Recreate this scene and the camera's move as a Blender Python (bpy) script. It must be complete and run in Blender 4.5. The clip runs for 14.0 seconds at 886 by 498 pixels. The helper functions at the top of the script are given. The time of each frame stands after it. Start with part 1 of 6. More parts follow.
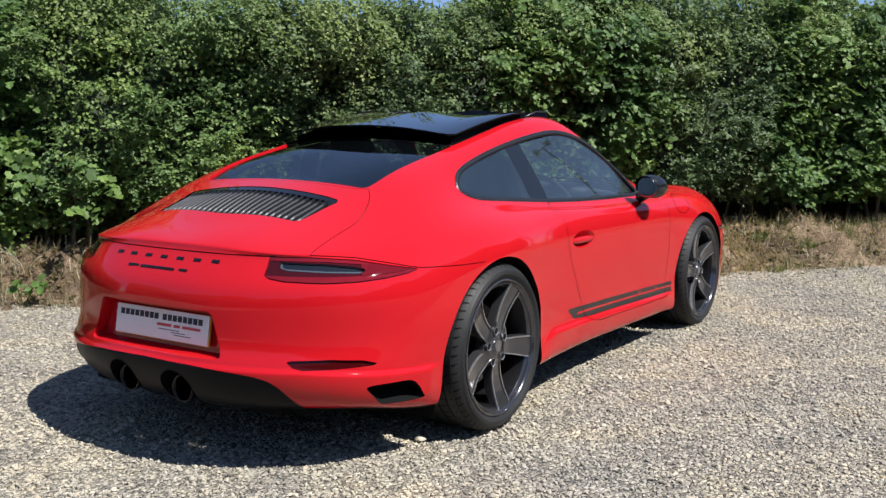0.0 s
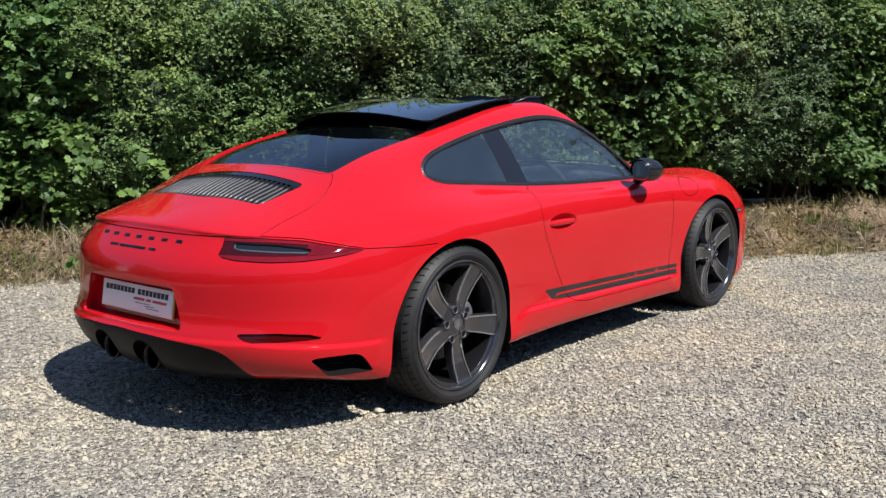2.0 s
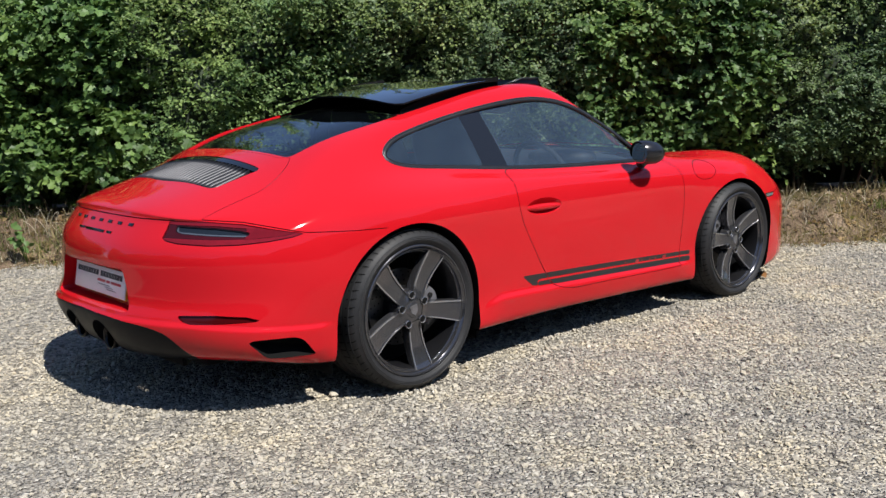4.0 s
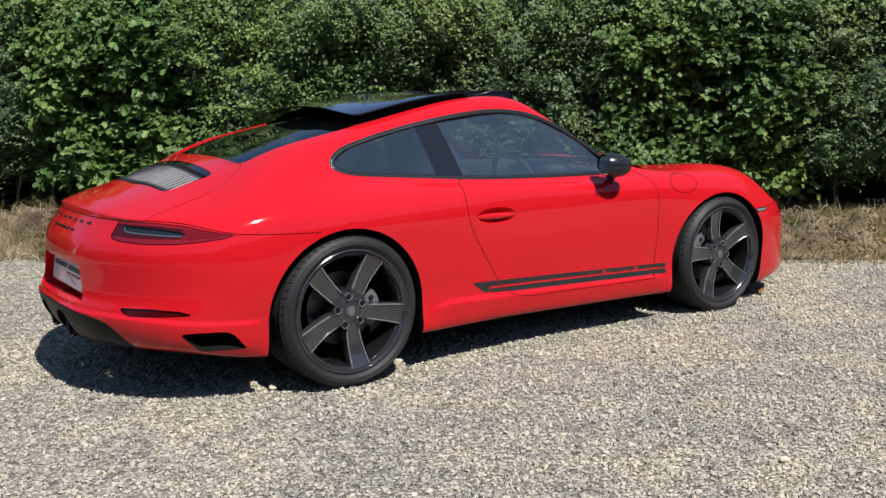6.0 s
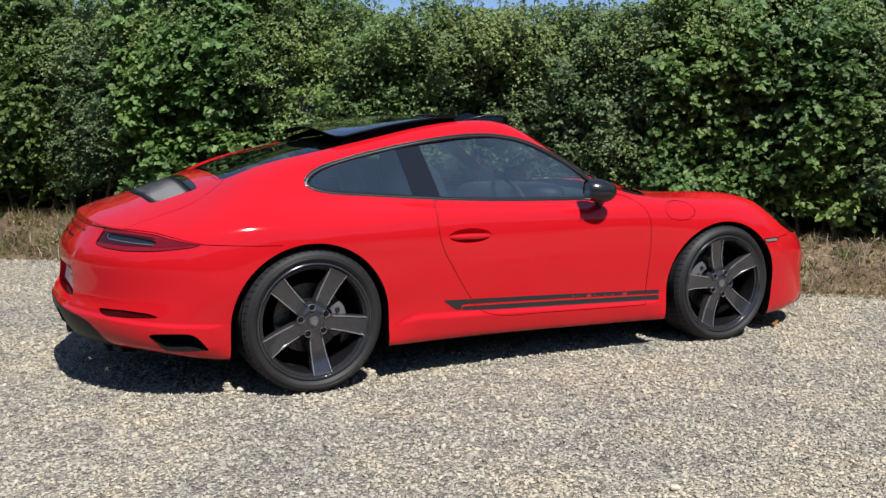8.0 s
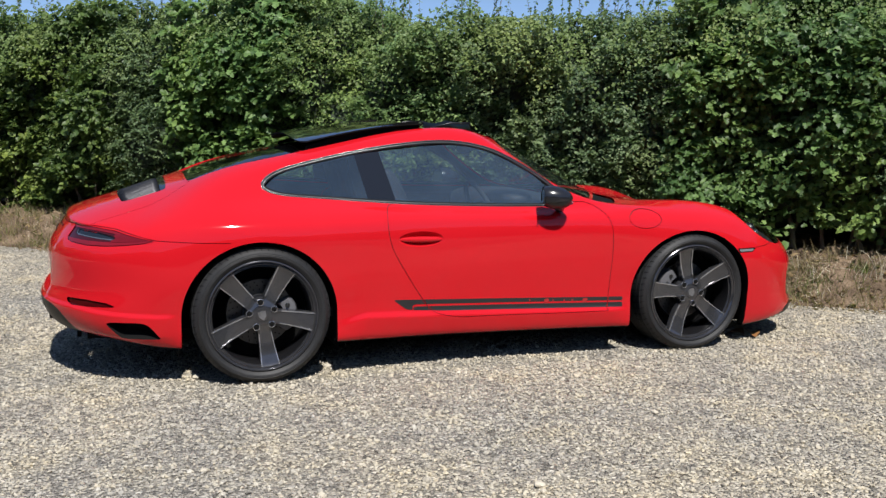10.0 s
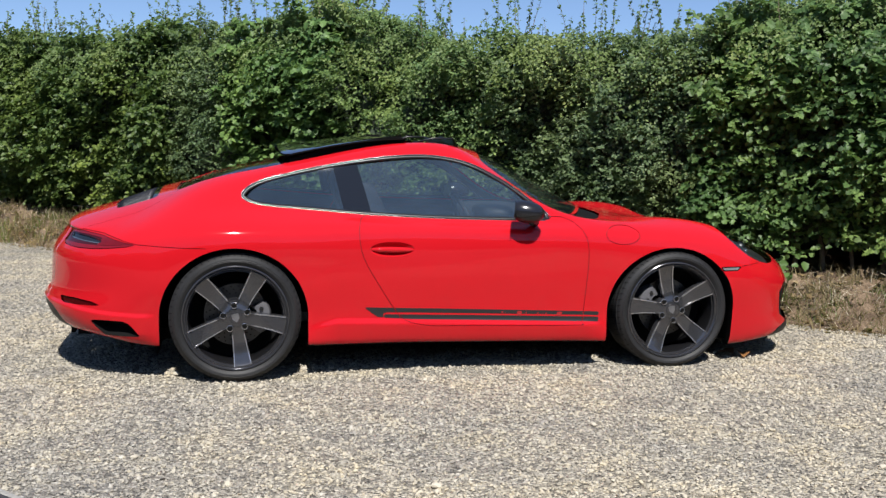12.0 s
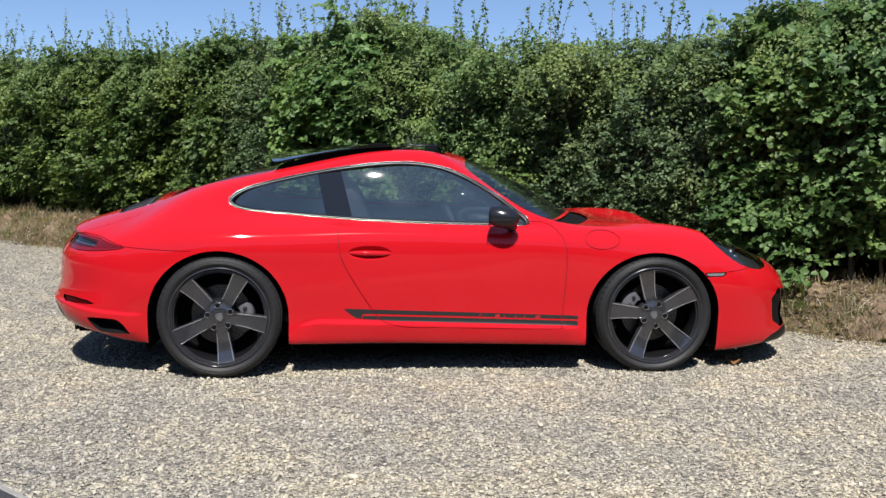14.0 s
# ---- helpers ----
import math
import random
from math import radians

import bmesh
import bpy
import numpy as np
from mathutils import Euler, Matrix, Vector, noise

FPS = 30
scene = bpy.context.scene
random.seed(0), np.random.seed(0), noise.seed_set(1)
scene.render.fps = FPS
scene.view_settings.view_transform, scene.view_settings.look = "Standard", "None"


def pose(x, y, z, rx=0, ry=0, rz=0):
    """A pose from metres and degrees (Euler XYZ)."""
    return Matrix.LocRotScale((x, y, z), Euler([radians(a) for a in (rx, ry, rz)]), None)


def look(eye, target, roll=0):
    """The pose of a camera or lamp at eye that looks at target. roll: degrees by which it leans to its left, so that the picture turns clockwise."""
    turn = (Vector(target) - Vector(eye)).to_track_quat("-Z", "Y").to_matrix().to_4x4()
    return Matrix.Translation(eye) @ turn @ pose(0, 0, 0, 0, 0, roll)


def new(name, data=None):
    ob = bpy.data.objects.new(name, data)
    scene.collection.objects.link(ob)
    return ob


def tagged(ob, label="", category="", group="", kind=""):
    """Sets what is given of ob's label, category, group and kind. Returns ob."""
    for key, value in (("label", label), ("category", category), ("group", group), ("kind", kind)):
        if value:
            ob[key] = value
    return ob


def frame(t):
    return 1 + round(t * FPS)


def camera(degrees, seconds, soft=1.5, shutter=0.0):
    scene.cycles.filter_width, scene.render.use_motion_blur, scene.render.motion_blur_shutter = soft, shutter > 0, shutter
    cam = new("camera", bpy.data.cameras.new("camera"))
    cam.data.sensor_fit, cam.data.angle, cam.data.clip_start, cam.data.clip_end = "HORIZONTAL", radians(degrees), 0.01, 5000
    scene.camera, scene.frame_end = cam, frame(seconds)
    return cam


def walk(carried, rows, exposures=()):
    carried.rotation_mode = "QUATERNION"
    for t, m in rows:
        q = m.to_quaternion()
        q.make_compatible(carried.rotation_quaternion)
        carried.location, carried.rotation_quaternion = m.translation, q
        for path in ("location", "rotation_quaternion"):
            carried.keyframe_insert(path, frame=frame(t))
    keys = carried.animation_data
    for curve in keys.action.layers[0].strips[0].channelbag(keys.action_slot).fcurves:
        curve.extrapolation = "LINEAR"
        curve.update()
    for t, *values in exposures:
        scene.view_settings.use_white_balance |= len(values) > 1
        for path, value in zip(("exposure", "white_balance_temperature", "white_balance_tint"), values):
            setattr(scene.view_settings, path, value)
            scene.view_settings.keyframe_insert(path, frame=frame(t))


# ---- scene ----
cam = camera(48.3, 14.0, soft=1.45)
PATH = [
    (0, (-3.372, -2.815, 1.242), (-1.715, -1.728, 0.98), 0.1),
    (0.5, (-3.296, -2.934, 1.242), (-1.674, -1.798, 0.962), 0.0),
    (1, (-3.23, -3.052, 1.258), (-1.649, -1.864, 0.958), -0.4),
    (1.5, (-3.175, -3.208, 1.257), (-1.633, -1.969, 0.959), -0.8),
    (2, (-3.13, -3.45, 1.276), (-1.623, -2.17, 0.973), -0.5),
    (2.5, (-3.029, -3.568, 1.263), (-1.563, -2.241, 0.962), -0.8),
    (3, (-2.873, -3.678, 1.255), (-1.469, -2.289, 0.941), -0.8),
    (3.2, (-2.802, -3.704, 1.255), (-1.419, -2.297, 0.933), -1.0),
    (5.3, (-2.256, -4.421, 1.264), (-1.056, -2.855, 0.937), -0.6),
    (5.5, (-2.191, -4.453, 1.267), (-1.011, -2.873, 0.935), -0.5),
    (6, (-2.073, -4.574, 1.274), (-0.949, -2.95, 0.96), -0.8),
    (6.5, (-1.924, -4.792, 1.299), (-0.873, -3.113, 1.025), -0.4),
    (7, (-1.788, -4.933, 1.301), (-0.794, -3.22, 1.022), 0.1),
    (7.5, (-1.606, -5.042, 1.284), (-0.672, -3.295, 1.005), 0.3),
    (8, (-1.437, -5.16, 1.3), (-0.567, -3.381, 1.023), 0.2),
    (8.2, (-1.376, -5.218, 1.282), (-0.529, -3.426, 1.015), 0.1),
    (10.3, (-0.588, -5.754, 1.321), (0.005, -3.862, 1.059), 0.5),
    (10.5, (-0.514, -5.815, 1.318), (0.045, -3.912, 1.065), 0.4),
    (11, (-0.337, -5.966, 1.334), (0.145, -4.04, 1.088), 0.5),
    (11.5, (-0.192, -6.008, 1.327), (0.256, -4.073, 1.094), 0.5),
    (12, (0.006, -6.041, 1.323), (0.415, -4.098, 1.084), 1.1),
    (12.5, (0.19, -6.085, 1.339), (0.537, -4.131, 1.091), 0.7),
    (13, (0.421, -6.21, 1.339), (0.692, -4.243, 1.098), 0.3),
    (13.5, (0.589, -6.297, 1.333), (0.8, -4.322, 1.098), 0.2),
    (14, (0.727, -6.292, 1.311), (0.909, -4.313, 1.091), 0.6),
]
walk(cam, [(t, look(eye, target, roll)) for t, eye, target, roll in PATH],
     exposures=((0, 0.69), (1, 0.67), (3, 0.62), (5.5, 0.54), (8, 0.52), (11, 0.53), (12.5, 0.61), (14, 0.61)))

# ---- light ----
SUN_DIR = Vector((-0.03, -0.575, 0.818)).normalized()
world = bpy.data.worlds.new("sky")
scene.world = world
world.use_nodes = True
wn = world.node_tree
wn.nodes.clear()
sky = wn.nodes.new("ShaderNodeTexSky")
sky.sky_type = "NISHITA"
sky.sun_disc = False
sky.sun_elevation = math.asin(SUN_DIR.z)
sky.sun_rotation = math.atan2(SUN_DIR.x, SUN_DIR.y)
sky.altitude, sky.air_density, sky.dust_density, sky.ozone_density = 4500, 1.0, 0.0, 2.6
# the clear sky, and the even blue that the air scatters a second time
bg, air, both_skies = wn.nodes.new("ShaderNodeBackground"), wn.nodes.new("ShaderNodeBackground"), wn.nodes.new("ShaderNodeAddShader")
bg.inputs["Strength"].default_value = 0.058
air.inputs["Color"].default_value, air.inputs["Strength"].default_value = (0.30, 0.50, 1.0, 1), 0.165
out = wn.nodes.new("ShaderNodeOutputWorld")
wn.links.new(sky.outputs[0], bg.inputs[0])
wn.links.new(bg.outputs[0], both_skies.inputs[0])
wn.links.new(air.outputs[0], both_skies.inputs[1])
wn.links.new(both_skies.outputs[0], out.inputs[0])
sun = new("sun", bpy.data.lights.new("sun", "SUN"))
sun.data.energy, sun.data.angle, sun.data.color = 4.95, radians(0.53), (1.0, 0.97, 0.92)
sun.matrix_world = look(SUN_DIR * 30, (0, 0, 0))


# ---- materials ----
def nodes_of(name):
    m = bpy.data.materials.new(name)
    m.use_nodes = True
    nt = m.node_tree
    return m, nt, nt.nodes["Principled BSDF"]


def put(bsdf, **values):
    for key, value in values.items():
        s = bsdf.inputs[key.replace("_", " ")]
        s.default_value = (*value, 1) if isinstance(value, tuple) and len(value) == 3 and s.type == "RGBA" else value


def tex(nt, kind, scale, detail=2.0, vec=None, **more):
    n = nt.nodes.new("ShaderNodeTex" + kind)
    n.inputs["Scale"].default_value = scale
    if kind == "Noise":
        n.inputs["Detail"].default_value = detail
    for key, value in more.items():
        n.inputs[key].default_value = value
    if vec is None:
        co = nt.nodes.new("ShaderNodeTexCoord")
        vec = co.outputs["Object"]
    nt.links.new(vec, n.inputs["Vector"])
    return n


def ramp(nt, fac, stops):
    r = nt.nodes.new("ShaderNodeValToRGB")
    el = r.color_ramp.elements
    while len(el) < len(stops):
        el.new(0.5)
    for e, (p, c) in zip(el, stops):
        e.position, e.color = p, (*c, 1) if len(c) == 3 else c
    nt.links.new(fac, r.inputs[0])
    return r.outputs[0]


def mixed(nt, a, b, fac, blend="MIX"):
    m = nt.nodes.new("ShaderNodeMix")
    m.data_type, m.blend_type = "RGBA", blend
    for s, v in ((m.inputs[6], a), (m.inputs[7], b)):
        if isinstance(v, tuple):
            s.default_value = (*v, 1)
        else:
            nt.links.new(v, s)
    if isinstance(fac, float):
        m.inputs[0].default_value = fac
    else:
        nt.links.new(fac, m.inputs[0])
    return m.outputs[2]


def bump(nt, bsdf, height, strength, distance=0.01, after=None):
    b = nt.nodes.new("ShaderNodeBump")
    b.inputs["Strength"].default_value, b.inputs["Distance"].default_value = strength, distance
    nt.links.new(height, b.inputs["Height"])
    if after is not None:
        nt.links.new(after, b.inputs["Normal"])
    nt.links.new(b.outputs[0], bsdf.inputs["Normal"])
    return b.outputs[0]


def surface(name, colour, rough, metal=0.0, grain=0.0, scale=60.0, relief=0.0, coat=0.0, spec=0.5):
    """A plain procedural material: a base colour with grain and wear at two scales."""
    m, nt, b = nodes_of(name)
    put(b, Base_Color=colour, Roughness=rough, Metallic=metal, Coat_Weight=coat, Specular_IOR_Level=spec)
    if grain or relief:
        fine, wide = tex(nt, "Noise", scale, 3), tex(nt, "Noise", scale * 0.07, 2)
        if grain:
            lo, hi = tuple(c * (1 - grain) for c in colour), tuple(min(1, c * (1 + grain)) for c in colour)
            c = mixed(nt, ramp(nt, fine.outputs[0], [(0.3, lo), (0.7, hi)]), ramp(nt, wide.outputs[0], [(0.3, lo), (0.7, hi)]), 0.5)
            nt.links.new(c, b.inputs["Base Color"])
            r = nt.nodes.new("ShaderNodeMapRange")
            r.inputs["To Min"].default_value, r.inputs["To Max"].default_value = rough * 0.85, min(1, rough * 1.2)
            nt.links.new(wide.outputs[0], r.inputs[0])
            nt.links.new(r.outputs[0], b.inputs["Roughness"])
        if relief:
            bump(nt, b, fine.outputs[0], relief, 0.002)
    return m


def paint_material():
    m, nt, b = nodes_of("red_car_paint")
    put(b, Base_Color=(0.46, 0.005, 0.008), Roughness=0.6, Coat_Weight=1.0, Coat_Roughness=0.05, Coat_IOR=1.46, Specular_IOR_Level=0.0)
    dust = tex(nt, "Noise", 3.0, 4)
    c = mixed(nt, (0.45, 0.006, 0.011), (0.48, 0.009, 0.015), dust.outputs[0])
    nt.links.new(c, b.inputs["Base Color"])
    r = nt.nodes.new("ShaderNodeMapRange")
    r.inputs["To Min"].default_value, r.inputs["To Max"].default_value = 0.048, 0.062
    nt.links.new(dust.outputs[0], r.inputs[0])
    nt.links.new(r.outputs[0], b.inputs["Coat Roughness"])
    return m


def glass_material(name, tint, mirror=0.10, haze_film=0.0):
    """Thin tinted glass: it lets tinted light through, mirrors more at a slant, and may bear a faint layer of dust and
    painted sky haze.
    """
    m, nt, b = nodes_of(name)
    nt.nodes.remove(b)
    o = nt.nodes["Material Output"]
    tr, gl, lw, pw, fr, mx = (nt.nodes.new("ShaderNode" + k) for k in ("BsdfTransparent", "BsdfGlossy", "LayerWeight", "Math", "Math", "MixShader"))
    tr.inputs[0].default_value = (*tint, 1)
    gl.inputs["Roughness"].default_value = 0.012
    lw.inputs["Blend"].default_value = 0.5
    pw.operation, fr.operation = "POWER", "MULTIPLY_ADD"
    pw.inputs[1].default_value, fr.inputs[1].default_value, fr.inputs[2].default_value = 5.0, 1 - mirror, mirror
    nt.links.new(lw.outputs["Facing"], pw.inputs[0])
    nt.links.new(pw.outputs[0], fr.inputs[0])
    through_ = tr.outputs[0]
    if haze_film:
        df, add = nt.nodes.new("ShaderNodeBsdfDiffuse"), nt.nodes.new("ShaderNodeMixShader")
        # The bluish diffuse tone puts the sky's haze on the glass into colour.
        df.inputs[0].default_value = (0.36, 0.51, 0.64, 1)
        patch = tex(nt, "Noise", 5.0, 4)
        r = nt.nodes.new("ShaderNodeMapRange")
        r.inputs["From Min"].default_value, r.inputs["From Max"].default_value = 0.3, 0.7
        r.inputs["To Min"].default_value, r.inputs["To Max"].default_value = haze_film * 0.7, haze_film * 1.3
        nt.links.new(patch.outputs[0], r.inputs[0])
        nt.links.new(r.outputs[0], add.inputs[0])
        nt.links.new(tr.outputs[0], add.inputs[1])
        nt.links.new(df.outputs[0], add.inputs[2])
        through_ = add.outputs[0]
    nt.links.new(fr.outputs[0], mx.inputs[0])
    nt.links.new(through_, mx.inputs[1])
    nt.links.new(gl.outputs[0], mx.inputs[2])
    nt.links.new(mx.outputs[0], o.inputs[0])
    return m


def leaf_material(name, dark, mid, light, gloss=0.48):
    """Leaves: each its own shade, in drifts of lighter and darker growth, waxy above, letting some light through."""
    m, nt, b = nodes_of(name)
    geo = nt.nodes.new("ShaderNodeNewGeometry")
    wide, drift = tex(nt, "Noise", 2.2, 3), tex(nt, "Noise", 0.7, 2)
    c = ramp(nt, geo.outputs["Random Per Island"], [(0.0, dark), (0.5, mid), (0.85, light), (1.0, tuple(min(1.0, k * 1.25) for k in light))])
    c = mixed(nt, c, ramp(nt, wide.outputs[0], [(0.36, dark), (0.5, mid), (0.66, light)]), 0.42)
    c = mixed(nt, c, ramp(nt, drift.outputs[0], [(0.35, (0.78, 0.86, 0.92)), (0.65, (1.2, 1.1, 0.86))]), 0.8, "MULTIPLY")
    nt.links.new(c, b.inputs["Base Color"])
    put(b, Roughness=gloss, Specular_IOR_Level=0.3)
    tl, mx = nt.nodes.new("ShaderNodeBsdfTranslucent"), nt.nodes.new("ShaderNodeMixShader")
    nt.links.new(mixed(nt, c, (0.35, 0.55, 0.10), 0.3), tl.inputs[0])
    mx.inputs[0].default_value = 0.33
    nt.links.new(b.outputs[0], mx.inputs[1])
    nt.links.new(tl.outputs[0], mx.inputs[2])
    nt.links.new(mx.outputs[0], nt.nodes["Material Output"].inputs[0])
    return m


def stone_material():
    m, nt, b = nodes_of("gravel_stone")
    geo = nt.nodes.new("ShaderNodeNewGeometry")
    c = ramp(nt, geo.outputs["Random Per Island"],
             [(0.0, (0.22, 0.206, 0.180)), (0.25, (0.39, 0.366, 0.318)), (0.6, (0.48, 0.444, 0.370)), (0.9, (0.52, 0.466, 0.364)), (1.0, (0.58, 0.545, 0.472))])
    fine = tex(nt, "Noise", 160.0, 4)
    wide = tex(nt, "Noise", 0.9, 3)
    c = mixed(nt, c, ramp(nt, fine.outputs[0], [(0.3, (0.7, 0.7, 0.7)), (0.7, (1.0, 1.0, 1.0))]), 0.6, "MULTIPLY")
    c = mixed(nt, c, ramp(nt, wide.outputs[0], [(0.35, (0.825, 0.825, 0.83)), (0.65, (1.04, 1.0, 0.93))]), 1.0, "MULTIPLY")
    drift = tex(nt, "Noise", 3.2, 3)
    c = mixed(nt, c, ramp(nt, drift.outputs[0], [(0.34, (0.86, 0.86, 0.88)), (0.52, (1.0, 1.0, 1.0)), (0.70, (1.05, 1.02, 0.95))]), 1.0, "MULTIPLY")
    nt.links.new(c, b.inputs["Base Color"])
    put(b, Roughness=0.8, Specular_IOR_Level=0.3)
    bump(nt, b, fine.outputs[0], 0.5, 0.003)
    return m


def gravel_material():
    """The gravel's bed and its far reaches: small stones told apart by cells."""
    m, nt, b = nodes_of("gravel_bed")
    cells = tex(nt, "Voronoi", 52.0)
    big = tex(nt, "Voronoi", 34.0)
    edge = nt.nodes.new("ShaderNodeTexVoronoi")
    edge.feature = "DISTANCE_TO_EDGE"
    edge.inputs["Scale"].default_value = 52.0
    co = nt.nodes.new("ShaderNodeTexCoord")
    nt.links.new(co.outputs["Object"], edge.inputs["Vector"])
    sep = nt.nodes.new("ShaderNodeSeparateColor")
    nt.links.new(cells.outputs["Color"], sep.inputs[0])
    c = ramp(nt, sep.outputs[0], [(0.0, (0.15, 0.140, 0.121)), (0.35, (0.32, 0.298, 0.256)), (0.8, (0.47, 0.432, 0.360)), (1.0, (0.60, 0.563, 0.485))])
    wide = tex(nt, "Noise", 0.9, 3)
    c = mixed(nt, c, ramp(nt, wide.outputs[0], [(0.35, (0.825, 0.825, 0.83)), (0.65, (1.04, 1.0, 0.93))]), 1.0, "MULTIPLY")
    drift = tex(nt, "Noise", 3.2, 3)
    c = mixed(nt, c, ramp(nt, drift.outputs[0], [(0.34, (0.86, 0.86, 0.88)), (0.52, (1.0, 1.0, 1.0)), (0.70, (1.05, 1.02, 0.95))]), 1.0, "MULTIPLY")
    nt.links.new(c, b.inputs["Base Color"])
    put(b, Roughness=0.9, Specular_IOR_Level=0.25)
    h = ramp(nt, edge.outputs["Distance"], [(0.0, (0, 0, 0)), (0.25, (1, 1, 1))])
    first = bump(nt, b, h, 0.9, 0.012)
    bump(nt, b, big.outputs["Distance"], 0.4, 0.01, first)
    return m


def earth_material():
    m, nt, b = nodes_of("dry_earth")
    a, f, g = tex(nt, "Noise", 3.5, 5), tex(nt, "Noise", 45.0, 5), tex(nt, "Noise", 1.7, 3)
    c = ramp(nt, a.outputs[0], [(0.3, (0.075, 0.056, 0.041)), (0.5, (0.185, 0.137, 0.097)), (0.7, (0.33, 0.255, 0.182))])
    c = mixed(nt, c, ramp(nt, f.outputs[0], [(0.3, (0.45, 0.42, 0.38)), (0.7, (1.1, 1.05, 1.0))]), 0.9, "MULTIPLY")
    c = mixed(nt, c, (0.13, 0.13, 0.05), ramp(nt, g.outputs[0], [(0.56, (0, 0, 0)), (0.72, (0.3, 0.3, 0.3))]))
    nt.links.new(c, b.inputs["Base Color"])
    put(b, Roughness=0.95, Specular_IOR_Level=0.1)
    bump(nt, b, f.outputs[0], 0.9, 0.03)
    return m


def asphalt_material():
    m, nt, b = nodes_of("asphalt")
    f, w = tex(nt, "Voronoi", 140.0), tex(nt, "Noise", 1.2, 4)
    c = ramp(nt, f.outputs["Distance"], [(0.0, (0.075, 0.075, 0.077)), (0.6, (0.035, 0.035, 0.037))])
    c = mixed(nt, c, ramp(nt, w.outputs[0], [(0.3, (0.8, 0.8, 0.8)), (0.7, (1.3, 1.28, 1.22))]), 0.8, "MULTIPLY")
    nt.links.new(c, b.inputs["Base Color"])
    put(b, Roughness=0.85)
    bump(nt, b, f.outputs["Distance"], 0.6, 0.006)
    return m


PAINT = paint_material()
GLASS = glass_material("tinted_glass", (0.70, 0.77, 0.80), mirror=0.165, haze_film=0.050)
SCREEN_GLASS = glass_material("screen_glass", (0.72, 0.79, 0.80), mirror=0.10, haze_film=0.010)
QUARTER_GLASS = glass_material("quarter_glass", (0.64, 0.71, 0.75), mirror=0.15, haze_film=0.042)
REAR_GLASS = glass_material("dark_rear_glass", (0.52, 0.58, 0.63), mirror=0.15, haze_film=0.004)
ROOF_GLASS = surface("black_roof_glass", (0.006, 0.006, 0.008), 0.04, coat=1.0)
LAMP_GLASS = glass_material("clear_lens", (0.86, 0.88, 0.9))
RED_LENS = surface("dark_red_lens", (0.105, 0.003, 0.006), 0.5, grain=0.25, scale=30, coat=1.0, spec=0.0)
MID_LENS = surface("rose_red_lens", (0.155, 0.005, 0.010), 0.45, grain=0.2, scale=40, coat=1.0, spec=0.0)
DEEP_LENS = surface("deep_red_lens", (0.040, 0.002, 0.003), 0.5, grain=0.2, scale=30, coat=1.0, spec=0.0)
REFLECTOR_LENS = surface("deep_red_reflector", (0.05, 0.002, 0.003), 0.12, spec=0.3)
SMOKED = surface("smoked_lens", (0.010, 0.014, 0.020), 0.06, spec=0.4)
LIGHT_BAR = surface("light_guide", (0.06, 0.07, 0.085), 0.15, coat=1.0)
BLACK_TRIM = surface("black_trim", (0.012, 0.012, 0.013), 0.35, grain=0.2, scale=200)
GLOSS_BLACK = surface("gloss_black_trim", (0.006, 0.006, 0.007), 0.04)
DIFFUSER = surface("satin_black_plastic", (0.0055, 0.0055, 0.007), 0.42, grain=0.25, scale=300, relief=0.1, spec=0.12)
GAP = surface("shut_gap_shadow_seal", (0.03, 0.002, 0.002), 0.8)
POST_BLACK = surface("black_post_film", (0.011, 0.013, 0.018), 0.012, spec=0.45)
# Trim tone that holds the bright line gloss black would reflect.
TRIM_SHINE = surface("trim_shine", (0.30, 0.30, 0.305), 0.24, metal=1.0)
BOWL = surface("lamp_bowl_metal", (0.10, 0.11, 0.125), 0.28, metal=0.8)
SLAT_DARK = surface("slat_flank", (0.012, 0.012, 0.013), 0.4, spec=0.3)
SLAT = surface("slat_metal", (0.060, 0.060, 0.064), 0.45, metal=1.0, grain=0.1)
EXHAUST = surface("black_chrome", (0.03, 0.028, 0.028), 0.2, metal=1.0)
# Matt black for dark parts, and for shade coloured into hollows and undersides.
SHADE_BLACK = surface("shade_black", (0.006, 0.006, 0.006), 0.95, spec=0.1)
ALLOY = surface("titanium_grey_wheel_paint", (0.080, 0.080, 0.087), 0.20, metal=0.7, grain=0.12, scale=250, coat=0.8)
# Paler wheel metal: highlights on spoke edges and bolt wells, put into colour.
ALLOY_BRIGHT = surface("edge_highlight", (0.42, 0.42, 0.44), 0.24, metal=0.8, coat=0.5)
ALLOY_EDGE = surface("polished_wheel_edge", (0.085, 0.085, 0.093), 0.14, metal=0.75, grain=0.1, scale=200, coat=0.6)
BARREL = surface("wheel_barrel", (0.016, 0.016, 0.018), 0.35, metal=0.5, coat=0.3)
RUBBER = surface("tyre_rubber", (0.018, 0.018, 0.019), 0.55, grain=0.35, scale=90, relief=0.15, spec=0.3)
STEEL = surface("brake_disc_steel", (0.09, 0.09, 0.09), 0.4, metal=1.0, grain=0.15, scale=80)
CALIPER = surface("caliper_grey", (0.10, 0.10, 0.108), 0.3, grain=0.2, scale=120)
CREST = surface("grey_badge", (0.21, 0.21, 0.22), 0.35, metal=0.7, grain=0.5, scale=220)
MIRROR_SHELL = surface("carbon_grey_shell", (0.011, 0.011, 0.013), 0.22, coat=0.3, grain=0.1)
MIRROR_FACE = surface("mirror", (0.36, 0.38, 0.39), 0.02, metal=1.0)
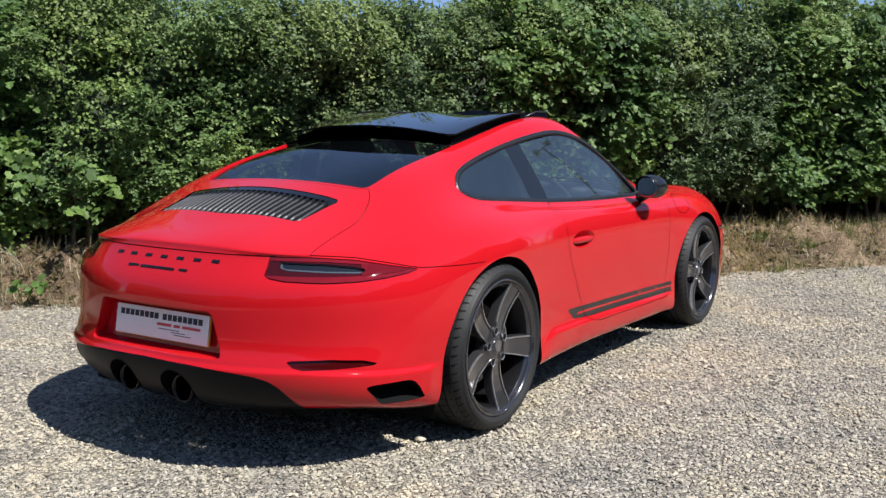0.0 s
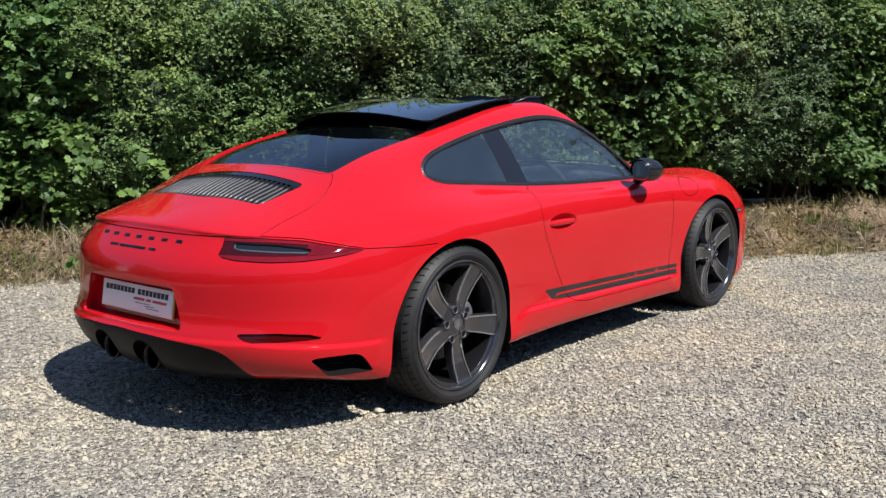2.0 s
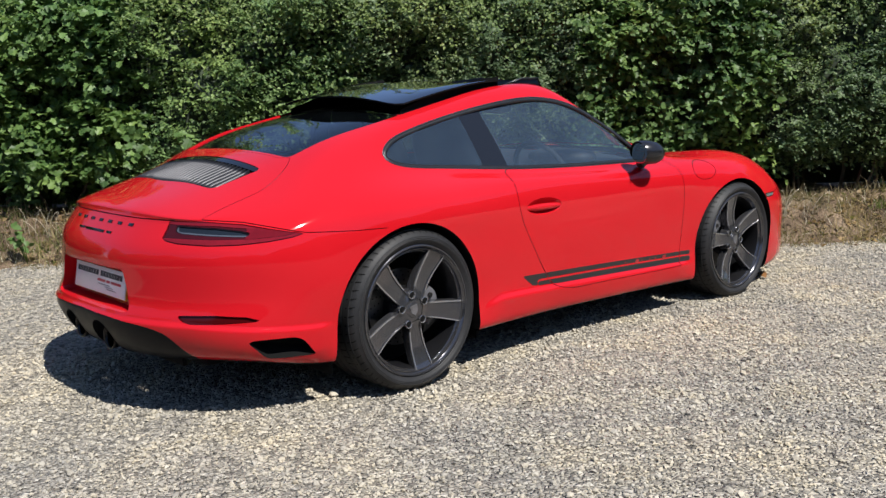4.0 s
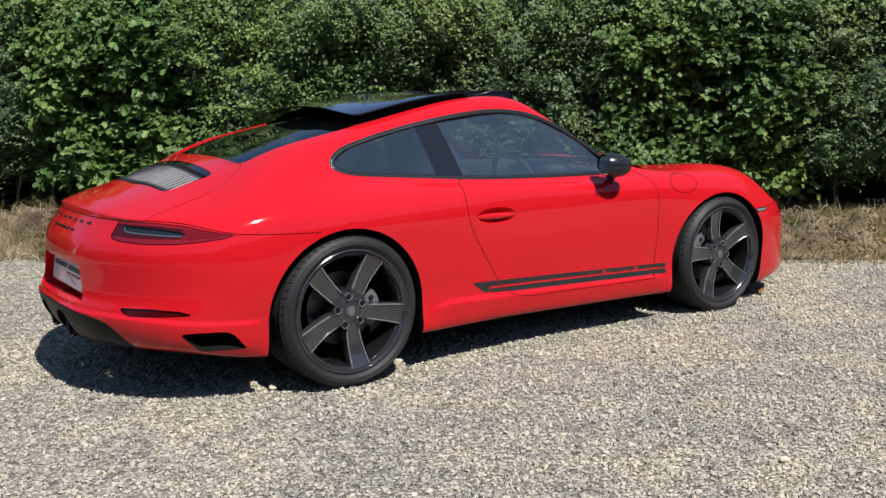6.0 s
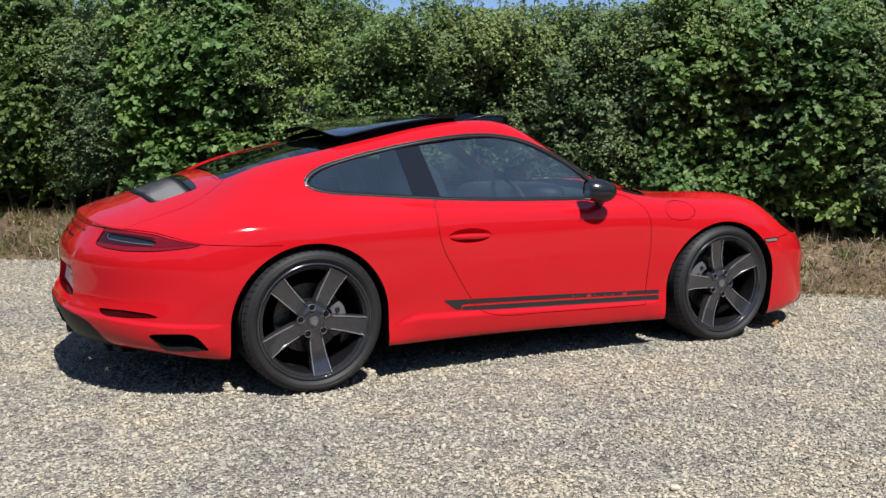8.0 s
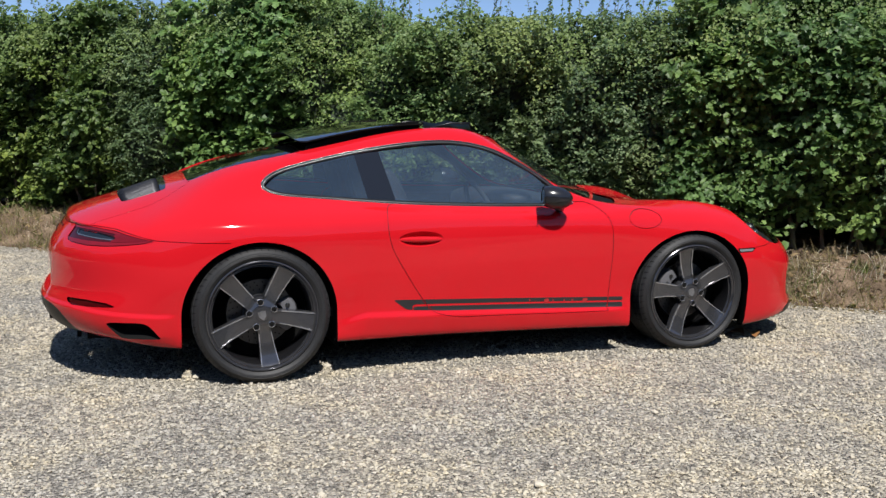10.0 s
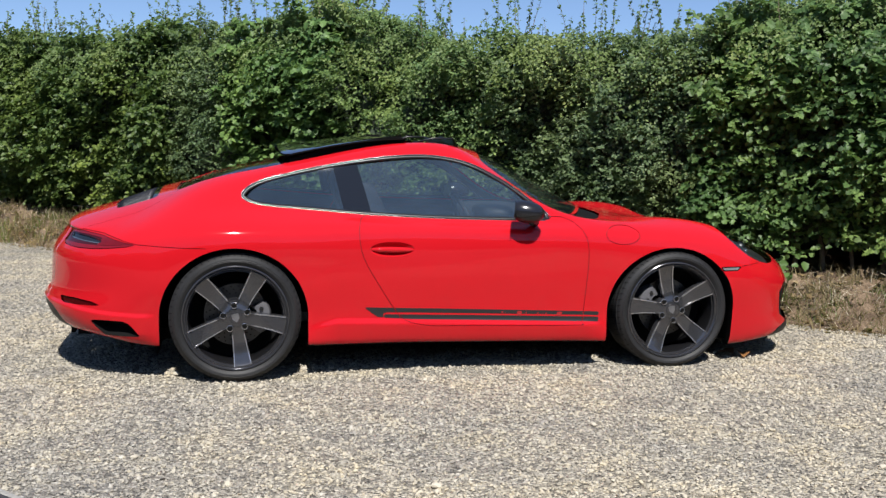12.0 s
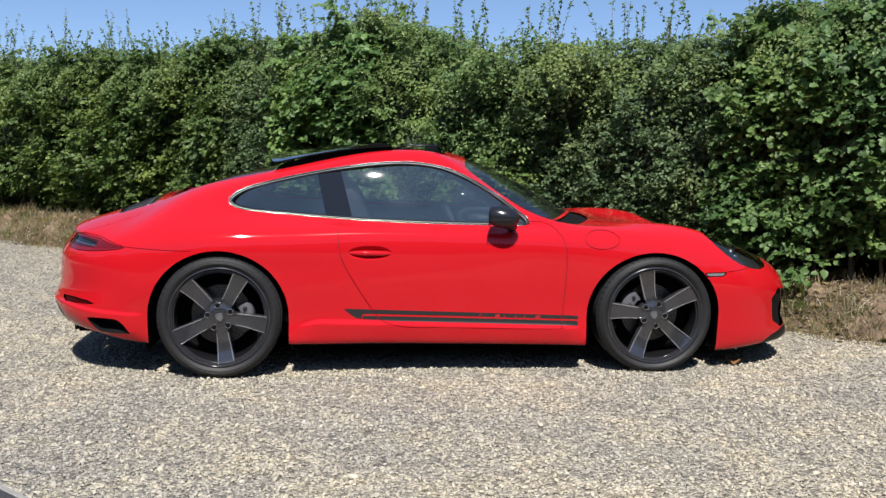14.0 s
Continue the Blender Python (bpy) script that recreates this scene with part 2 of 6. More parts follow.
LEATHER = surface("black_leather", (0.028, 0.028, 0.031), 0.6, grain=0.25, scale=120, relief=0.2, spec=0.2)
DASH = surface("dark_dashboard", (0.022, 0.022, 0.025), 0.6, grain=0.2, scale=150)
LINING = surface("dark_lining", (0.05, 0.05, 0.053), 0.8, grain=0.2, scale=150)
STRIPE = surface("black_decal", (0.015, 0.015, 0.016), 0.4, coat=0.2)
DECAL_RED = surface("red_decal", (0.34, 0.012, 0.014), 0.35, coat=0.5)
PLATE_WHITE = surface("white_plate", (0.86, 0.87, 0.89), 0.3, coat=0.4, grain=0.04)
PLATE_YELLOW = surface("yellow_plate", (0.70, 0.45, 0.02), 0.4)
INK = surface("blue_black_ink", (0.015, 0.018, 0.035), 0.5)
INK_RED = surface("red_ink", (0.55, 0.06, 0.08), 0.5)
STONE = stone_material()
GRAVEL = gravel_material()
EARTH = earth_material()
ASPHALT = asphalt_material()
KERB = surface("pale_concrete", (0.27, 0.26, 0.24), 0.85, grain=0.35, scale=60, relief=0.5)
HAWTHORN = leaf_material("hawthorn_leaf", (0.045, 0.082, 0.031), (0.118, 0.190, 0.065), (0.248, 0.332, 0.114))
DARK_THORN = leaf_material("blackthorn_leaf", (0.040, 0.066, 0.030), (0.096, 0.146, 0.066), (0.205, 0.262, 0.128))
HAZEL = leaf_material("hazel_leaf", (0.032, 0.064, 0.020), (0.086, 0.156, 0.045), (0.200, 0.300, 0.092))
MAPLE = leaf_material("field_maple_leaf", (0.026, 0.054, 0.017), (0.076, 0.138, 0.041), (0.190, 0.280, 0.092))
SHOOT = leaf_material("young_shoot", (0.05, 0.09, 0.025), (0.11, 0.18, 0.045), (0.21, 0.28, 0.09))
TWIG = surface("twig_bark", (0.13, 0.10, 0.07), 0.9, grain=0.3, scale=80)
# Dark green that puts the shade deep in the hedge into colour.
HEDGE_SHADE = surface("hedge_shade", (0.034, 0.048, 0.028), 0.95, grain=0.4, scale=12, relief=0.5)
STRAW = leaf_material("dry_grass", (0.09, 0.065, 0.035), (0.19, 0.143, 0.082), (0.36, 0.29, 0.175), 0.7)
GRASS = leaf_material("green_grass", (0.045, 0.075, 0.015), (0.08, 0.13, 0.02), (0.14, 0.19, 0.04))
YOUNG = leaf_material("young_leaf", (0.095, 0.135, 0.036), (0.158, 0.215, 0.072), (0.25, 0.305, 0.112))
STRAW_PALE = surface("bleached_straw", (0.46, 0.41, 0.30), 0.8, grain=0.2, scale=90)
HORNBEAM = leaf_material("hornbeam_leaf", (0.026, 0.047, 0.014), (0.066, 0.110, 0.028), (0.165, 0.220, 0.058))


# ---- building helpers ----
def mesh_from(name, verts, faces, material, smooth=True, normals=None):
    me = bpy.data.meshes.new(name)
    me.from_pydata([tuple(v) for v in verts], [], faces)
    me.materials.append(material)
    if smooth:
        me.polygons.foreach_set("use_smooth", [True] * len(me.polygons))
    me.update()
    if normals is not None:
        me.normals_split_custom_set_from_vertices([tuple(n) for n in normals])
    return me


def fast_mesh(name, verts, faces, material, smooth=False):
    """A mesh from arrays: verts (n, 3) and faces (m, k), all with k corners."""
    me = bpy.data.meshes.new(name)
    verts, faces = np.asarray(verts, np.float32), np.asarray(faces, np.int32)
    k = faces.shape[1]
    me.vertices.add(len(verts))
    me.vertices.foreach_set("co", verts.ravel())
    me.loops.add(faces.size)
    me.loops.foreach_set("vertex_index", faces.ravel())
    me.polygons.add(len(faces))
    me.polygons.foreach_set("loop_start", np.arange(len(faces), dtype=np.int32) * k)
    me.polygons.foreach_set("use_smooth", np.full(len(faces), smooth))
    me.materials.append(material)
    me.update(calc_edges=True)
    return me


def part(name, bm_or_mesh, material=None, parent=None, label="", bevel=0.0):
    """One mesh object under a thing or a part."""
    if isinstance(bm_or_mesh, bmesh.types.BMesh):
        bm = bm_or_mesh
        if bevel:
            bmesh.ops.bevel(bm, geom=[e for e in bm.edges if len(e.link_faces) == 2 and e.calc_face_angle(0) > 0.5], offset=bevel, segments=2, affect="EDGES", profile=0.6)
        me = bpy.data.meshes.new(name)
        bm.to_mesh(me)
        bm.free()
        me.polygons.foreach_set("use_smooth", [True] * len(me.polygons))
        me.set_sharp_from_angle(angle=radians(40))
    else:
        me = bm_or_mesh
    if material is not None and not me.materials:
        me.materials.append(material)
    ob = new(name, me)
    if parent is not None:
        ob.parent = parent
    if label:
        tagged(ob, label)
    return ob


def box(bm, m, size):
    r = bmesh.ops.create_cube(bm, size=1.0, matrix=m @ Matrix.Diagonal((*size, 1)))
    return r["verts"]


def spline(points, n, closed=False):
    """Catmull-Rom curve of n points through the given ones."""
    p = np.array(points, float)
    k = len(p)
    t = np.linspace(0, k if closed else k - 1, n, endpoint=not closed)
    i = np.floor(t).astype(int)
    if not closed:
        i = np.minimum(i, k - 2)
    f = (t - i)[:, None]
    if closed:
        a, b, c, d = p[(i - 1) % k], p[i % k], p[(i + 1) % k], p[(i + 2) % k]
    else:
        e = np.vstack([2 * p[0] - p[1], p, 2 * p[-1] - p[-2]])
        a, b, c, d = e[i], e[i + 1], e[i + 2], e[i + 3]
    return 0.5 * (2 * b + (c - a) * f + (2 * a - 5 * b + 4 * c - d) * f ** 2 + (3 * b - a - 3 * c + d) * f ** 3)


def tube(points, radius, sides=8):
    """A tapering tube along points; radius is one number or one for each point. Returns verts, faces."""
    p = np.array(points, float)
    r = np.broadcast_to(np.array(radius, float), (len(p),))
    d = np.gradient(p, axis=0)
    d /= np.linalg.norm(d, axis=1)[:, None] + 1e-9
    ref = np.array((0.0, 0.0, 1.0)) if abs(d[0][2]) < 0.9 else np.array((1.0, 0.0, 0.0))
    verts = []
    for q, w, s in zip(p, d, r):
        a = np.cross(w, ref)
        a /= np.linalg.norm(a) + 1e-9
        b = np.cross(w, a)
        for j in range(sides):
            t = 2 * math.pi * j / sides
            verts.append(q + s * (math.cos(t) * a + math.sin(t) * b))
    faces = []
    for i in range(len(p) - 1):
        for j in range(sides):
            k = (j + 1) % sides
            faces.append((i * sides + j, i * sides + k, (i + 1) * sides + k, (i + 1) * sides + j))
    faces += [tuple(range(sides))[::-1], tuple(range((len(p) - 1) * sides, len(p) * sides))]
    return verts, faces


# ---- the ground ----
# along the hedge (S) and away from the drive (N)
HS, HN = np.array((0.767, -0.641)), np.array((0.641, 0.767))
GRAVEL_EDGE, HEDGE_FACE = 2.55, 3.22
rng = np.random.default_rng(5)


def hedge_point(s, n, z):
    return np.stack([s * HS[0] + n * HN[0], s * HS[1] + n * HN[1], z + 0 * s], axis=-1)


def wavy(x, y, seed=0.0):
    """A cheap smooth unevenness in -1..1."""
    return (np.sin(x * 1.7 + seed) * np.cos(y * 2.1 - seed) + 0.6 * np.sin(x * 4.1 - y * 3.3 + 2 * seed) + 0.4 * np.sin(x * 9.7 + y * 7.9 + seed)) / 2.0


def ground_height(x, y):
    return 0.010 * wavy(x * 0.9, y * 0.9, 1.0) - 0.006


def build_ground():
    ax = np.concatenate([[-900, -200, -60, -25, -12], np.linspace(-7, 9, 161), [14, 28, 65, 210, 900]])
    ay = np.concatenate([[-900, -200, -60, -25, -12], np.linspace(-8, 10, 181), [15, 30, 70, 220, 900]])
    gx, gy = np.meshgrid(ax, ay, indexing="ij")
    near = (np.abs(gx) < 9.5) & (np.abs(gy) < 10.5)
    z = np.where(near, ground_height(gx, gy), 0.0)
    v = np.stack([gx, gy, z], -1).reshape(-1, 3)
    n, m = gx.shape
    i = (np.arange(n - 1)[:, None] * m + np.arange(m - 1)[None]).ravel()
    f = np.stack([i, i + m, i + m + 1, i + 1], 1)
    ob = new("ground", fast_mesh("ground", v, f, GRAVEL, True))
    tagged(ob, "pale grey and buff loose gravel drive", "gravel", kind="structure")


def build_asphalt():
    """The tarred lane from which the drive is seen, with its pale edging."""
    a, d = np.array((-1.145, -2.078)), np.array((0.722, -0.692))
    side = np.array((-0.692, -0.722))
    t = np.linspace(-9, 14, 185)
    w = np.array([0.0, 0.02, 0.5, 1.5, 4, 9, 16])
    edge = a + t[:, None] * d + (0.010 * np.sin(t * 5) + 0.008 * np.sin(t * 13) + 0.006 * np.sin(t * 31))[:, None] * side
    p = edge[:, None] + w[None, :, None] * side
    z = np.broadcast_to(np.where(w < 0.01, 0.0, 0.016)[None], p.shape[:2])
    v = np.concatenate([p, z[..., None]], -1).reshape(-1, 3)
    m = len(w)
    i = (np.arange(len(t) - 1)[:, None] * m + np.arange(m - 1)[None]).ravel()
    road = new("road", fast_mesh("road", v, np.stack([i, i + 1, i + m + 1, i + m], 1), ASPHALT, True))
    tagged(road, "dark grey tarred lane beside the gravel", "road", kind="structure")
    prof = np.array([(-0.013, -0.03), (-0.013, 0.008), (-0.009, 0.014), (0.012, 0.017), (0.016, 0.012), (0.016, -0.03)])
    p = edge[:, None] + prof[None, :, :1] * side
    v = np.concatenate([p, np.broadcast_to(prof[None, :, 1:], (*p.shape[:2], 1))], -1).reshape(-1, 3)
    m = len(prof)
    i = (np.arange(len(t) - 1)[:, None] * m + np.arange(m - 1)[None]).ravel()
    kerb = new("kerb", fast_mesh("kerb", v, np.stack([i, i + m, i + m + 1, i + 1], 1), KERB))
    tagged(kerb, "pale flush concrete edging along the lane", "kerb", kind="structure")


def bank_height(s, n):
    k = np.clip((n - GRAVEL_EDGE) / 0.75, 0, 1)
    k = k * k * (3 - 2 * k)
    return -0.03 + k * (0.30 + 0.07 * wavy(s, n, 3)) + 0.035 * wavy(s * 3, n * 4, 2) * np.clip((n - GRAVEL_EDGE) * 5, 0, 1)


def build_bank():
    s, n = np.linspace(-13, 12, 420), np.concatenate([np.linspace(2.2, 3.7, 46), [4.2, 5.0, 5.6, 6.0]])
    gs, gn = np.meshgrid(s, n, indexing="ij")
    wob = 0.09 * wavy(gs * 1.3, gs * 0.4, 5) + 0.03 * np.sin(gs * 11)
    rough = np.where((gn > GRAVEL_EDGE - 0.05) & (gn < 3.7), 0.020, 0.0) * rng.normal(0, 1, gs.shape)
    v = hedge_point(gs, gn + wob, bank_height(gs, gn) + rough)
    m = len(n)
    i = (np.arange(len(s) - 1)[:, None] * m + np.arange(m - 1)[None]).ravel()
    ob = new("bank", fast_mesh("bank", v.reshape(-1, 3), np.stack([i, i + m, i + m + 1, i + 1], 1), EARTH, True))
    tagged(ob, "low bank of dry earth and withered grass under the hedge", "bank", kind="structure")


def turned(n, generator, tilt=math.pi):
    """n random rotation matrices; tilt limits how far they lean from upright."""
    yaw, lean, way = generator.uniform(0, 2 * math.pi, n), generator.uniform(0, tilt, n), generator.uniform(0, 2 * math.pi, n)
    c, s = np.cos(yaw), np.sin(yaw)
    z = np.zeros(n)
    o = np.ones(n)
    a = np.stack([np.stack([c, -s, z], -1), np.stack([s, c, z], -1), np.stack([z, z, o], -1)], 1)
    ux, uy = np.cos(way), np.sin(way)
    k = np.stack([np.stack([z, z, uy], -1), np.stack([z, z, -ux], -1), np.stack([-uy, ux, z], -1)], 1)
    sn, cs = np.sin(lean)[:, None, None], np.cos(lean)[:, None, None]
    r = np.eye(3)[None] + sn * k + (1 - cs) * (k @ k)
    return r @ a


def scatter(proto_v, proto_f, places, turns, sizes):
    """Many copies of one small shape in one pair of arrays."""
    v = np.einsum("nij,kj->nki", turns, proto_v) * np.asarray(sizes).reshape(len(places), 1, -1) + places[:, None]
    f = proto_f[None] + (np.arange(len(places)) * len(proto_v))[:, None, None]
    return v.reshape(-1, 3), f.reshape(-1, proto_f.shape[1])


def build_gravel():
    """Loose stones, as real pieces, over the stretch of the drive that is seen from near by."""
    bm = bmesh.new()
    bmesh.ops.create_icosphere(bm, subdivisions=1, radius=0.5)
    base = np.array([v.co[:] for v in bm.verts])
    faces = np.array([[v.index for v in f.verts] for f in bm.faces])
    bm.free()
    octa = np.array([(0.5, 0, 0), (-0.5, 0, 0), (0, 0.5, 0), (0, -0.5, 0), (0, 0, 0.5), (0, 0, -0.5)])
    octa_f = np.array([(0, 2, 4), (2, 1, 4), (1, 3, 4), (3, 0, 4), (2, 0, 5), (1, 2, 5), (3, 1, 5), (0, 3, 5)])
    allv, allf, off = [], [], 0
    near, left, right = (-2.4, 5.6, -3.6, 4.2), (-5.2, -2.4, -1.2, 6.2), (5.6, 8.2, -5.0, -1.5)
    for proto, pf, n, low, high, (x0, x1, y0, y1) in ((octa, octa_f, 112000, 0.012, 0.026, near), (base, faces, 14000, 0.019, 0.033, near),
                                                      (octa, octa_f, 26000, 0.014, 0.028, left), (octa, octa_f, 12000, 0.014, 0.028, right)):
        for kind in range(6):
            shape = proto * rng.uniform(0.7, 1.25, (len(proto), 1)) * np.array((1.0, 0.8, 0.6))
            k = n // 6
            x, y = rng.uniform(x0, x1, k), rng.uniform(y0, y1, k)
            # thinner towards the far side of the car
            keep = (x * HN[0] + y * HN[1] < GRAVEL_EDGE + 0.02 + rng.normal(0, 0.06, k)) & ((y < 0.9) | (rng.random(k) < 0.55))
            keep &= (x + 1.145) * -0.692 + (y + 2.078) * -0.722 < rng.normal(-0.012, 0.012, k)
            x, y = x[keep], y[keep]
            size = low + (high - low) * rng.random(len(x)) ** 2
            p = np.stack([x, y, ground_height(x, y) + size * 0.16], -1)
            v, f = scatter(shape, pf, p, turned(len(x), rng, 0.9), size)
            allv.append(v)
            allf.append(f + off)
            off += len(v)
    ob = new("gravel", fast_mesh("gravel", np.concatenate(allv), np.concatenate(allf), STONE))
    tagged(ob, "loose pale grey and buff gravel stones", "gravel", kind="stuff")


# ---- the hedge ----
LEAF_V = np.array([(0, 0, 0), (0.42, 0.30, 0.12), (0, 0.42, 0.0), (-0.42, 0.30, 0.12), (0.30, 0.72, 0.04), (0, 1.0, -0.14), (-0.30, 0.72, 0.04)])
LEAF_T = np.array([(0, 1, 2), (1, 4, 2), (2, 4, 5), (0, 2, 3), (3, 2, 6), (2, 5, 6)])
LOBED_V = np.array([(0, 0.42, 0), (0, 0, 0.02), (0.46, 0.26, 0.10), (0.27, 0.47, 0.05), (0.36, 0.76, 0.02), (0, 1.0, -0.16), (-0.36, 0.76, 0.02), (-0.27, 0.47, 0.05), (-0.46, 0.26, 0.10)])
LOBED_T = np.array([(0, k, k % 8 + 1) for k in range(1, 9)])
SMALL_T = np.array([(0, 1, 2), (1, 3, 2), (0, 2, 4), (4, 2, 3)])
SMALL_V = np.array([(0, 0, 0), (0.36, 0.5, 0.10), (0, 0.5, 0.0), (0, 1.0, -0.06), (-0.36, 0.5, 0.10)])


def facing(n, generator, spread=0.8, droop=0.5):
    """Rotations for leaves: their upper side turned to the light, tips hanging outwards."""
    side = np.array((-HN[0], -HN[1], 0.0))
    nrm = np.array((0.0, 0.0, 0.75))[None] + side[None] * 0.62 + generator.normal(0, spread, (n, 3)) * 0.55
    nrm /= np.linalg.norm(nrm, axis=1)[:, None]
    tip = side[None] * 0.6 + np.array((0, 0, -droop))[None] + generator.normal(0, 0.8, (n, 3))
    tip -= nrm * np.sum(tip * nrm, 1)[:, None]
    tip /= np.linalg.norm(tip, axis=1)[:, None] + 1e-9
    x = np.cross(tip, nrm)
    return np.stack([x, tip, nrm], -1)


def hedge_top(s):
    lie = np.interp(s, (-9, -7, -4.4, -2.9, -1.9, -1.0, -0.2, 1.1, 1.7, 2.3, 3.2, 4.2, 6.0, 9.0), (2.30, 2.31, 2.28, 2.36, 2.52, 2.28, 2.11, 2.06, 2.16, 2.34, 2.36, 2.28, 2.30, 2.30))
    return lie + 0.04 * np.sin(s * 2.7) + 0.03 * np.sin(s * 6.1 + 1)


def face_depth(s, z):
    """How far the leafy face bulges towards the drive."""
    low = np.clip((1.0 - z) / 0.6, 0, 1)
    top = np.clip((z - 1.75) / 0.5, 0, 1)
    return 0.20 * wavy(s * 1.5, z * 1.6, 7) + 0.13 * wavy(s * 4.2, z * 3.6, 9) - (0.40 - 0.10 * np.clip((s - 1.5) / 0.4, 0, 1)) * low ** 2 - 0.40 * top ** 2


def sprays(base, way, length, per, low, high, proto, tris, generator, sag=0.35, upright=0.8):
    """Leafy twigs: from each base a twig runs along way and sags; its leaves stand off on both sides, faces to the light."""
    n = len(base)
    k = (np.arange(per) + 0.6 + generator.uniform(-0.3, 0.3, (n, per))) / per
    side = np.cross(way, np.array((0.0, 0.0, 1.0)))
    side /= np.linalg.norm(side, axis=1)[:, None] + 1e-9
    hand = np.where((np.arange(per)[None] + generator.integers(0, 2, (n, 1))) % 2 == 0, 1.0, -1.0)
    drop = -sag * length[:, None] * k ** 2
    p = base[:, None] + way[:, None] * (length[:, None] * k)[..., None]
    p[..., 2] += drop
    tip = way[:, None] * 0.55 + side[:, None] * (hand * (1.1 - 0.8 * k))[..., None] + np.array((0, 0, -0.22)) + generator.normal(0, 0.28, (n, per, 3))
    out_ = np.array((-HN[0], -HN[1], 0.0))
    nrm = np.array((0, 0, upright)) + out_ * 0.42 + generator.normal(0, 0.30, (n, 1, 3)) + generator.normal(0, 0.26, (n, per, 3))
    tip, nrm, p = tip.reshape(-1, 3), nrm.reshape(-1, 3), p.reshape(-1, 3)
    nrm /= np.linalg.norm(nrm, axis=1)[:, None]
    tip -= nrm * np.sum(tip * nrm, 1)[:, None]
    tip /= np.linalg.norm(tip, axis=1)[:, None] + 1e-9
    turns = np.stack([np.cross(tip, nrm), tip, nrm], -1)
    size = np.repeat(generator.uniform(0.75, 1.15, n), per) * generator.uniform(low, high, n * per) * (1.06 - 0.35 * np.abs(k.ravel() - 0.45))
    return scatter(proto, tris, p, turns, size)


def leaf_cloud(s0, s1, n, low, high, proto, tris, generator, bottom=0.42, clumps=700, tight=0.085, top_at=None, per=9):
    """Leafy sprays in bunches over a stretch of the hedge's face and top."""
    cs = generator.uniform(s0, s1, clumps)
    face = generator.random(clumps) < 0.86
    top = hedge_top(cs) if top_at is None else 0 * cs + top_at
    cz = np.where(face, bottom + (top - bottom) * generator.random(clumps), top + generator.normal(0, 0.05, clumps))
    cn = np.where(face, HEDGE_FACE - face_depth(cs, cz) + np.abs(generator.normal(0, 0.13, clumps)), HEDGE_FACE + generator.uniform(0.1, 1.1, clumps))
    m = n // per
    pick = generator.integers(0, clumps, m)
    s = cs[pick] + generator.normal(0, tight, m)
    z = cz[pick] + generator.normal(0, tight * 0.8, m)
    d = cn[pick] + generator.normal(0, tight * 0.6, m)
    keep = (z > bottom - 0.10) & (s > s0 - 0.10) & (s < s1 + 0.10)
    s, z, d, up = s[keep], z[keep], d[keep], ~face[pick][keep]
    m = len(s)
    way = np.array((-HN[0], -HN[1], 0.0)) * generator.uniform(0.25, 1.0, (m, 1)) + np.array((HS[0], HS[1], 0.0)) * generator.normal(0, 0.65, (m, 1))
    way[:, 2] = np.where(up, generator.uniform(0.2, 1.2, m), generator.uniform(-0.35, 0.75, m))
    way /= np.linalg.norm(way, axis=1)[:, None]
    length = generator.uniform(1.6, 3.4, m) * (low + high) * 0.9
    base = hedge_point(s, d, z) - way * (length * 0.4)[:, None]
    return sprays(base, way, length, per, low, high, proto, tris, generator)


def shoots(s0, s1, n, generator, leaf=0.037, tall=(0.12, 0.42)):
    """Upright young shoots along the top: stems and their leaves. Returns two pairs of arrays."""
    sv, sf, lp = [], [], []
    off = 0
    for _ in range(n):
        s, d = generator.uniform(s0, s1), HEDGE_FACE + generator.uniform(0.25, 1.0)
        z0, h = hedge_top(np.array(s)) - 0.15, generator.uniform(*tall) * (1.0 + 0.5 * (generator.random() < 0.15))
        lean = generator.normal(0, 0.10, 2)
        k = np.linspace(0, 1, 5)[:, None]
        a = hedge_point(np.array(s), np.array(d), np.array(z0))[None]
        pts = a + k * np.array((lean[0], lean[1], h + 0.15))[None] + k ** 2 * np.array((lean[1], -lean[0], 0))[None] * 0.5
        v, f = tube(pts, np.linspace(0.004, 0.0012, 5), 3)
        f = [q for q in f if len(q) == 4]
        sv.append(np.array(v))
        sf.append(np.array(f) + off)
        off += len(v)
        m = int(12 + 80 * h)
        t = generator.random(m) ** 0.9
        lp.append(a + t[:, None] * np.array((lean[0], lean[1], h + 0.15)) + t[:, None] ** 2 * np.array((lean[1], -lean[0], 0)) * 0.5)
    lp = np.concatenate(lp)
    lv, lf = scatter(SMALL_V, SMALL_T, lp, turned(len(lp), generator, 1.5), generator.uniform(leaf * 0.6, leaf * 1.2, len(lp)))
    return (np.concatenate(sv), np.concatenate(sf)), (lv, lf)


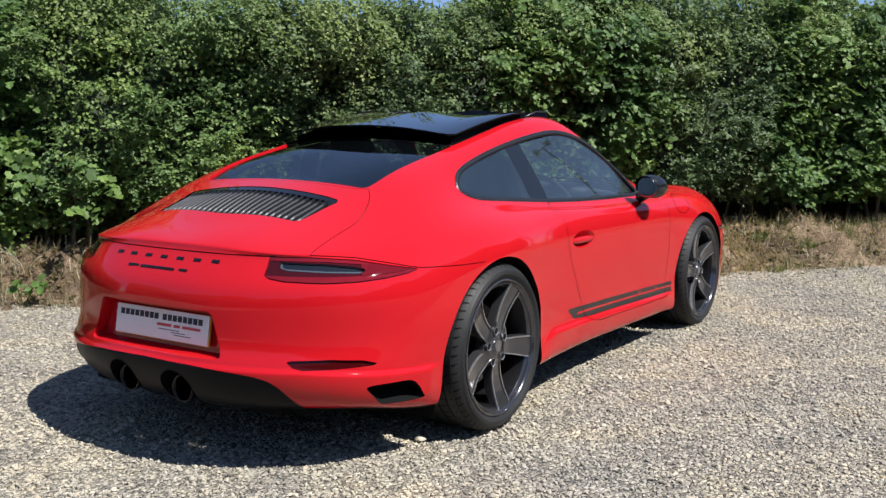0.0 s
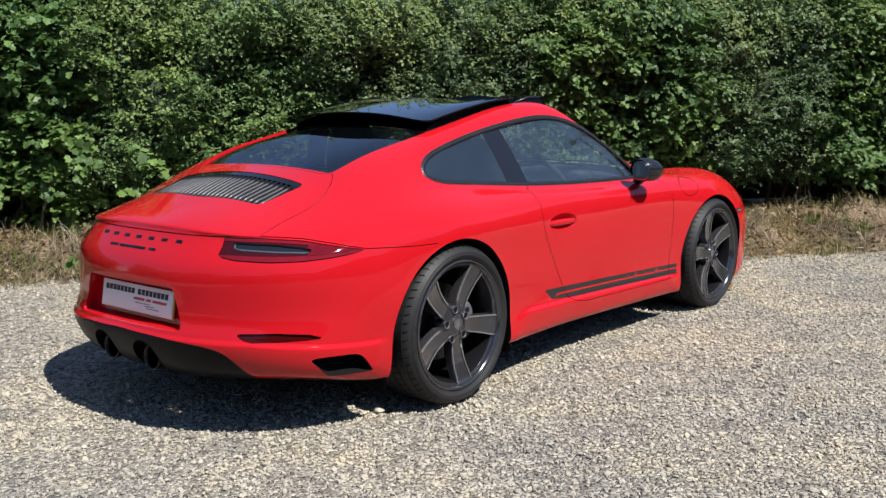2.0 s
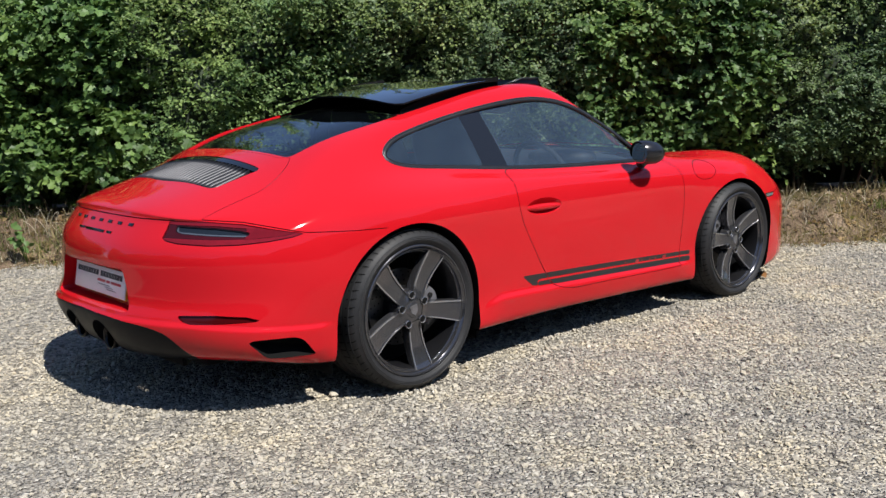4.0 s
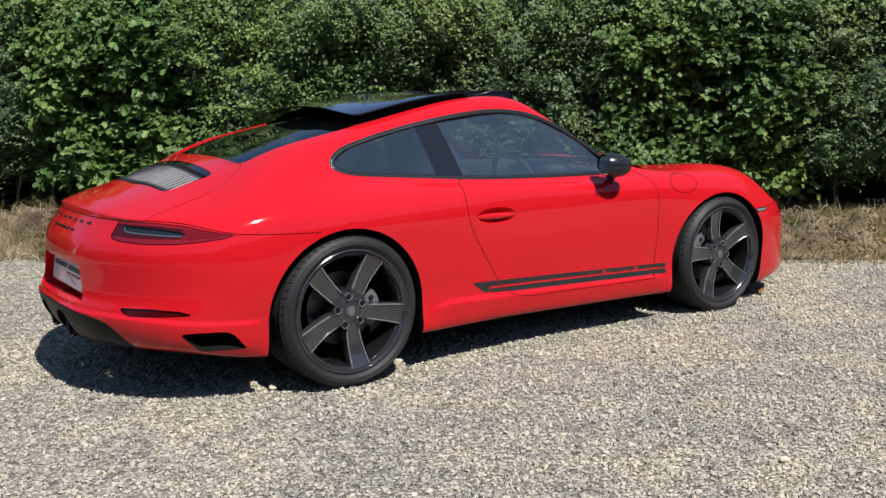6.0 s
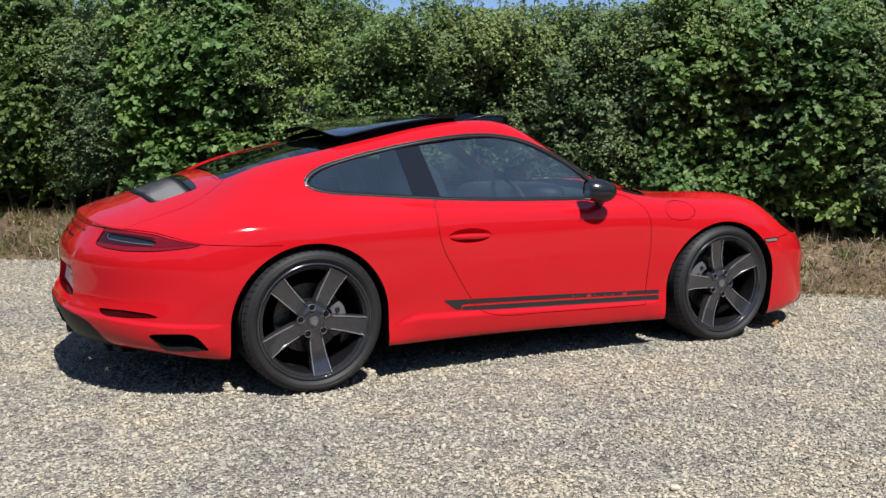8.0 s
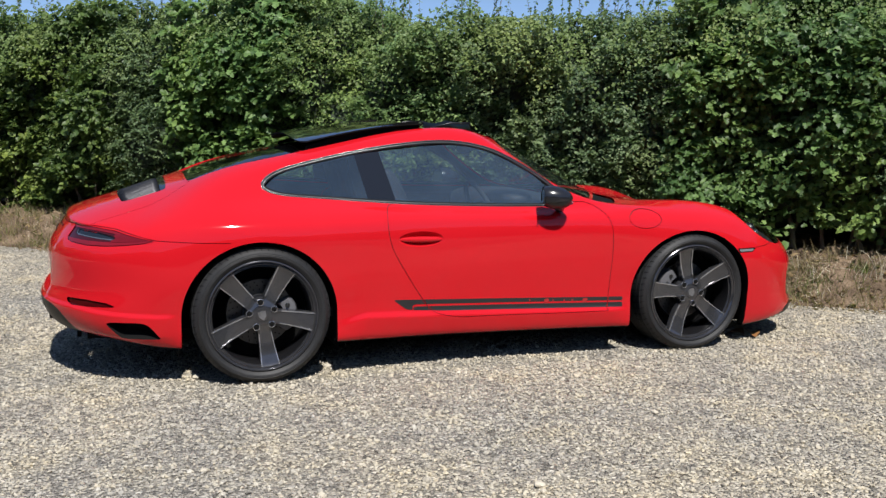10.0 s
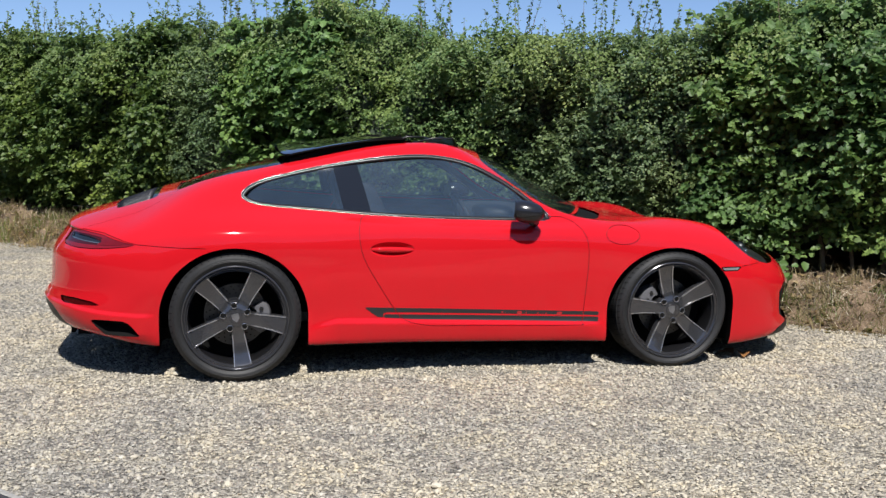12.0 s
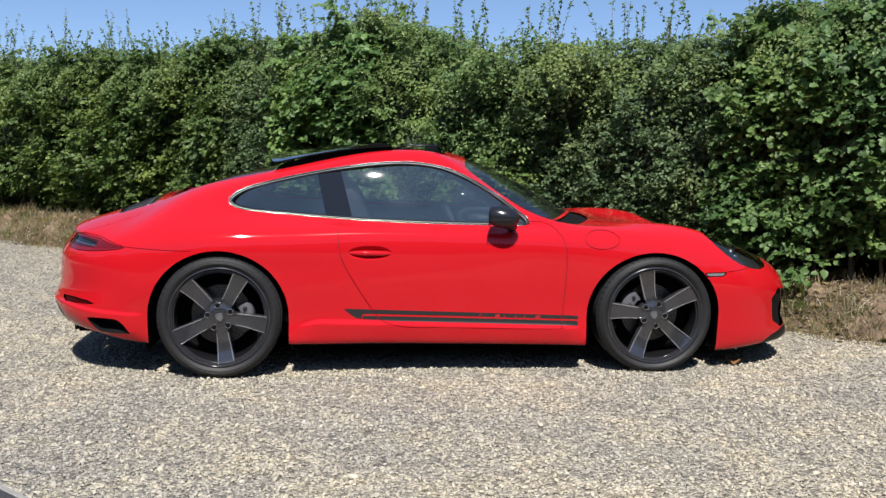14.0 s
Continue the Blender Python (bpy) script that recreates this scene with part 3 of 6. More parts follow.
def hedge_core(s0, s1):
    """A dark sheet inside a stretch of hedge, standing for the shade between its leaves."""
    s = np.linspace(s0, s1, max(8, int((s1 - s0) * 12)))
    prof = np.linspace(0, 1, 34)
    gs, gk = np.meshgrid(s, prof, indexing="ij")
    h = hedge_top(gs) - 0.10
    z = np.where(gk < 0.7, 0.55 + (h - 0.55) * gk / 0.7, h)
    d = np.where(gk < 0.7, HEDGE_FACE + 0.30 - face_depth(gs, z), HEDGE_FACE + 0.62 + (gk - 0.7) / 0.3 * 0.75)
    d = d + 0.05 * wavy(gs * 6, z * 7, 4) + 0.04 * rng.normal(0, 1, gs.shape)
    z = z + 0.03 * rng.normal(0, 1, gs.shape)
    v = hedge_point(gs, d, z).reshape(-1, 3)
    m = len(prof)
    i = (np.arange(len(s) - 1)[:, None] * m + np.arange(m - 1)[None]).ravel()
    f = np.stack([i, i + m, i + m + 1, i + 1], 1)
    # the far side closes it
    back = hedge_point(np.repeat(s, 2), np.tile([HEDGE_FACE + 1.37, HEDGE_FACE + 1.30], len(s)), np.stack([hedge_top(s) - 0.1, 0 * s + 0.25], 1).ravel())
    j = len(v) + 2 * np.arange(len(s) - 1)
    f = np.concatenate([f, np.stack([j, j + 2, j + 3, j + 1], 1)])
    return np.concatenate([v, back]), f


def trunks(s0, s1, n, generator):
    vs, fs, off = [], [], 0
    for _ in range(n):
        s, d = generator.uniform(s0, s1), HEDGE_FACE + generator.uniform(0.30, 0.75)
        lean = generator.normal(0, 0.12, 3)
        k = np.linspace(0, 1, 6)
        pts = hedge_point(s + lean[0] * k + 0.03 * np.sin(k * 7 + lean[1] * 30), d + lean[1] * k, 0.15 + 0.75 * k)
        v, f = tube(pts, np.linspace(generator.uniform(0.012, 0.03), 0.008, 6), 6)
        f = [q for q in f if len(q) == 4]
        vs.append(np.array(v))
        fs.append(np.array(f) + off)
        off += len(v)
    return np.concatenate(vs), np.concatenate(fs)


def hedge_stretch(name, label, category, s0, s1, seed, leaf_mat, leaves, low, high, proto, tris, clumps, tight, bottom=0.38, tall=(0.1, 0.35), nshoot=9):
    g = np.random.default_rng(seed)
    ob = new(name)
    mid = hedge_point(np.array((s0 + s1) / 2), np.array(HEDGE_FACE + 0.5), np.array(0.25))
    ob.location = mid
    tagged(ob, label, category, group="plants of the hedge")

    def add(pname, v, f, mat, plabel="", smooth=False):
        o = part(pname, fast_mesh(pname, v - mid, f, mat, smooth), None, ob, plabel)
        tagged(o, kind="stuff")
        return o
    add("inner_shade", *hedge_core(s0, s1), HEDGE_SHADE, "dark twiggy inside of the hedge", True)
    add("stem", *trunks(s0, s1, max(3, int((s1 - s0) * 6)), g), TWIG, "bare brown stems")
    k = int((s1 - s0) * (1900 if high > 0.06 else 2600))
    s, u = g.uniform(s0, s1, k), g.random(k)
    z = 0.50 + (hedge_top(s) - 0.55) * u
    v, f = scatter(SMALL_V * np.array((1.25, 1, 1)), SMALL_T, hedge_point(s, HEDGE_FACE + g.uniform(0.06, 0.27, k) - face_depth(s, z), z), facing(k, g, 1.3), g.uniform(low, high, k) * 1.1)
    add("inner_foliage", v, f, leaf_mat, "shaded leaves inside the hedge")
    add("foliage", *leaf_cloud(s0, s1, leaves, low, high, proto, tris, g, bottom, clumps, tight), leaf_mat)
    ycs = int((s1 - s0) * 3000)
    s, h = g.uniform(s0, s1, ycs), np.abs(g.normal(0, 0.27, ycs))
    lie = np.where(g.random(ycs) < 0.5, np.clip(g.normal(0.25, 0.2, ycs), 0, 1), 0.0)
    z = hedge_top(s) + 0.06 - h
    v, f = scatter(SMALL_V, SMALL_T, hedge_point(s, HEDGE_FACE - face_depth(s, z) + lie - 0.03, z), facing(ycs, g, 1.0), g.uniform(0.022, 0.045, ycs))
    add("young_foliage", v, f, YOUNG, "pale yellow-green young leaves along the top")
    (sv, sf), (lv, lf) = shoots(s0, s1, int((s1 - s0) * nshoot), g, tall=tall)
    add("shoot_stem", sv, sf, TWIG)
    add("shoot_leaf", lv, lf, SHOOT, "pale young leaves on upright shoots")
    return ob


def build_hedge():
    small = (HAWTHORN, 1.0, 0.022, 0.044, SMALL_V, SMALL_T)
    dark = (DARK_THORN, 1.0, 0.022, 0.044, SMALL_V, SMALL_T)
    big = (HAZEL, 1.0, 0.042, 0.088, LOBED_V, LOBED_T)
    lab_s = "dense clipped hawthorn hedge with small yellow-green leaves"
    lab_h = "hornbeam growing in the hedge with olive green leaves"
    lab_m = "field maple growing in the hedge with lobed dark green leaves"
    lab_d = "dense clipped blackthorn hedge with small grey-green leaves"
    lab_b = "hazel growing in the hedge with broad bright green leaves"
    plan = [(-12.0, -8.6, "s"), (-8.6, -6.4, "b"), (-6.4, -4.6, "b"), (-4.6, -3.6, "b"), (-3.6, -2.9, "d"), (-2.9, -1.65, "b"), (-1.65, 0.2, "s"), (0.2, 1.95, "d"),
            (1.95, 3.5, "b"), (3.5, 4.6, "d"), (4.6, 6.2, "b"), (6.2, 9.5, "s")]
    for i, (a, b, kind) in enumerate(plan):
        mat, _, low, high, pv, pt = {"s": small, "d": dark, "b": big}[kind]
        far = 0.55 if a < -6.5 or a > 5.9 else 1.0
        if kind == "b" and b < -3.0:
            low, high, mat, pv, pt = 0.036, 0.072, HORNBEAM, LEAF_V, LEAF_T
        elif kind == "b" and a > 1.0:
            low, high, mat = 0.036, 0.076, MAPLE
        per = (6000 if kind == "b" else 13500) * far
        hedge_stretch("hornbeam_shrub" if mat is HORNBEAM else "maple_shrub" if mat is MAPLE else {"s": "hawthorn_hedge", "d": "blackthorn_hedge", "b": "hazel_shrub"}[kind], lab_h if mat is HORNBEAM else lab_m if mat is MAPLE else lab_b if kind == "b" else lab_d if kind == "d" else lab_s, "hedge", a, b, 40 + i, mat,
                      int((b - a) * per), low, high, pv, pt, int((b - a) * (105 if kind == "b" else 190)), 0.085 if kind == "b" else 0.055,
                      bottom=0.54 if a > 3.2 else 0.50 if a > 1.7 else 0.38, tall=(0.15, 0.45) if kind == "b" else (0.15, 0.55), nshoot=17)


def build_sprig():
    """Broad leaves low at the hedge's foot."""
    g = np.random.default_rng(77)
    mid = hedge_point(np.array(-1.5), np.array(HEDGE_FACE), np.array(0.25))
    ob = new("hazel_sprig")
    ob.location = mid
    tagged(ob, "low hazel sprig with broad bright leaves at the hedge's foot", "hedge", group="plants of the hedge")
    v, f = leaf_cloud(-2.0, -1.05, 270, 0.055, 0.10, LOBED_V, LOBED_T, g, 0.36, 34, 0.09, 1.15)
    tagged(part("foliage", fast_mesh("foliage", v - mid - np.array((HN[0], HN[1], 0)) * 0.14, f, HAZEL), None, ob), kind="stuff")
    v, f = trunks(-2.0, -1.05, 9, g)
    tagged(part("stem", fast_mesh("stem", v - mid - np.array((HN[0], HN[1], 0)) * 0.12, f, TWIG), None, ob), kind="stuff")


def blades(n, s_range, n_range, low, high, material, name, label, seed, lean=0.7, clumps=0, thin=1.0):
    """Grass blades on the bank, as one mass."""
    g = np.random.default_rng(seed)
    v0 = np.array([(-0.03, 0, 0), (0.03, 0, 0), (0.022, 0.12, 0.5), (-0.022, 0.12, 0.5), (0.0, 0.42, 1.0)]) * np.array((thin, 1, 1))
    t0 = np.array([(0, 1, 2), (0, 2, 3), (3, 2, 4)])
    if clumps:
        cs, cn = g.uniform(*s_range, clumps), g.uniform(*n_range, clumps)
        k = g.integers(0, clumps, n)
        s, d = cs[k] + g.normal(0, 0.09, n), cn[k] + g.normal(0, 0.05, n)
    else:
        s, d = g.uniform(*s_range, n), g.uniform(*n_range, n)
    p = hedge_point(s, d, bank_height(s, d) - 0.005)
    v, f = scatter(v0, t0, p, turned(n, g, lean), g.uniform(low, high, n))
    tagged(new(name, fast_mesh(name, v, f, material)), label, "grass", kind="stuff")


def build_backdrop():
    """A plain tree line far round the drive and the lane, which closes the place and shows in the paint alone."""
    t, k = np.linspace(radians(126), radians(338), 261), np.linspace(0, 1, 13)
    gt, gk = np.meshgrid(t, k, indexing="ij")
    top = 5.0 + 0.7 * np.sin(gt * 7) + 0.45 * np.sin(gt * 17 + 1) + 0.12 * np.sin(gt * 41)
    out_ = 19.0 + 0.5 * wavy(gt * 9, gk * 5, 3) + 1.2 * gk ** 3
    v = np.stack([out_ * np.cos(gt), out_ * np.sin(gt), gk * top], -1).reshape(-1, 3)
    i = (np.arange(260)[:, None] * 13 + np.arange(12)[None]).ravel()
    tagged(new("backdrop", fast_mesh("backdrop", v, np.stack([i, i + 1, i + 14, i + 13], 1), surface("far_trees", (0.035, 0.055, 0.02), 0.9, grain=0.5, scale=6), True)),
           "plain dark tree line round the drive and lane", "trees", kind="structure")


build_ground()
build_backdrop()
build_asphalt()
build_bank()
build_hedge()
build_sprig()
blades(7500, (-9, 8), (2.56, 3.5), 0.04, 0.15, STRAW, "dry_grass", "withered straw-coloured grass on the bank", 21, 1.3, 420, 0.9)
blades(2400, (-9, 8), (2.6, 3.4), 0.04, 0.13, GRASS, "grass", "small tufts of green grass on the bank", 22, 0.8, 60, 0.6)
blades(1900, (-9, -1.95), (2.62, 3.25), 0.05, 0.17, STRAW, "tall_dry_grass", "tall straw-coloured grass in tufts on the bank", 25, 0.8, 90, 0.6)
blades(1800, (-9, -1.95), (2.62, 3.25), 0.05, 0.15, GRASS, "tall_grass", "tall green grass in tufts on the bank", 26, 0.8, 60, 0.6)
blades(12000, (-9, 8), (2.50, 3.40), 0.05, 0.17, STRAW, "thatch", "flattened dead grass matted over the bank", 27, 1.55, 1100, 0.75)
blades(4200, (-9, 8), (2.55, 3.30), 0.05, 0.15, STRAW_PALE, "bleached_grass", "bleached dead grass blades on the bank", 28, 1.5, 700, 0.55)
blades(170, (-9, 8), (2.85, 3.25), 0.12, 0.32, STRAW, "dry_stalks", "tall dry grass stalks beneath the hedge", 23, 0.5, 60, 0.22)


def build_litter():
    """Dead twigs and crumbs lying on the bank, as one mass."""
    g = np.random.default_rng(31)
    n = 2600
    stick = np.array([(-0.5, -0.02, 0), (-0.5, 0.02, 0.01), (0.5, 0.014, 0.012), (0.5, -0.014, 0), (0.0, 0.0, 0.035)])
    tri = np.array([(0, 4, 1), (1, 4, 2), (2, 4, 3), (3, 4, 0)])
    s, d = g.uniform(-9, 8, n), 2.5 + 0.75 * g.random(n) ** 1.3
    p = hedge_point(s, d, bank_height(s, d) + 0.006)
    v, f = scatter(stick, tri, p, turned(n, g, 0.35), g.uniform(0.03, 0.16, n))
    tagged(new("litter", fast_mesh("litter", v, f, TWIG)), "dead twigs and dry litter on the bank", "twigs", kind="stuff")
    n = 5200
    s, d = g.uniform(-9, 8, n), 2.48 + 0.9 * g.random(n) ** 1.2
    p = hedge_point(s, d, bank_height(s, d) + 0.012)
    v, f = scatter(LEAF_V, LEAF_T, p, turned(n, g, 0.8), g.uniform(0.02, 0.06, n))
    tagged(new("leaf_litter", fast_mesh("leaf_litter", v, f, leaf_material("withered_leaf", (0.08, 0.045, 0.022), (0.18, 0.11, 0.055), (0.36, 0.27, 0.16)))), "withered brown leaves lying on the bank", "leaves", kind="stuff")
    crumb = np.array([(0.5, 0, 0), (-0.5, 0, 0), (0, 0.5, 0), (0, -0.5, 0), (0, 0, 0.4), (0, 0, -0.4)])
    cf = np.array([(0, 2, 4), (2, 1, 4), (1, 3, 4), (3, 0, 4), (2, 0, 5), (1, 2, 5), (3, 1, 5), (0, 3, 5)])
    n = 9000
    s, d = g.uniform(-9, 8, n), 2.45 + 0.8 * g.random(n) ** 1.5
    p = hedge_point(s, d, bank_height(s, d))
    v, f = scatter(crumb, cf, p, turned(n, g, 3), g.uniform(0.008, 0.035, n))
    tagged(new("clods", fast_mesh("clods", v, f, EARTH)), "dry crumbs of earth on the bank", "earth", kind="stuff")


def build_weed(x, y, seed, tall=0.3, label="broad-leaved green weed at the foot of the hedge"):
    """A leafy weed: thin stems with broad leaves."""
    g = np.random.default_rng(seed)
    n_ = x * HN[0] + y * HN[1]
    s_ = x * HS[0] + y * HS[1]
    ob = new("weed")
    ob.location = (x, y, float(bank_height(np.array(s_), np.array(n_))) - 0.01)
    tagged(ob, label, "weed", group="weeds on the bank")
    lp = []
    for k in range(4):
        a = g.uniform(0, 2 * math.pi)
        top = np.array((math.cos(a) * 0.10, math.sin(a) * 0.10, tall * g.uniform(0.6, 1.0)))
        t = np.linspace(0, 1, 5)[:, None]
        pts = t * top + np.array((0, 0, 1.0)) * 0.04 * np.sin(t * 3.1)
        v, f = tube(pts, np.linspace(0.004, 0.002, 5), 5)
        part("stem", mesh_from("stem", v, f, GRASS), None, ob)
        lp += [pts[2] + g.normal(0, 0.02, 3), pts[3] + g.normal(0, 0.025, 3), pts[4], pts[4] + g.normal(0, 0.03, 3)]
    lp = np.array(lp)
    v, f = scatter(LEAF_V, LEAF_T, lp, facing(len(lp), g, 0.7), g.uniform(0.045, 0.08, len(lp)))
    for i in range(len(lp)):
        part("leaf", fast_mesh("leaf", v[i * 7:(i + 1) * 7], LEAF_T, HAZEL, True), None, ob)


def build_dry_tuft(s, n, seed):
    """Arching dead stems of grass, bleached pale."""
    g = np.random.default_rng(seed)
    base = hedge_point(np.array(s), np.array(n), np.array(0.0))
    base[2] = float(bank_height(np.array(s), np.array(n))) - 0.01
    ob = new("dry_tuft")
    ob.location = base
    tagged(ob, "tuft of pale arching dead grass stems at the hedge foot", "grass", group="dry tufts on the bank")
    for _ in range(11):
        along_ = g.uniform(-0.16, 0.16)
        k = np.linspace(0, 1, 8)
        h, bend = g.uniform(0.14, 0.27), g.choice((-1, 1)) * g.uniform(0.02, 0.14)
        pts = np.stack([HS[0] * (along_ + bend * k ** 2) - HN[0] * 0.05 * k, HS[1] * (along_ + bend * k ** 2) - HN[1] * 0.05 * k, h * (k * 1.25 - 0.25 * k ** 4)], -1)
        v, f = tube(pts, np.linspace(0.0024, 0.0014, 8), 5)
        part("stem", mesh_from("stem", v, f, STRAW_PALE), None, ob)


def build_grass_tuft(s, n, wide, seed):
    """A small tuft of fine green blades."""
    g = np.random.default_rng(seed)
    base = hedge_point(np.array(s), np.array(n), np.array(0.0))
    base[2] = float(bank_height(np.array(s), np.array(n))) - 0.01
    ob = new("grass_tuft")
    ob.location = base
    tagged(ob, "small tuft of fresh green grass on the dry bank", "grass", group="grass tufts on the bank")
    v0 = np.array([(-0.022, 0, 0), (0.022, 0, 0), (0.016, 0.12, 0.5), (-0.016, 0.12, 0.5), (0.0, 0.42, 1.0)])
    m = 110
    at = np.stack([g.normal(0, wide * 0.5, m), g.normal(0, wide * 0.4, m), np.zeros(m)], 1)
    v, f = scatter(v0, np.array([(0, 1, 2), (0, 2, 3), (3, 2, 4)]), at, turned(m, g, 0.8), g.uniform(0.05, 0.12, m))
    tagged(part("blades", fast_mesh("blades", v, f, GRASS), None, ob), kind="stuff")


def build_stone(x, y, size, seed, label):
    """A larger stone lying loose on the gravel."""
    g = np.random.default_rng(seed)
    bm = bmesh.new()
    bmesh.ops.create_icosphere(bm, subdivisions=2, radius=0.5)
    for v in bm.verts:
        v.co *= 0.85 + 0.3 * noise.noise(v.co * 2.3 + Vector((seed, 0, 0)))
        v.co = Vector((v.co.x * 1.15, v.co.y * 0.85, v.co.z * 0.62)) * size
    me = bpy.data.meshes.new("stone")
    bm.to_mesh(me)
    bm.free()
    me.materials.append(STONE)
    ob = new("stone", me)
    ob.matrix_basis = pose(x, y, float(ground_height(np.array(x), np.array(y))) + size * 0.22, 0, 0, g.uniform(0, 360))
    tagged(ob, label, "stone", group="larger stones on the drive")


def build_dead_leaf(x, y, turn):
    v = LEAF_V * np.array((0.11, 0.11, 0.16))
    ob = new("dead_leaf", fast_mesh("dead_leaf", v, LEAF_T, surface("brown_leaf", (0.22, 0.10, 0.03), 0.7, grain=0.3, scale=90) if "brown_leaf" not in bpy.data.materials else bpy.data.materials["brown_leaf"], True))
    ob.matrix_basis = pose(x, y, 0.022, 6, -4, turn)
    tagged(ob, "curled dry brown leaf lying on the gravel", "leaf")


build_gravel()
build_litter()
for k, (s, n) in enumerate(((-1.68, 2.97), (-2.3, 3.0), (0.9, 2.98), (3.6, 3.0))):
    build_dry_tuft(s, n, 120 + k)
for k, (x, y, tall) in enumerate(((3.93, 0.68, 0.20), (4.02, 0.60, 0.24), (3.84, 0.73, 0.18), (-0.05, 3.55, 0.3), (0.5, 3.05, 0.22))):
    build_weed(x, y, 60 + k, tall)
for k, (s, n, wide) in enumerate(((4.34, 3.05, 0.11), (3.42, 3.14, 0.09), (2.70, 2.96, 0.08), (4.19, 2.60, 0.06), (4.75, 2.95, 0.08), (5.2, 3.05, 0.09))):
    build_grass_tuft(s, n, wide, 140 + k)
for k, (x, y, size) in enumerate(((-0.31, -0.70, 0.055), (0.37, -0.66, 0.05), (0.73, -2.57, 0.045), (1.59, -1.91, 0.04), (0.72, -2.62, 0.03), (2.58, -2.6, 0.035), (-0.40, -2.06, 0.035))):
    build_stone(x, y, size, 80 + k, "pale buff stone larger than the gravel round it")
build_dead_leaf(2.93, -0.70, 30)
build_dead_leaf(3.0, -0.66, 160)


# ---- the car ----
# Its own axes: x forward from the rear axle, y to its left, z up from the ground.
car = new("sports_car")
tagged(car, "bright red two-door sports coupe parked on gravel", "car")

# Design sections of one half of the body, from the tail round to the nose. Each runs from the floor up to the
# centre line: (x, half width, height) of under-edge, sill, lower side, middle, upper side, shoulder, belt, rail, roof, centre.
SECTIONS = []


def section(*points):
    SECTIONS.append(points)


section((-0.80, 0, 0.20), (-0.965, 0, 0.23), (-1.045, 0, 0.372), (-1.020, 0, 0.455), (-1.010, 0, 0.60), (-0.975, 0, 0.69), (-0.925, 0, 0.758), (-0.910, 0, 0.790), (-0.870, 0, 0.806), (-0.83, 0, 0.818))
section((-0.80, 0.28, 0.20), (-0.945, 0.30, 0.23), (-1.022, 0.31, 0.372), (-0.998, 0.31, 0.455), (-0.986, 0.31, 0.60), (-0.952, 0.31, 0.69), (-0.903, 0.31, 0.758), (-0.888, 0.31, 0.789), (-0.785, 0.22, 0.836), (-0.70, 0, 0.858))
section((-0.70, 0.52, 0.21), (-0.825, 0.585, 0.240), (-0.890, 0.602, 0.365), (-0.872, 0.597, 0.455), (-0.862, 0.600, 0.60), (-0.835, 0.590, 0.69), (-0.790, 0.570, 0.754), (-0.770, 0.555, 0.780), (-0.625, 0.36, 0.868), (-0.51, 0, 0.936))
section((-0.56, 0.70, 0.20), (-0.645, 0.755, 0.225), (-0.690, 0.783, 0.345), (-0.680, 0.778, 0.465), (-0.675, 0.778, 0.60), (-0.650, 0.760, 0.704), (-0.598, 0.704, 0.770), (-0.532, 0.596, 0.834), (-0.400, 0.37, 0.942), (-0.28, 0, 0.999))
section((-0.40, 0.76, 0.19), (-0.40, 0.830, 0.188), (-0.410, 0.855, 0.33), (-0.410, 0.868, 0.47), (-0.400, 0.868, 0.60), (-0.385, 0.842, 0.750), (-0.340, 0.763, 0.842), (-0.270, 0.600, 0.946), (-0.150, 0.37, 1.040), (-0.06, 0, 1.070))
section((0, 0.78, 0.19), (0, 0.865, 0.19), (0, 0.890, 0.33), (0, 0.900, 0.48), (0, 0.898, 0.62), (0, 0.868, 0.788), (0.010, 0.724, 0.892), (0.050, 0.588, 1.026), (0.140, 0.35, 1.115), (0.20, 0, 1.140))
section((0.42, 0.77, 0.17), (0.42, 0.858, 0.178), (0.42, 0.861, 0.30), (0.42, 0.866, 0.46), (0.42, 0.868, 0.62), (0.42, 0.836, 0.797), (0.420, 0.690, 0.895), (0.450, 0.580, 1.105), (0.520, 0.33, 1.185), (0.56, 0, 1.205))
section((0.80, 0.77, 0.17), (0.80, 0.838, 0.175), (0.80, 0.843, 0.30), (0.80, 0.849, 0.46), (0.80, 0.852, 0.62), (0.80, 0.826, 0.797), (0.800, 0.721, 0.870), (0.800, 0.583, 1.165), (0.820, 0.33, 1.222), (0.84, 0, 1.238))
section((1.25, 0.77, 0.17), (1.25, 0.834, 0.17), (1.25, 0.839, 0.30), (1.25, 0.846, 0.46), (1.25, 0.850, 0.62), (1.25, 0.828, 0.786), (1.250, 0.737, 0.852), (1.160, 0.572, 1.178), (1.170, 0.33, 1.226), (1.18, 0, 1.242))
section((1.75, 0.77, 0.16), (1.75, 0.838, 0.162), (1.75, 0.844, 0.30), (1.75, 0.851, 0.46), (1.75, 0.856, 0.62), (1.75, 0.836, 0.774), (1.750, 0.745, 0.838), (1.490, 0.632, 1.040), (1.470, 0.34, 1.158), (1.50, 0, 1.172))
section((2.06, 0.76, 0.155), (2.06, 0.843, 0.156), (2.06, 0.852, 0.30), (2.06, 0.860, 0.46), (2.06, 0.866, 0.62), (2.06, 0.842, 0.768), (2.040, 0.750, 0.825), (1.910, 0.640, 0.850), (1.930, 0.36, 0.918), (1.96, 0, 0.938))
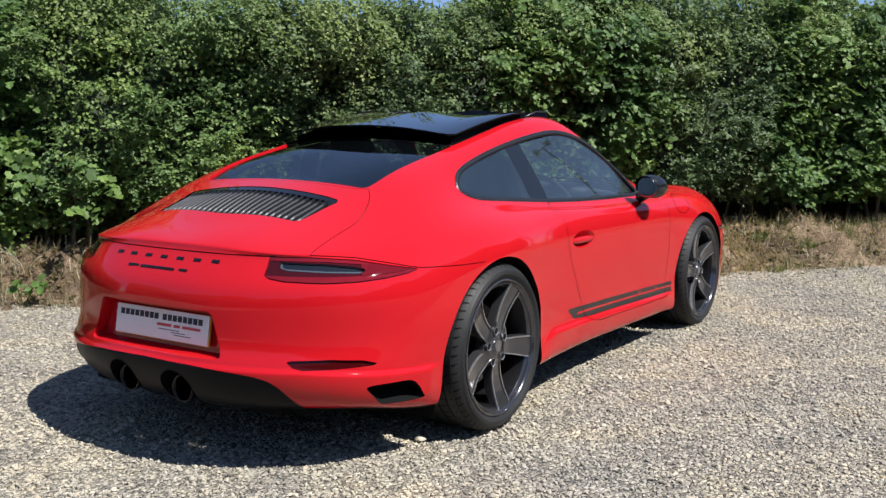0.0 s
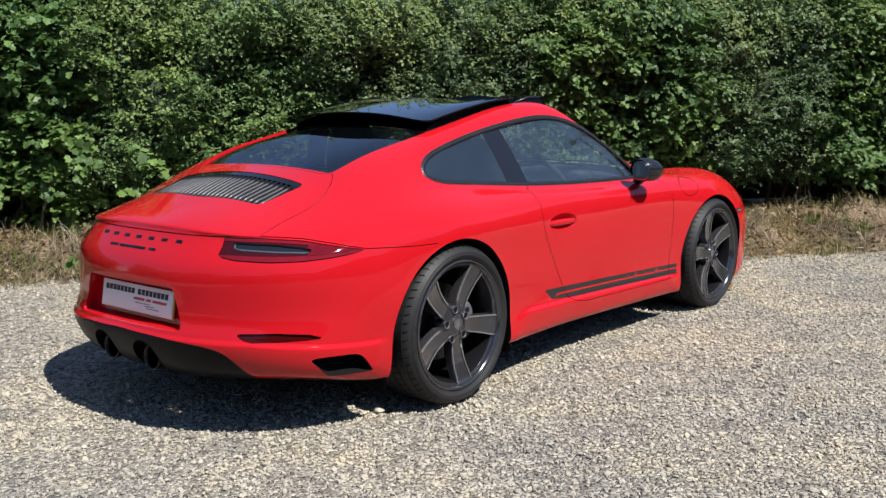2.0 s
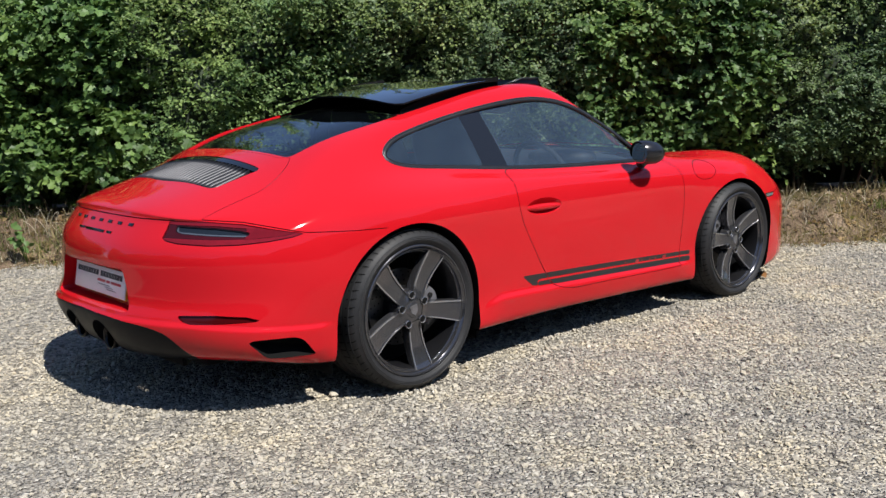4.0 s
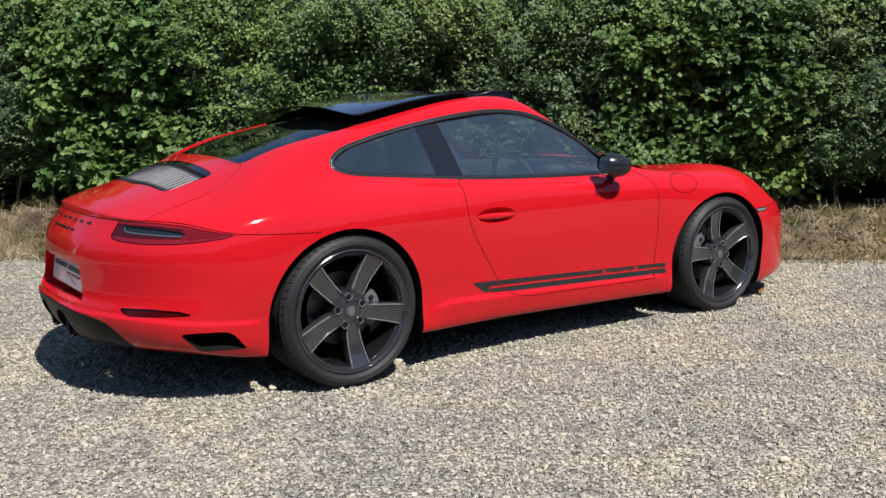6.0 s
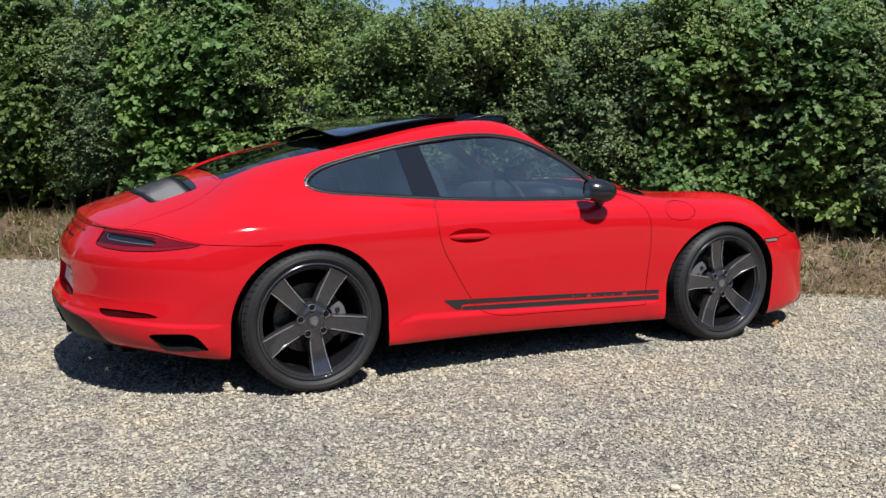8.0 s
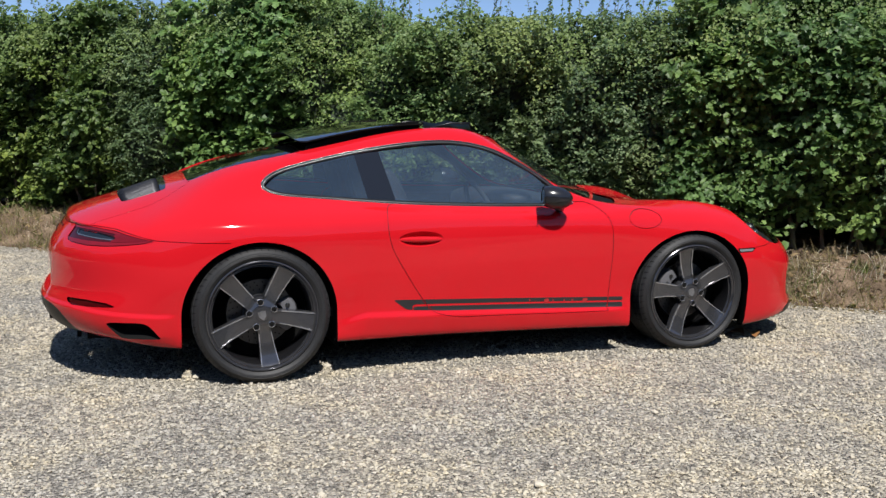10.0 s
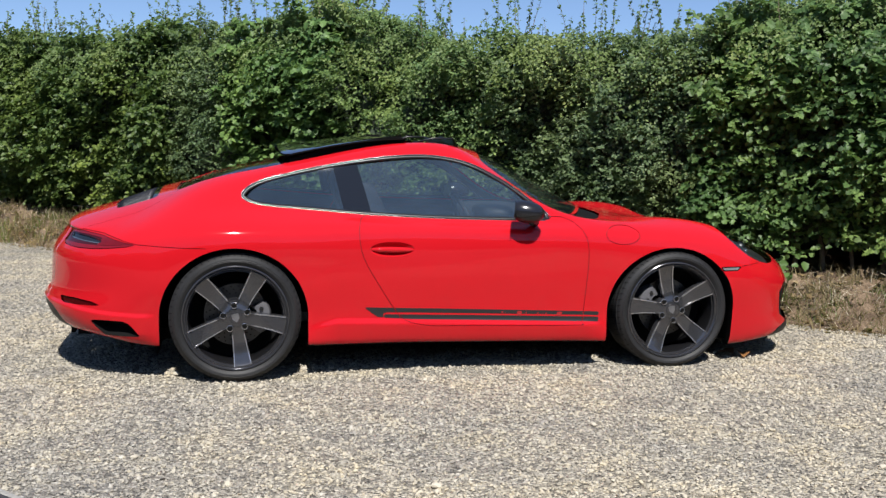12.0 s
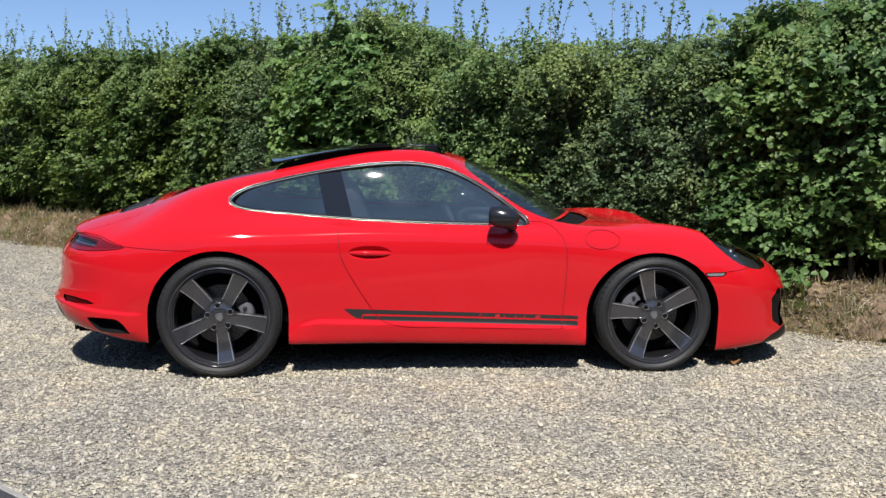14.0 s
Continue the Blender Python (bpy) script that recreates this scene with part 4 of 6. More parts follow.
section((2.45, 0.76, 0.15), (2.45, 0.860, 0.15), (2.45, 0.880, 0.33), (2.45, 0.890, 0.48), (2.45, 0.888, 0.61), (2.45, 0.852, 0.752), (2.420, 0.752, 0.815), (2.330, 0.625, 0.838), (2.250, 0.36, 0.828), (2.22, 0, 0.838))
section((2.79, 0.74, 0.12), (2.81, 0.828, 0.118), (2.825, 0.860, 0.30), (2.815, 0.874, 0.46), (2.800, 0.866, 0.58), (2.765, 0.822, 0.710), (2.720, 0.740, 0.787), (2.660, 0.615, 0.812), (2.580, 0.36, 0.784), (2.54, 0, 0.790))
section((3.02, 0.66, 0.125), (3.11, 0.745, 0.135), (3.130, 0.760, 0.28), (3.120, 0.770, 0.44), (3.078, 0.770, 0.548), (3.042, 0.742, 0.628), (2.992, 0.675, 0.694), (2.938, 0.575, 0.720), (2.880, 0.36, 0.706), (2.86, 0, 0.714))
section((3.22, 0.45, 0.115), (3.375, 0.49, 0.135), (3.362, 0.49, 0.26), (3.366, 0.495, 0.39), (3.345, 0.490, 0.485), (3.303, 0.480, 0.548), (3.256, 0.46, 0.592), (3.210, 0.42, 0.616), (3.180, 0.30, 0.626), (3.155, 0, 0.634))
section((3.26, 0, 0.115), (3.44, 0, 0.135), (3.425, 0, 0.26), (3.430, 0, 0.40), (3.415, 0, 0.480), (3.386, 0, 0.528), (3.350, 0, 0.562), (3.320, 0, 0.582), (3.290, 0, 0.597), (3.262, 0, 0.608))


def natural_spline(t, p, q):
    """Values at q of the natural cubic spline through p at t; p may hold many columns."""
    n = len(t)
    h = np.diff(t)
    a = np.zeros((n, n))
    b = np.zeros((n, p.shape[1]))
    a[0, 0] = a[-1, -1] = 1
    for i in range(1, n - 1):
        a[i, i - 1], a[i, i], a[i, i + 1] = h[i - 1], 2 * (h[i - 1] + h[i]), h[i]
        b[i] = 6 * ((p[i + 1] - p[i]) / h[i] - (p[i] - p[i - 1]) / h[i - 1])
    m = np.linalg.solve(a, b)
    i = np.clip(np.searchsorted(t, q, side="right") - 1, 0, n - 2)
    d, e, hh = (q - t[i])[:, None], (t[i + 1] - q)[:, None], h[i][:, None]
    return (m[i] * e ** 3 + m[i + 1] * d ** 3) / (6 * hh) + (p[i] / hh - m[i] * hh / 6) * e + (p[i + 1] / hh - m[i + 1] * hh / 6) * d


def body_grid(per_u=30, per_v=21):
    """The half body's surface: points, normals and station/guide numbers on a fine grid."""
    c = np.array(SECTIONS, float)                      # stations x guides x 3
    flip = np.array((1, -1, 1.0))
    full = np.concatenate([c[2:0:-1] * flip, c, c[-2:-4:-1] * flip])          # smooth across both ends
    full = np.concatenate([full, full[:, -2:-4:-1] * flip], 1)                # and across the centre line
    ku, kv = full.shape[:2]
    tu = np.concatenate([[0], np.cumsum(np.mean(np.linalg.norm(np.diff(full[:, 1:10], axis=0), axis=2), axis=1) ** 0.7)])
    tv = np.concatenate([[0], np.cumsum(np.mean(np.linalg.norm(np.diff(full[2:-2], axis=1), axis=2), axis=0) ** 0.7)])
    su = np.linspace(0, len(c) - 1, (len(c) - 1) * per_u + 1)
    sv = np.linspace(0, c.shape[1] - 1, (c.shape[1] - 1) * per_v + 1)
    qu, qv = np.interp(su + 2, np.arange(ku), tu), np.interp(sv, np.arange(kv), tv)
    r = natural_spline(tu, full.reshape(ku, -1), qu).reshape(len(qu), kv, 3)
    g = natural_spline(tv, r.transpose(1, 0, 2).reshape(kv, -1), qv).reshape(len(qv), len(qu), 3).transpose(1, 0, 2)
    g[:, -1, 1] = 0
    g[0, :, 1] = g[-1, :, 1] = 0
    # the sill's crease: below it the side tucks in
    crease = np.interp(g[..., 0], (0.39, 0.53, 2.03), (0.254, 0.286, 0.244))
    ends = np.clip((g[..., 0] - 0.40) / 0.14, 0, 1) * np.clip((2.05 - g[..., 0]) / 0.12, 0, 1)
    on_side = ends * (g[..., 1] > 0.6)
    ledge = np.clip((crease + 0.034 - g[..., 2]) / 0.034, 0, 1)
    g[..., 1] += on_side * (0.013 * ledge ** 2 * (3 - 2 * ledge) - 0.022 * np.clip((crease - g[..., 2]) / 0.10, 0, 1))
    # the rear bumper's lower part stands out as a ledge above the vents
    around = (g[..., 0] + g[..., 1]) * 0.7071
    line_z = np.interp(around, (-0.75, -0.2, 0.05, 0.25), (0.392, 0.380, 0.360, 0.345))
    ledge = np.clip((line_z + 0.014 - g[..., 2]) / 0.022, 0, 1)
    ledge = 0.011 * ledge ** 2 * (3 - 2 * ledge) * np.clip((-0.40 - g[..., 0]) / 0.06, 0, 1) * np.clip((g[..., 2] - 0.20) / 0.05, 0, 1)
    reach = np.hypot(g[..., 0] + 0.25, g[..., 1]) + 1e-9
    g[..., 0] += ledge * (g[..., 0] + 0.25) / reach
    g[..., 1] += ledge * g[..., 1] / reach
    wrap = np.concatenate([g[1:2] * flip, g, g[-2:-1] * flip])
    du = wrap[2:] - wrap[:-2]
    wide = np.concatenate([g[:, :1] * 2 - g[:, 1:2], g, g[:, -2:-1] * flip], 1)
    dv = wide[:, 2:] - wide[:, :-2]
    nrm = np.cross(dv, du)
    nrm /= np.linalg.norm(nrm, axis=2)[..., None] + 1e-12
    # where the tail's sections run together the normals are evened out
    patch = nrm[:13, -15:]
    for _ in range(70):
        wide = np.concatenate([patch, patch[:, -2:-1] * flip], 1)
        wide = np.concatenate([wide[1:2] * flip, wide])
        patch[:12, 1:] = (wide[0:12, 1:-1] + wide[2:14, 1:-1] + wide[1:13, 0:-2] + wide[1:13, 2:]) / 4
    nrm[:13, -15:] = patch / (np.linalg.norm(patch, axis=2)[..., None] + 1e-12)
    # the deck behind the grille is gently crowned
    fade = lambda v, a, b: np.clip((v - a) / (b - a), 0, 1)
    deck = fade(g[..., 0], -0.56, -0.66) * fade(np.abs(g[..., 1]), 0.36, 0.26) * fade(g[..., 2], 0.800, 0.812)
    sign = np.sign(nrm[len(qu) // 2, len(qv) // 2, 1])
    nrm[..., 1] += deck * (sign * 0.34 * g[..., 1] - nrm[..., 1])
    nrm /= np.linalg.norm(nrm, axis=2)[..., None] + 1e-12
    # outwards: away from the middle of the car
    if nrm[len(qu) // 2, len(qv) // 2, 1] < 0:
        nrm = -nrm
    return g, nrm, su, sv


class Sheet:
    """A piece of the body's skin: points (p), normals (n), station/guide numbers (q) and faces."""

    def __init__(self, p, n, q, faces):
        self.p, self.n, self.q, self.faces = p, n, q, faces

    def split(self, f):
        """Cuts along f = 0; f takes points and station numbers. Returns the piece with f < 0 and the rest."""
        v = f(self.p, self.q)
        v = np.where(np.abs(v) < 1e-9, 1e-9, v)
        p, n, q = list(self.p), list(self.n), list(self.q)
        cuts, inside, outside = {}, [], []
        neg = v < 0
        for face in self.faces:
            s = [neg[i] for i in face]
            if all(s):
                inside.append(face)
                continue
            if not any(s):
                outside.append(face)
                continue
            a, b = [], []
            for i, j in zip(face, face[1:] + face[:1]):
                (a if neg[i] else b).append(i)
                if neg[i] != neg[j]:
                    key = (min(i, j), max(i, j))
                    if key not in cuts:
                        k = v[i] / (v[i] - v[j])
                        cuts[key] = len(p)
                        p.append(self.p[i] * (1 - k) + self.p[j] * k)
                        m = self.n[i] * (1 - k) + self.n[j] * k
                        n.append(m / (np.linalg.norm(m) + 1e-12))
                        q.append(self.q[i] * (1 - k) + self.q[j] * k)
                    a.append(cuts[key])
                    b.append(cuts[key])
            if len(a) > 2:
                inside.append(tuple(a))
            if len(b) > 2:
                outside.append(tuple(b))
        p, n, q = np.array(p), np.array(n), np.array(q)
        return Sheet(p, n, q, inside).tidy(), Sheet(p, n, q, outside).tidy()

    def tidy(self):
        used = sorted({i for f in self.faces for i in f})
        back = {o: k for k, o in enumerate(used)}
        u = np.array(used, int)
        return Sheet(self.p[u], self.n[u], self.q[u], [tuple(back[i] for i in f) for f in self.faces])

    def offset(self, d):
        return Sheet(self.p + self.n * d, self.n, self.q, self.faces)

    def mirrored(self):
        k = np.array((1, -1, 1.0))
        return Sheet(self.p * k, self.n * k, self.q, [f[::-1] for f in self.faces])

    def joined(self, other):
        o = len(self.p)
        return Sheet(np.concatenate([self.p, other.p]), np.concatenate([self.n, other.n]), np.concatenate([self.q, other.q]),
                     self.faces + [tuple(i + o for i in f) for f in other.faces])

    def rim(self):
        """The boundary edges, as they run in their faces."""
        seen = {}
        for f in self.faces:
            for i, j in zip(f, f[1:] + f[:1]):
                key = (min(i, j), max(i, j))
                seen[key] = None if key in seen else (i, j)
        return [e for e in seen.values() if e]

    def slab(self, depth):
        """The sheet with thickness: its own face, a back and a rim. Returns points, faces."""
        o = len(self.p)
        v = np.concatenate([self.p, self.p - self.n * depth])
        f = list(self.faces) + [tuple(i + o for i in g[::-1]) for g in self.faces] + [(j, i, i + o, j + o) for i, j in self.rim()]
        return v, f


def skin(name, sheet, material, parent=None, label=""):
    return part(name, mesh_from(name, sheet.p, sheet.faces, material, True, sheet.n), None, parent or car, label)


def outline(points, n=0, closed=True):
    return spline(points, n, closed) if n else np.array(points, float)


def signed(poly, a, b):
    """Distance from points (a, b) to a closed outline; below nought inside."""
    best, odd = np.full(len(a), 1e9), np.zeros(len(a), bool)
    for (x0, y0), (x1, y1) in zip(poly, np.roll(poly, -1, 0)):
        dx, dy = x1 - x0, y1 - y0
        t = np.clip(((a - x0) * dx + (b - y0) * dy) / (dx * dx + dy * dy + 1e-12), 0, 1)
        best = np.minimum(best, (a - x0 - t * dx) ** 2 + (b - y0 - t * dy) ** 2)
        if y0 != y1:
            odd ^= ((y0 > b) != (y1 > b)) & (a < (x1 - x0) * (b - y0) / (y1 - y0) + x0)
    d = np.sqrt(best)
    return np.where(odd, -d, d)


def along(line, a, b):
    """Distance from points (a, b) to an open line."""
    best = np.full(len(a), 1e9)
    for (x0, y0), (x1, y1) in zip(line[:-1], line[1:]):
        dx, dy = x1 - x0, y1 - y0
        t = np.clip(((a - x0) * dx + (b - y0) * dy) / (dx * dx + dy * dy + 1e-12), 0, 1)
        best = np.minimum(best, (a - x0 - t * dx) ** 2 + (b - y0 - t * dy) ** 2)
    return np.sqrt(best)


def from_side(poly, test=None, grow=0.0):
    """A cutting function: the outline as seen from the side (x, z), where test holds."""
    def f(p, q):
        d = signed(poly, p[:, 0], p[:, 2]) - grow
        return d if test is None else np.where(test(p), d, np.abs(d) + 0.05)
    return f


def from_top(poly, test=None, grow=0.0):
    def f(p, q):
        d = signed(poly, p[:, 0], p[:, 1]) - grow
        return d if test is None else np.where(test(p), d, np.abs(d) + 0.05)
    return f


def from_back(poly, test=None, grow=0.0):
    def f(p, q):
        d = signed(poly, p[:, 1], p[:, 2]) - grow
        return d if test is None else np.where(test(p), d, np.abs(d) + 0.05)
    return f


def from_corner(poly, test=None, grow=0.0):
    """As seen square to the rear corner: (x + y) / sqrt 2 across, z up."""
    def f(p, q):
        d = signed(poly, (p[:, 0] + p[:, 1]) * 0.7071, p[:, 2]) - grow
        return d if test is None else np.where(test(p), d, np.abs(d) + 0.05)
    return f


grid, grid_n, su, sv = body_grid()
nu, nv = grid.shape[:2]
ids = np.arange(nu * nv).reshape(nu, nv)
quads = np.stack([ids[:-1, :-1], ids[:-1, 1:], ids[1:, 1:], ids[1:, :-1]], -1).reshape(-1, 4)
qq = np.stack(np.meshgrid(su, sv, indexing="ij"), -1).reshape(-1, 2)
# the winding follows the normals
mid = len(quads) // 2
a0, a1, a2 = (grid.reshape(-1, 3)[quads[mid][k]] for k in (0, 1, 2))
if np.dot(np.cross(a1 - a0, a2 - a0), grid_n.reshape(-1, 3)[quads[mid][0]]) < 0:
    quads = quads[:, ::-1]
whole = Sheet(grid.reshape(-1, 3), grid_n.reshape(-1, 3), qq, [tuple(map(int, f)) for f in quads])

REAR_ARCH, FRONT_ARCH = (-0.006, 0.331, 0.382, 0.368), (2.434, 0.330, 0.384, 0.357)


def arch_distance(x, z, arch):
    """Signed distance, nearly, to the edge of a wheel opening."""
    cx, cz, rx, rz = arch
    return (np.hypot((x - cx) / rx, np.maximum(z - cz, 0) / rz) - 1) * rx


WINDOW = outline([(0.048, 0.957), (0.085, 0.991), (0.17, 1.027), (0.39, 1.081), (0.65, 1.130), (0.90, 1.160), (1.10, 1.161), (1.29, 1.122), (1.49, 1.022), (1.62, 0.925), (1.722, 0.846), (1.60, 0.846), (1.16, 0.855), (0.72, 0.874), (0.33, 0.903), (0.15, 0.920), (0.075, 0.938)])
WINDOW = np.concatenate([spline(WINDOW[:11], 60), spline(WINDOW[10:], 40)[1:]])
POST = np.array([(0.640, 1.30), (0.655, 1.145), (0.728, 0.86), (0.74, 0.8), (0.58, 0.8), (0.582, 0.86), (0.523, 1.13), (0.497, 1.3)])
DOOR = np.concatenate([spline([(0.725, 0.868), (0.667, 0.843), (0.646, 0.771), (0.667, 0.646), (0.745, 0.504), (0.839, 0.36), (0.902, 0.296), (1.028, 0.266), (1.20, 0.262)], 40),
                       spline([(1.20, 0.262), (1.86, 0.251), (1.905, 0.27), (1.918, 0.418), (1.93, 0.612), (1.917, 0.74), (1.867, 0.82), (1.802, 0.850)], 30)[1:]])
REAR_WINDOW = np.concatenate([np.array([(-0.310, -0.02)]), spline([(-0.310, 0.10), (-0.314, 0.30), (-0.313, 0.395), (-0.307, 0.430), (-0.289, 0.446), (-0.24, 0.455), (-0.10, 0.466), (0.10, 0.471), (0.27, 0.471)], 40), np.array([(0.27, -0.02)])])
ROOF = np.array([(0.27, -0.02), (0.27, 0.470), (0.60, 0.474), (1.0, 0.470), (1.22, 0.455), (1.27, 0.43), (1.285, 0.36), (1.30, 0.2), (1.305, -0.02)])
WINDSCREEN = np.concatenate([spline([(1.415, -0.10), (1.415, 0.0), (1.41, 0.20), (1.40, 0.36), (1.385, 0.47), (1.40, 0.525), (1.50, 0.575), (1.70, 0.645), (1.825, 0.692), (1.86, 0.675)], 40),
                             spline([(1.86, 0.675), (1.95, 0.52), (2.03, 0.32), (2.06, 0.15), (2.07, 0), (2.07, -0.1)], 20)[1:]])
COWL = np.concatenate([spline([(1.86, 0.70), (1.97, 0.52), (2.05, 0.32), (2.08, 0.15), (2.09, -0.1)], 16), spline([(2.20, -0.1), (2.19, 0.15), (2.15, 0.40), (2.07, 0.60), (1.99, 0.685), (1.90, 0.715)], 20)])
LID = np.concatenate([spline([(-0.304, 0.451), (-0.342, 0.489), (-0.400, 0.521), (-0.464, 0.543), (-0.530, 0.551), (-0.578, 0.549), (-0.688, 0.553), (-0.79, 0.567), (-0.82, 0.573)], 40), np.array([(-1.2, 0.60), (-1.2, -0.1), (-0.326, -0.1), (-0.326, 0.40)])])
GRILLE = np.concatenate([np.array([(-0.655, -0.1), (-0.655, 0.0)]), spline([(-0.655, 0.0), (-0.651, 0.2), (-0.641, 0.33), (-0.632, 0.366), (-0.612, 0.378)], 16), spline([(-0.60, 0.381), (-0.50, 0.392), (-0.440, 0.404), (-0.424, 0.398), (-0.417, 0.36), (-0.411, 0.2), (-0.409, 0.0)], 20), np.array([(-0.409, -0.1)])])
SPOILER_LINE = spline([(-0.636, 0.377), (-0.626, 0.42), (-0.612, 0.465), (-0.594, 0.51), (-0.576, 0.546)], 16)
TAIL_LIGHT = np.array([(-0.290, 0.766), (-0.16, 0.764), (0.0, 0.751), (0.12, 0.731), (0.236, 0.710), (0.19, 0.697), (0.10, 0.686), (0.0, 0.679), (-0.12, 0.677), (-0.25, 0.683), (-0.300, 0.692), (-0.314, 0.703), (-0.300, 0.735)])
REFLECTOR = np.array([(-0.248, 0.413), (-0.238, 0.418), (-0.10, 0.420), (0.02, 0.411), (0.066, 0.397), (0.055, 0.391), (-0.10, 0.386), (-0.195, 0.386), (-0.228, 0.394)])
VENT = spline([(0.026, 0.309), (0.034, 0.317), (0.060, 0.321), (0.15, 0.321), (0.195, 0.316), (0.222, 0.296), (0.250, 0.248), (0.252, 0.240), (0.240, 0.236), (0.17, 0.237), (0.10, 0.239), (0.078, 0.246), (0.050, 0.280)], 52, True)
DIFF = np.concatenate([np.array([(-0.1, 0.05), (-0.1, 0.392)]), spline([(0.0, 0.392), (0.14, 0.389), (0.26, 0.386), (0.43, 0.371), (0.505, 0.353), (0.535, 0.332), (0.552, 0.310), (0.573, 0.267), (0.59, 0.215)], 28), np.array([(0.63, 0.05)])])
RECESS = np.array([(-0.1, 0.412), (0.325, 0.412), (0.340, 0.420), (0.292, 0.562), (0.276, 0.574), (-0.1, 0.574)])
FLAP = np.array([(2.131 + 0.098 * math.cos(t), 0.757 + 0.052 * math.sin(t)) for t in np.linspace(0, 2 * math.pi, 36, endpoint=False)])
BONNET = np.concatenate([spline([(2.20, 0.56), (2.35, 0.585), (2.60, 0.56), (2.85, 0.475), (3.03, 0.36), (3.10, 0.2), (3.115, 0.0), (3.115, -0.2)], 30), np.array([(2.15, -0.2)]), spline([(2.215, -0.1), (2.205, 0.15), (2.175, 0.40), (2.16, 0.52)], 10)])
STRIPE_A = np.array([(0.672, 0.372), (0.97, 0.361), (2.004, 0.325), (2.004, 0.304), (1.45, 0.322), (0.80, 0.342), (0.776, 0.337), (0.782, 0.313), (0.745, 0.318)])
STRIPE_B = np.array([(0.782, 0.331), (1.45, 0.312), (2.003, 0.295), (2.002, 0.268), (0.95, 0.301), (0.782, 0.313)])
MARKER = np.array([(2.722, 0.574), (2.738, 0.549), (2.838, 0.549), (2.868, 0.574)])
SIDE = lambda p: p[:, 1] > 0.45


def panel(sheet, f, half=0.0016):
    """Cuts a panel out along f = 0 and leaves a narrow gap round it: panel, gap, rest."""
    inner_, other = sheet.split(lambda p, q: f(p, q) + half)
    slit, other = other.split(lambda p, q: f(p, q) - half)
    return inner_, slit, other


def slit_below(sheet, f, low, high):
    """Takes the strip low < f < high out of a sheet: strip, rest."""
    under, over = sheet.split(lambda p, q: f(p, q) - low)
    strip, over = over.split(lambda p, q: f(p, q) - high)
    return strip, under.joined(over)


pieces = {}
rest = whole
# wheel openings
for arch in (REAR_ARCH, FRONT_ARCH):
    _, rest = rest.split(lambda p, q, arch=arch: np.where(p[:, 1] > 0.5, arch_distance(p[:, 0], p[:, 2], arch), 1.0))
body_for_decals = rest
pieces["window"], rest = rest.split(from_side(WINDOW, lambda p: (p[:, 1] > 0.4) & (p[:, 2] > 0.8)))
pieces["rear_window"], rest = rest.split(from_top(REAR_WINDOW, lambda p: p[:, 2] > 0.9))
pieces["roof"], rest = rest.split(from_top(ROOF, lambda p: p[:, 2] > 0.9))
pieces["windscreen"], rest = rest.split(from_top(WINDSCREEN, lambda p: p[:, 2] > 0.8))
pieces["cowl"], rest = rest.split(from_top(COWL, lambda p: p[:, 2] > 0.75))
pieces["grille"], rest = rest.split(from_top(GRILLE, lambda p: (p[:, 2] > 0.7) & (p[:, 0] < 0)))
pieces["tail_light"], rest = rest.split(from_corner(TAIL_LIGHT, lambda p: (p[:, 0] < -0.3) & (p[:, 1] > 0.3)))
pieces["reflector"], rest = rest.split(from_corner(REFLECTOR, lambda p: (p[:, 0] < -0.3) & (p[:, 1] > 0.3)))
pieces["vent"], rest = rest.split(from_corner(VENT, lambda p: (p[:, 0] < -0.3) & (p[:, 1] > 0.3)))
pieces["recess"], rest = rest.split(from_back(RECESS, lambda p: p[:, 0] < -0.7))
pieces["diffuser"], rest = rest.split(from_back(DIFF, lambda p: p[:, 0] < -0.5))
pieces["headlight"], rest = rest.split(lambda p, q: np.where((p[:, 0] > 2.6) & (p[:, 1] > 0.35), np.maximum(
    (np.hypot((p[:, 1] - 0.658) / 0.158, (p[:, 0] * 0.62 - p[:, 2] * 0.785 - 1.288) / 0.212) - 1) * 0.14,
    0.690 - 0.74 * (p[:, 0] - 2.807) - p[:, 2]), 1.0))
pieces["marker"], rest = rest.split(from_side(MARKER, SIDE))
pieces["intake"], rest = rest.split(from_back(np.array([(0.42, 0.24), (0.50, 0.43), (0.66, 0.45), (0.72, 0.40), (0.70, 0.26), (0.62, 0.21)]), lambda p: p[:, 0] > 2.95))
pieces["front_lip"], rest = rest.split(lambda p, q: np.where(p[:, 0] > 3.0, p[:, 2] - np.interp(p[:, 0], (3.06, 3.12, 3.20, 3.33, 3.45), (0.05, 0.125, 0.180, 0.210, 0.214)), 1.0))
# shut lines
gaps = []
for name, f in (("door", from_side(DOOR, SIDE)), ("fuel_flap", from_side(FLAP, SIDE)), ("bonnet", from_top(BONNET, lambda p: (p[:, 2] > 0.45) & (p[:, 0] > 2.1))),
                ("engine_lid", from_top(LID, lambda p: (p[:, 2] > 0.768)))):
    pieces[name], g, rest = panel(rest, f, 0.0011 if name == "engine_lid" else 0.0016)
    gaps.append(g)


def lip_line(p):
    """Height above the groove that runs under the tail's lip and along the lamps to the wheel."""
    c = (p[:, 0] + p[:, 1]) * 0.7071
    return p[:, 2] - np.interp(c, (-0.9, -0.16, 0.0, 0.12, 0.24, 0.42, 0.6), (0.772, 0.770, 0.757, 0.737, 0.712, 0.700, 0.695))


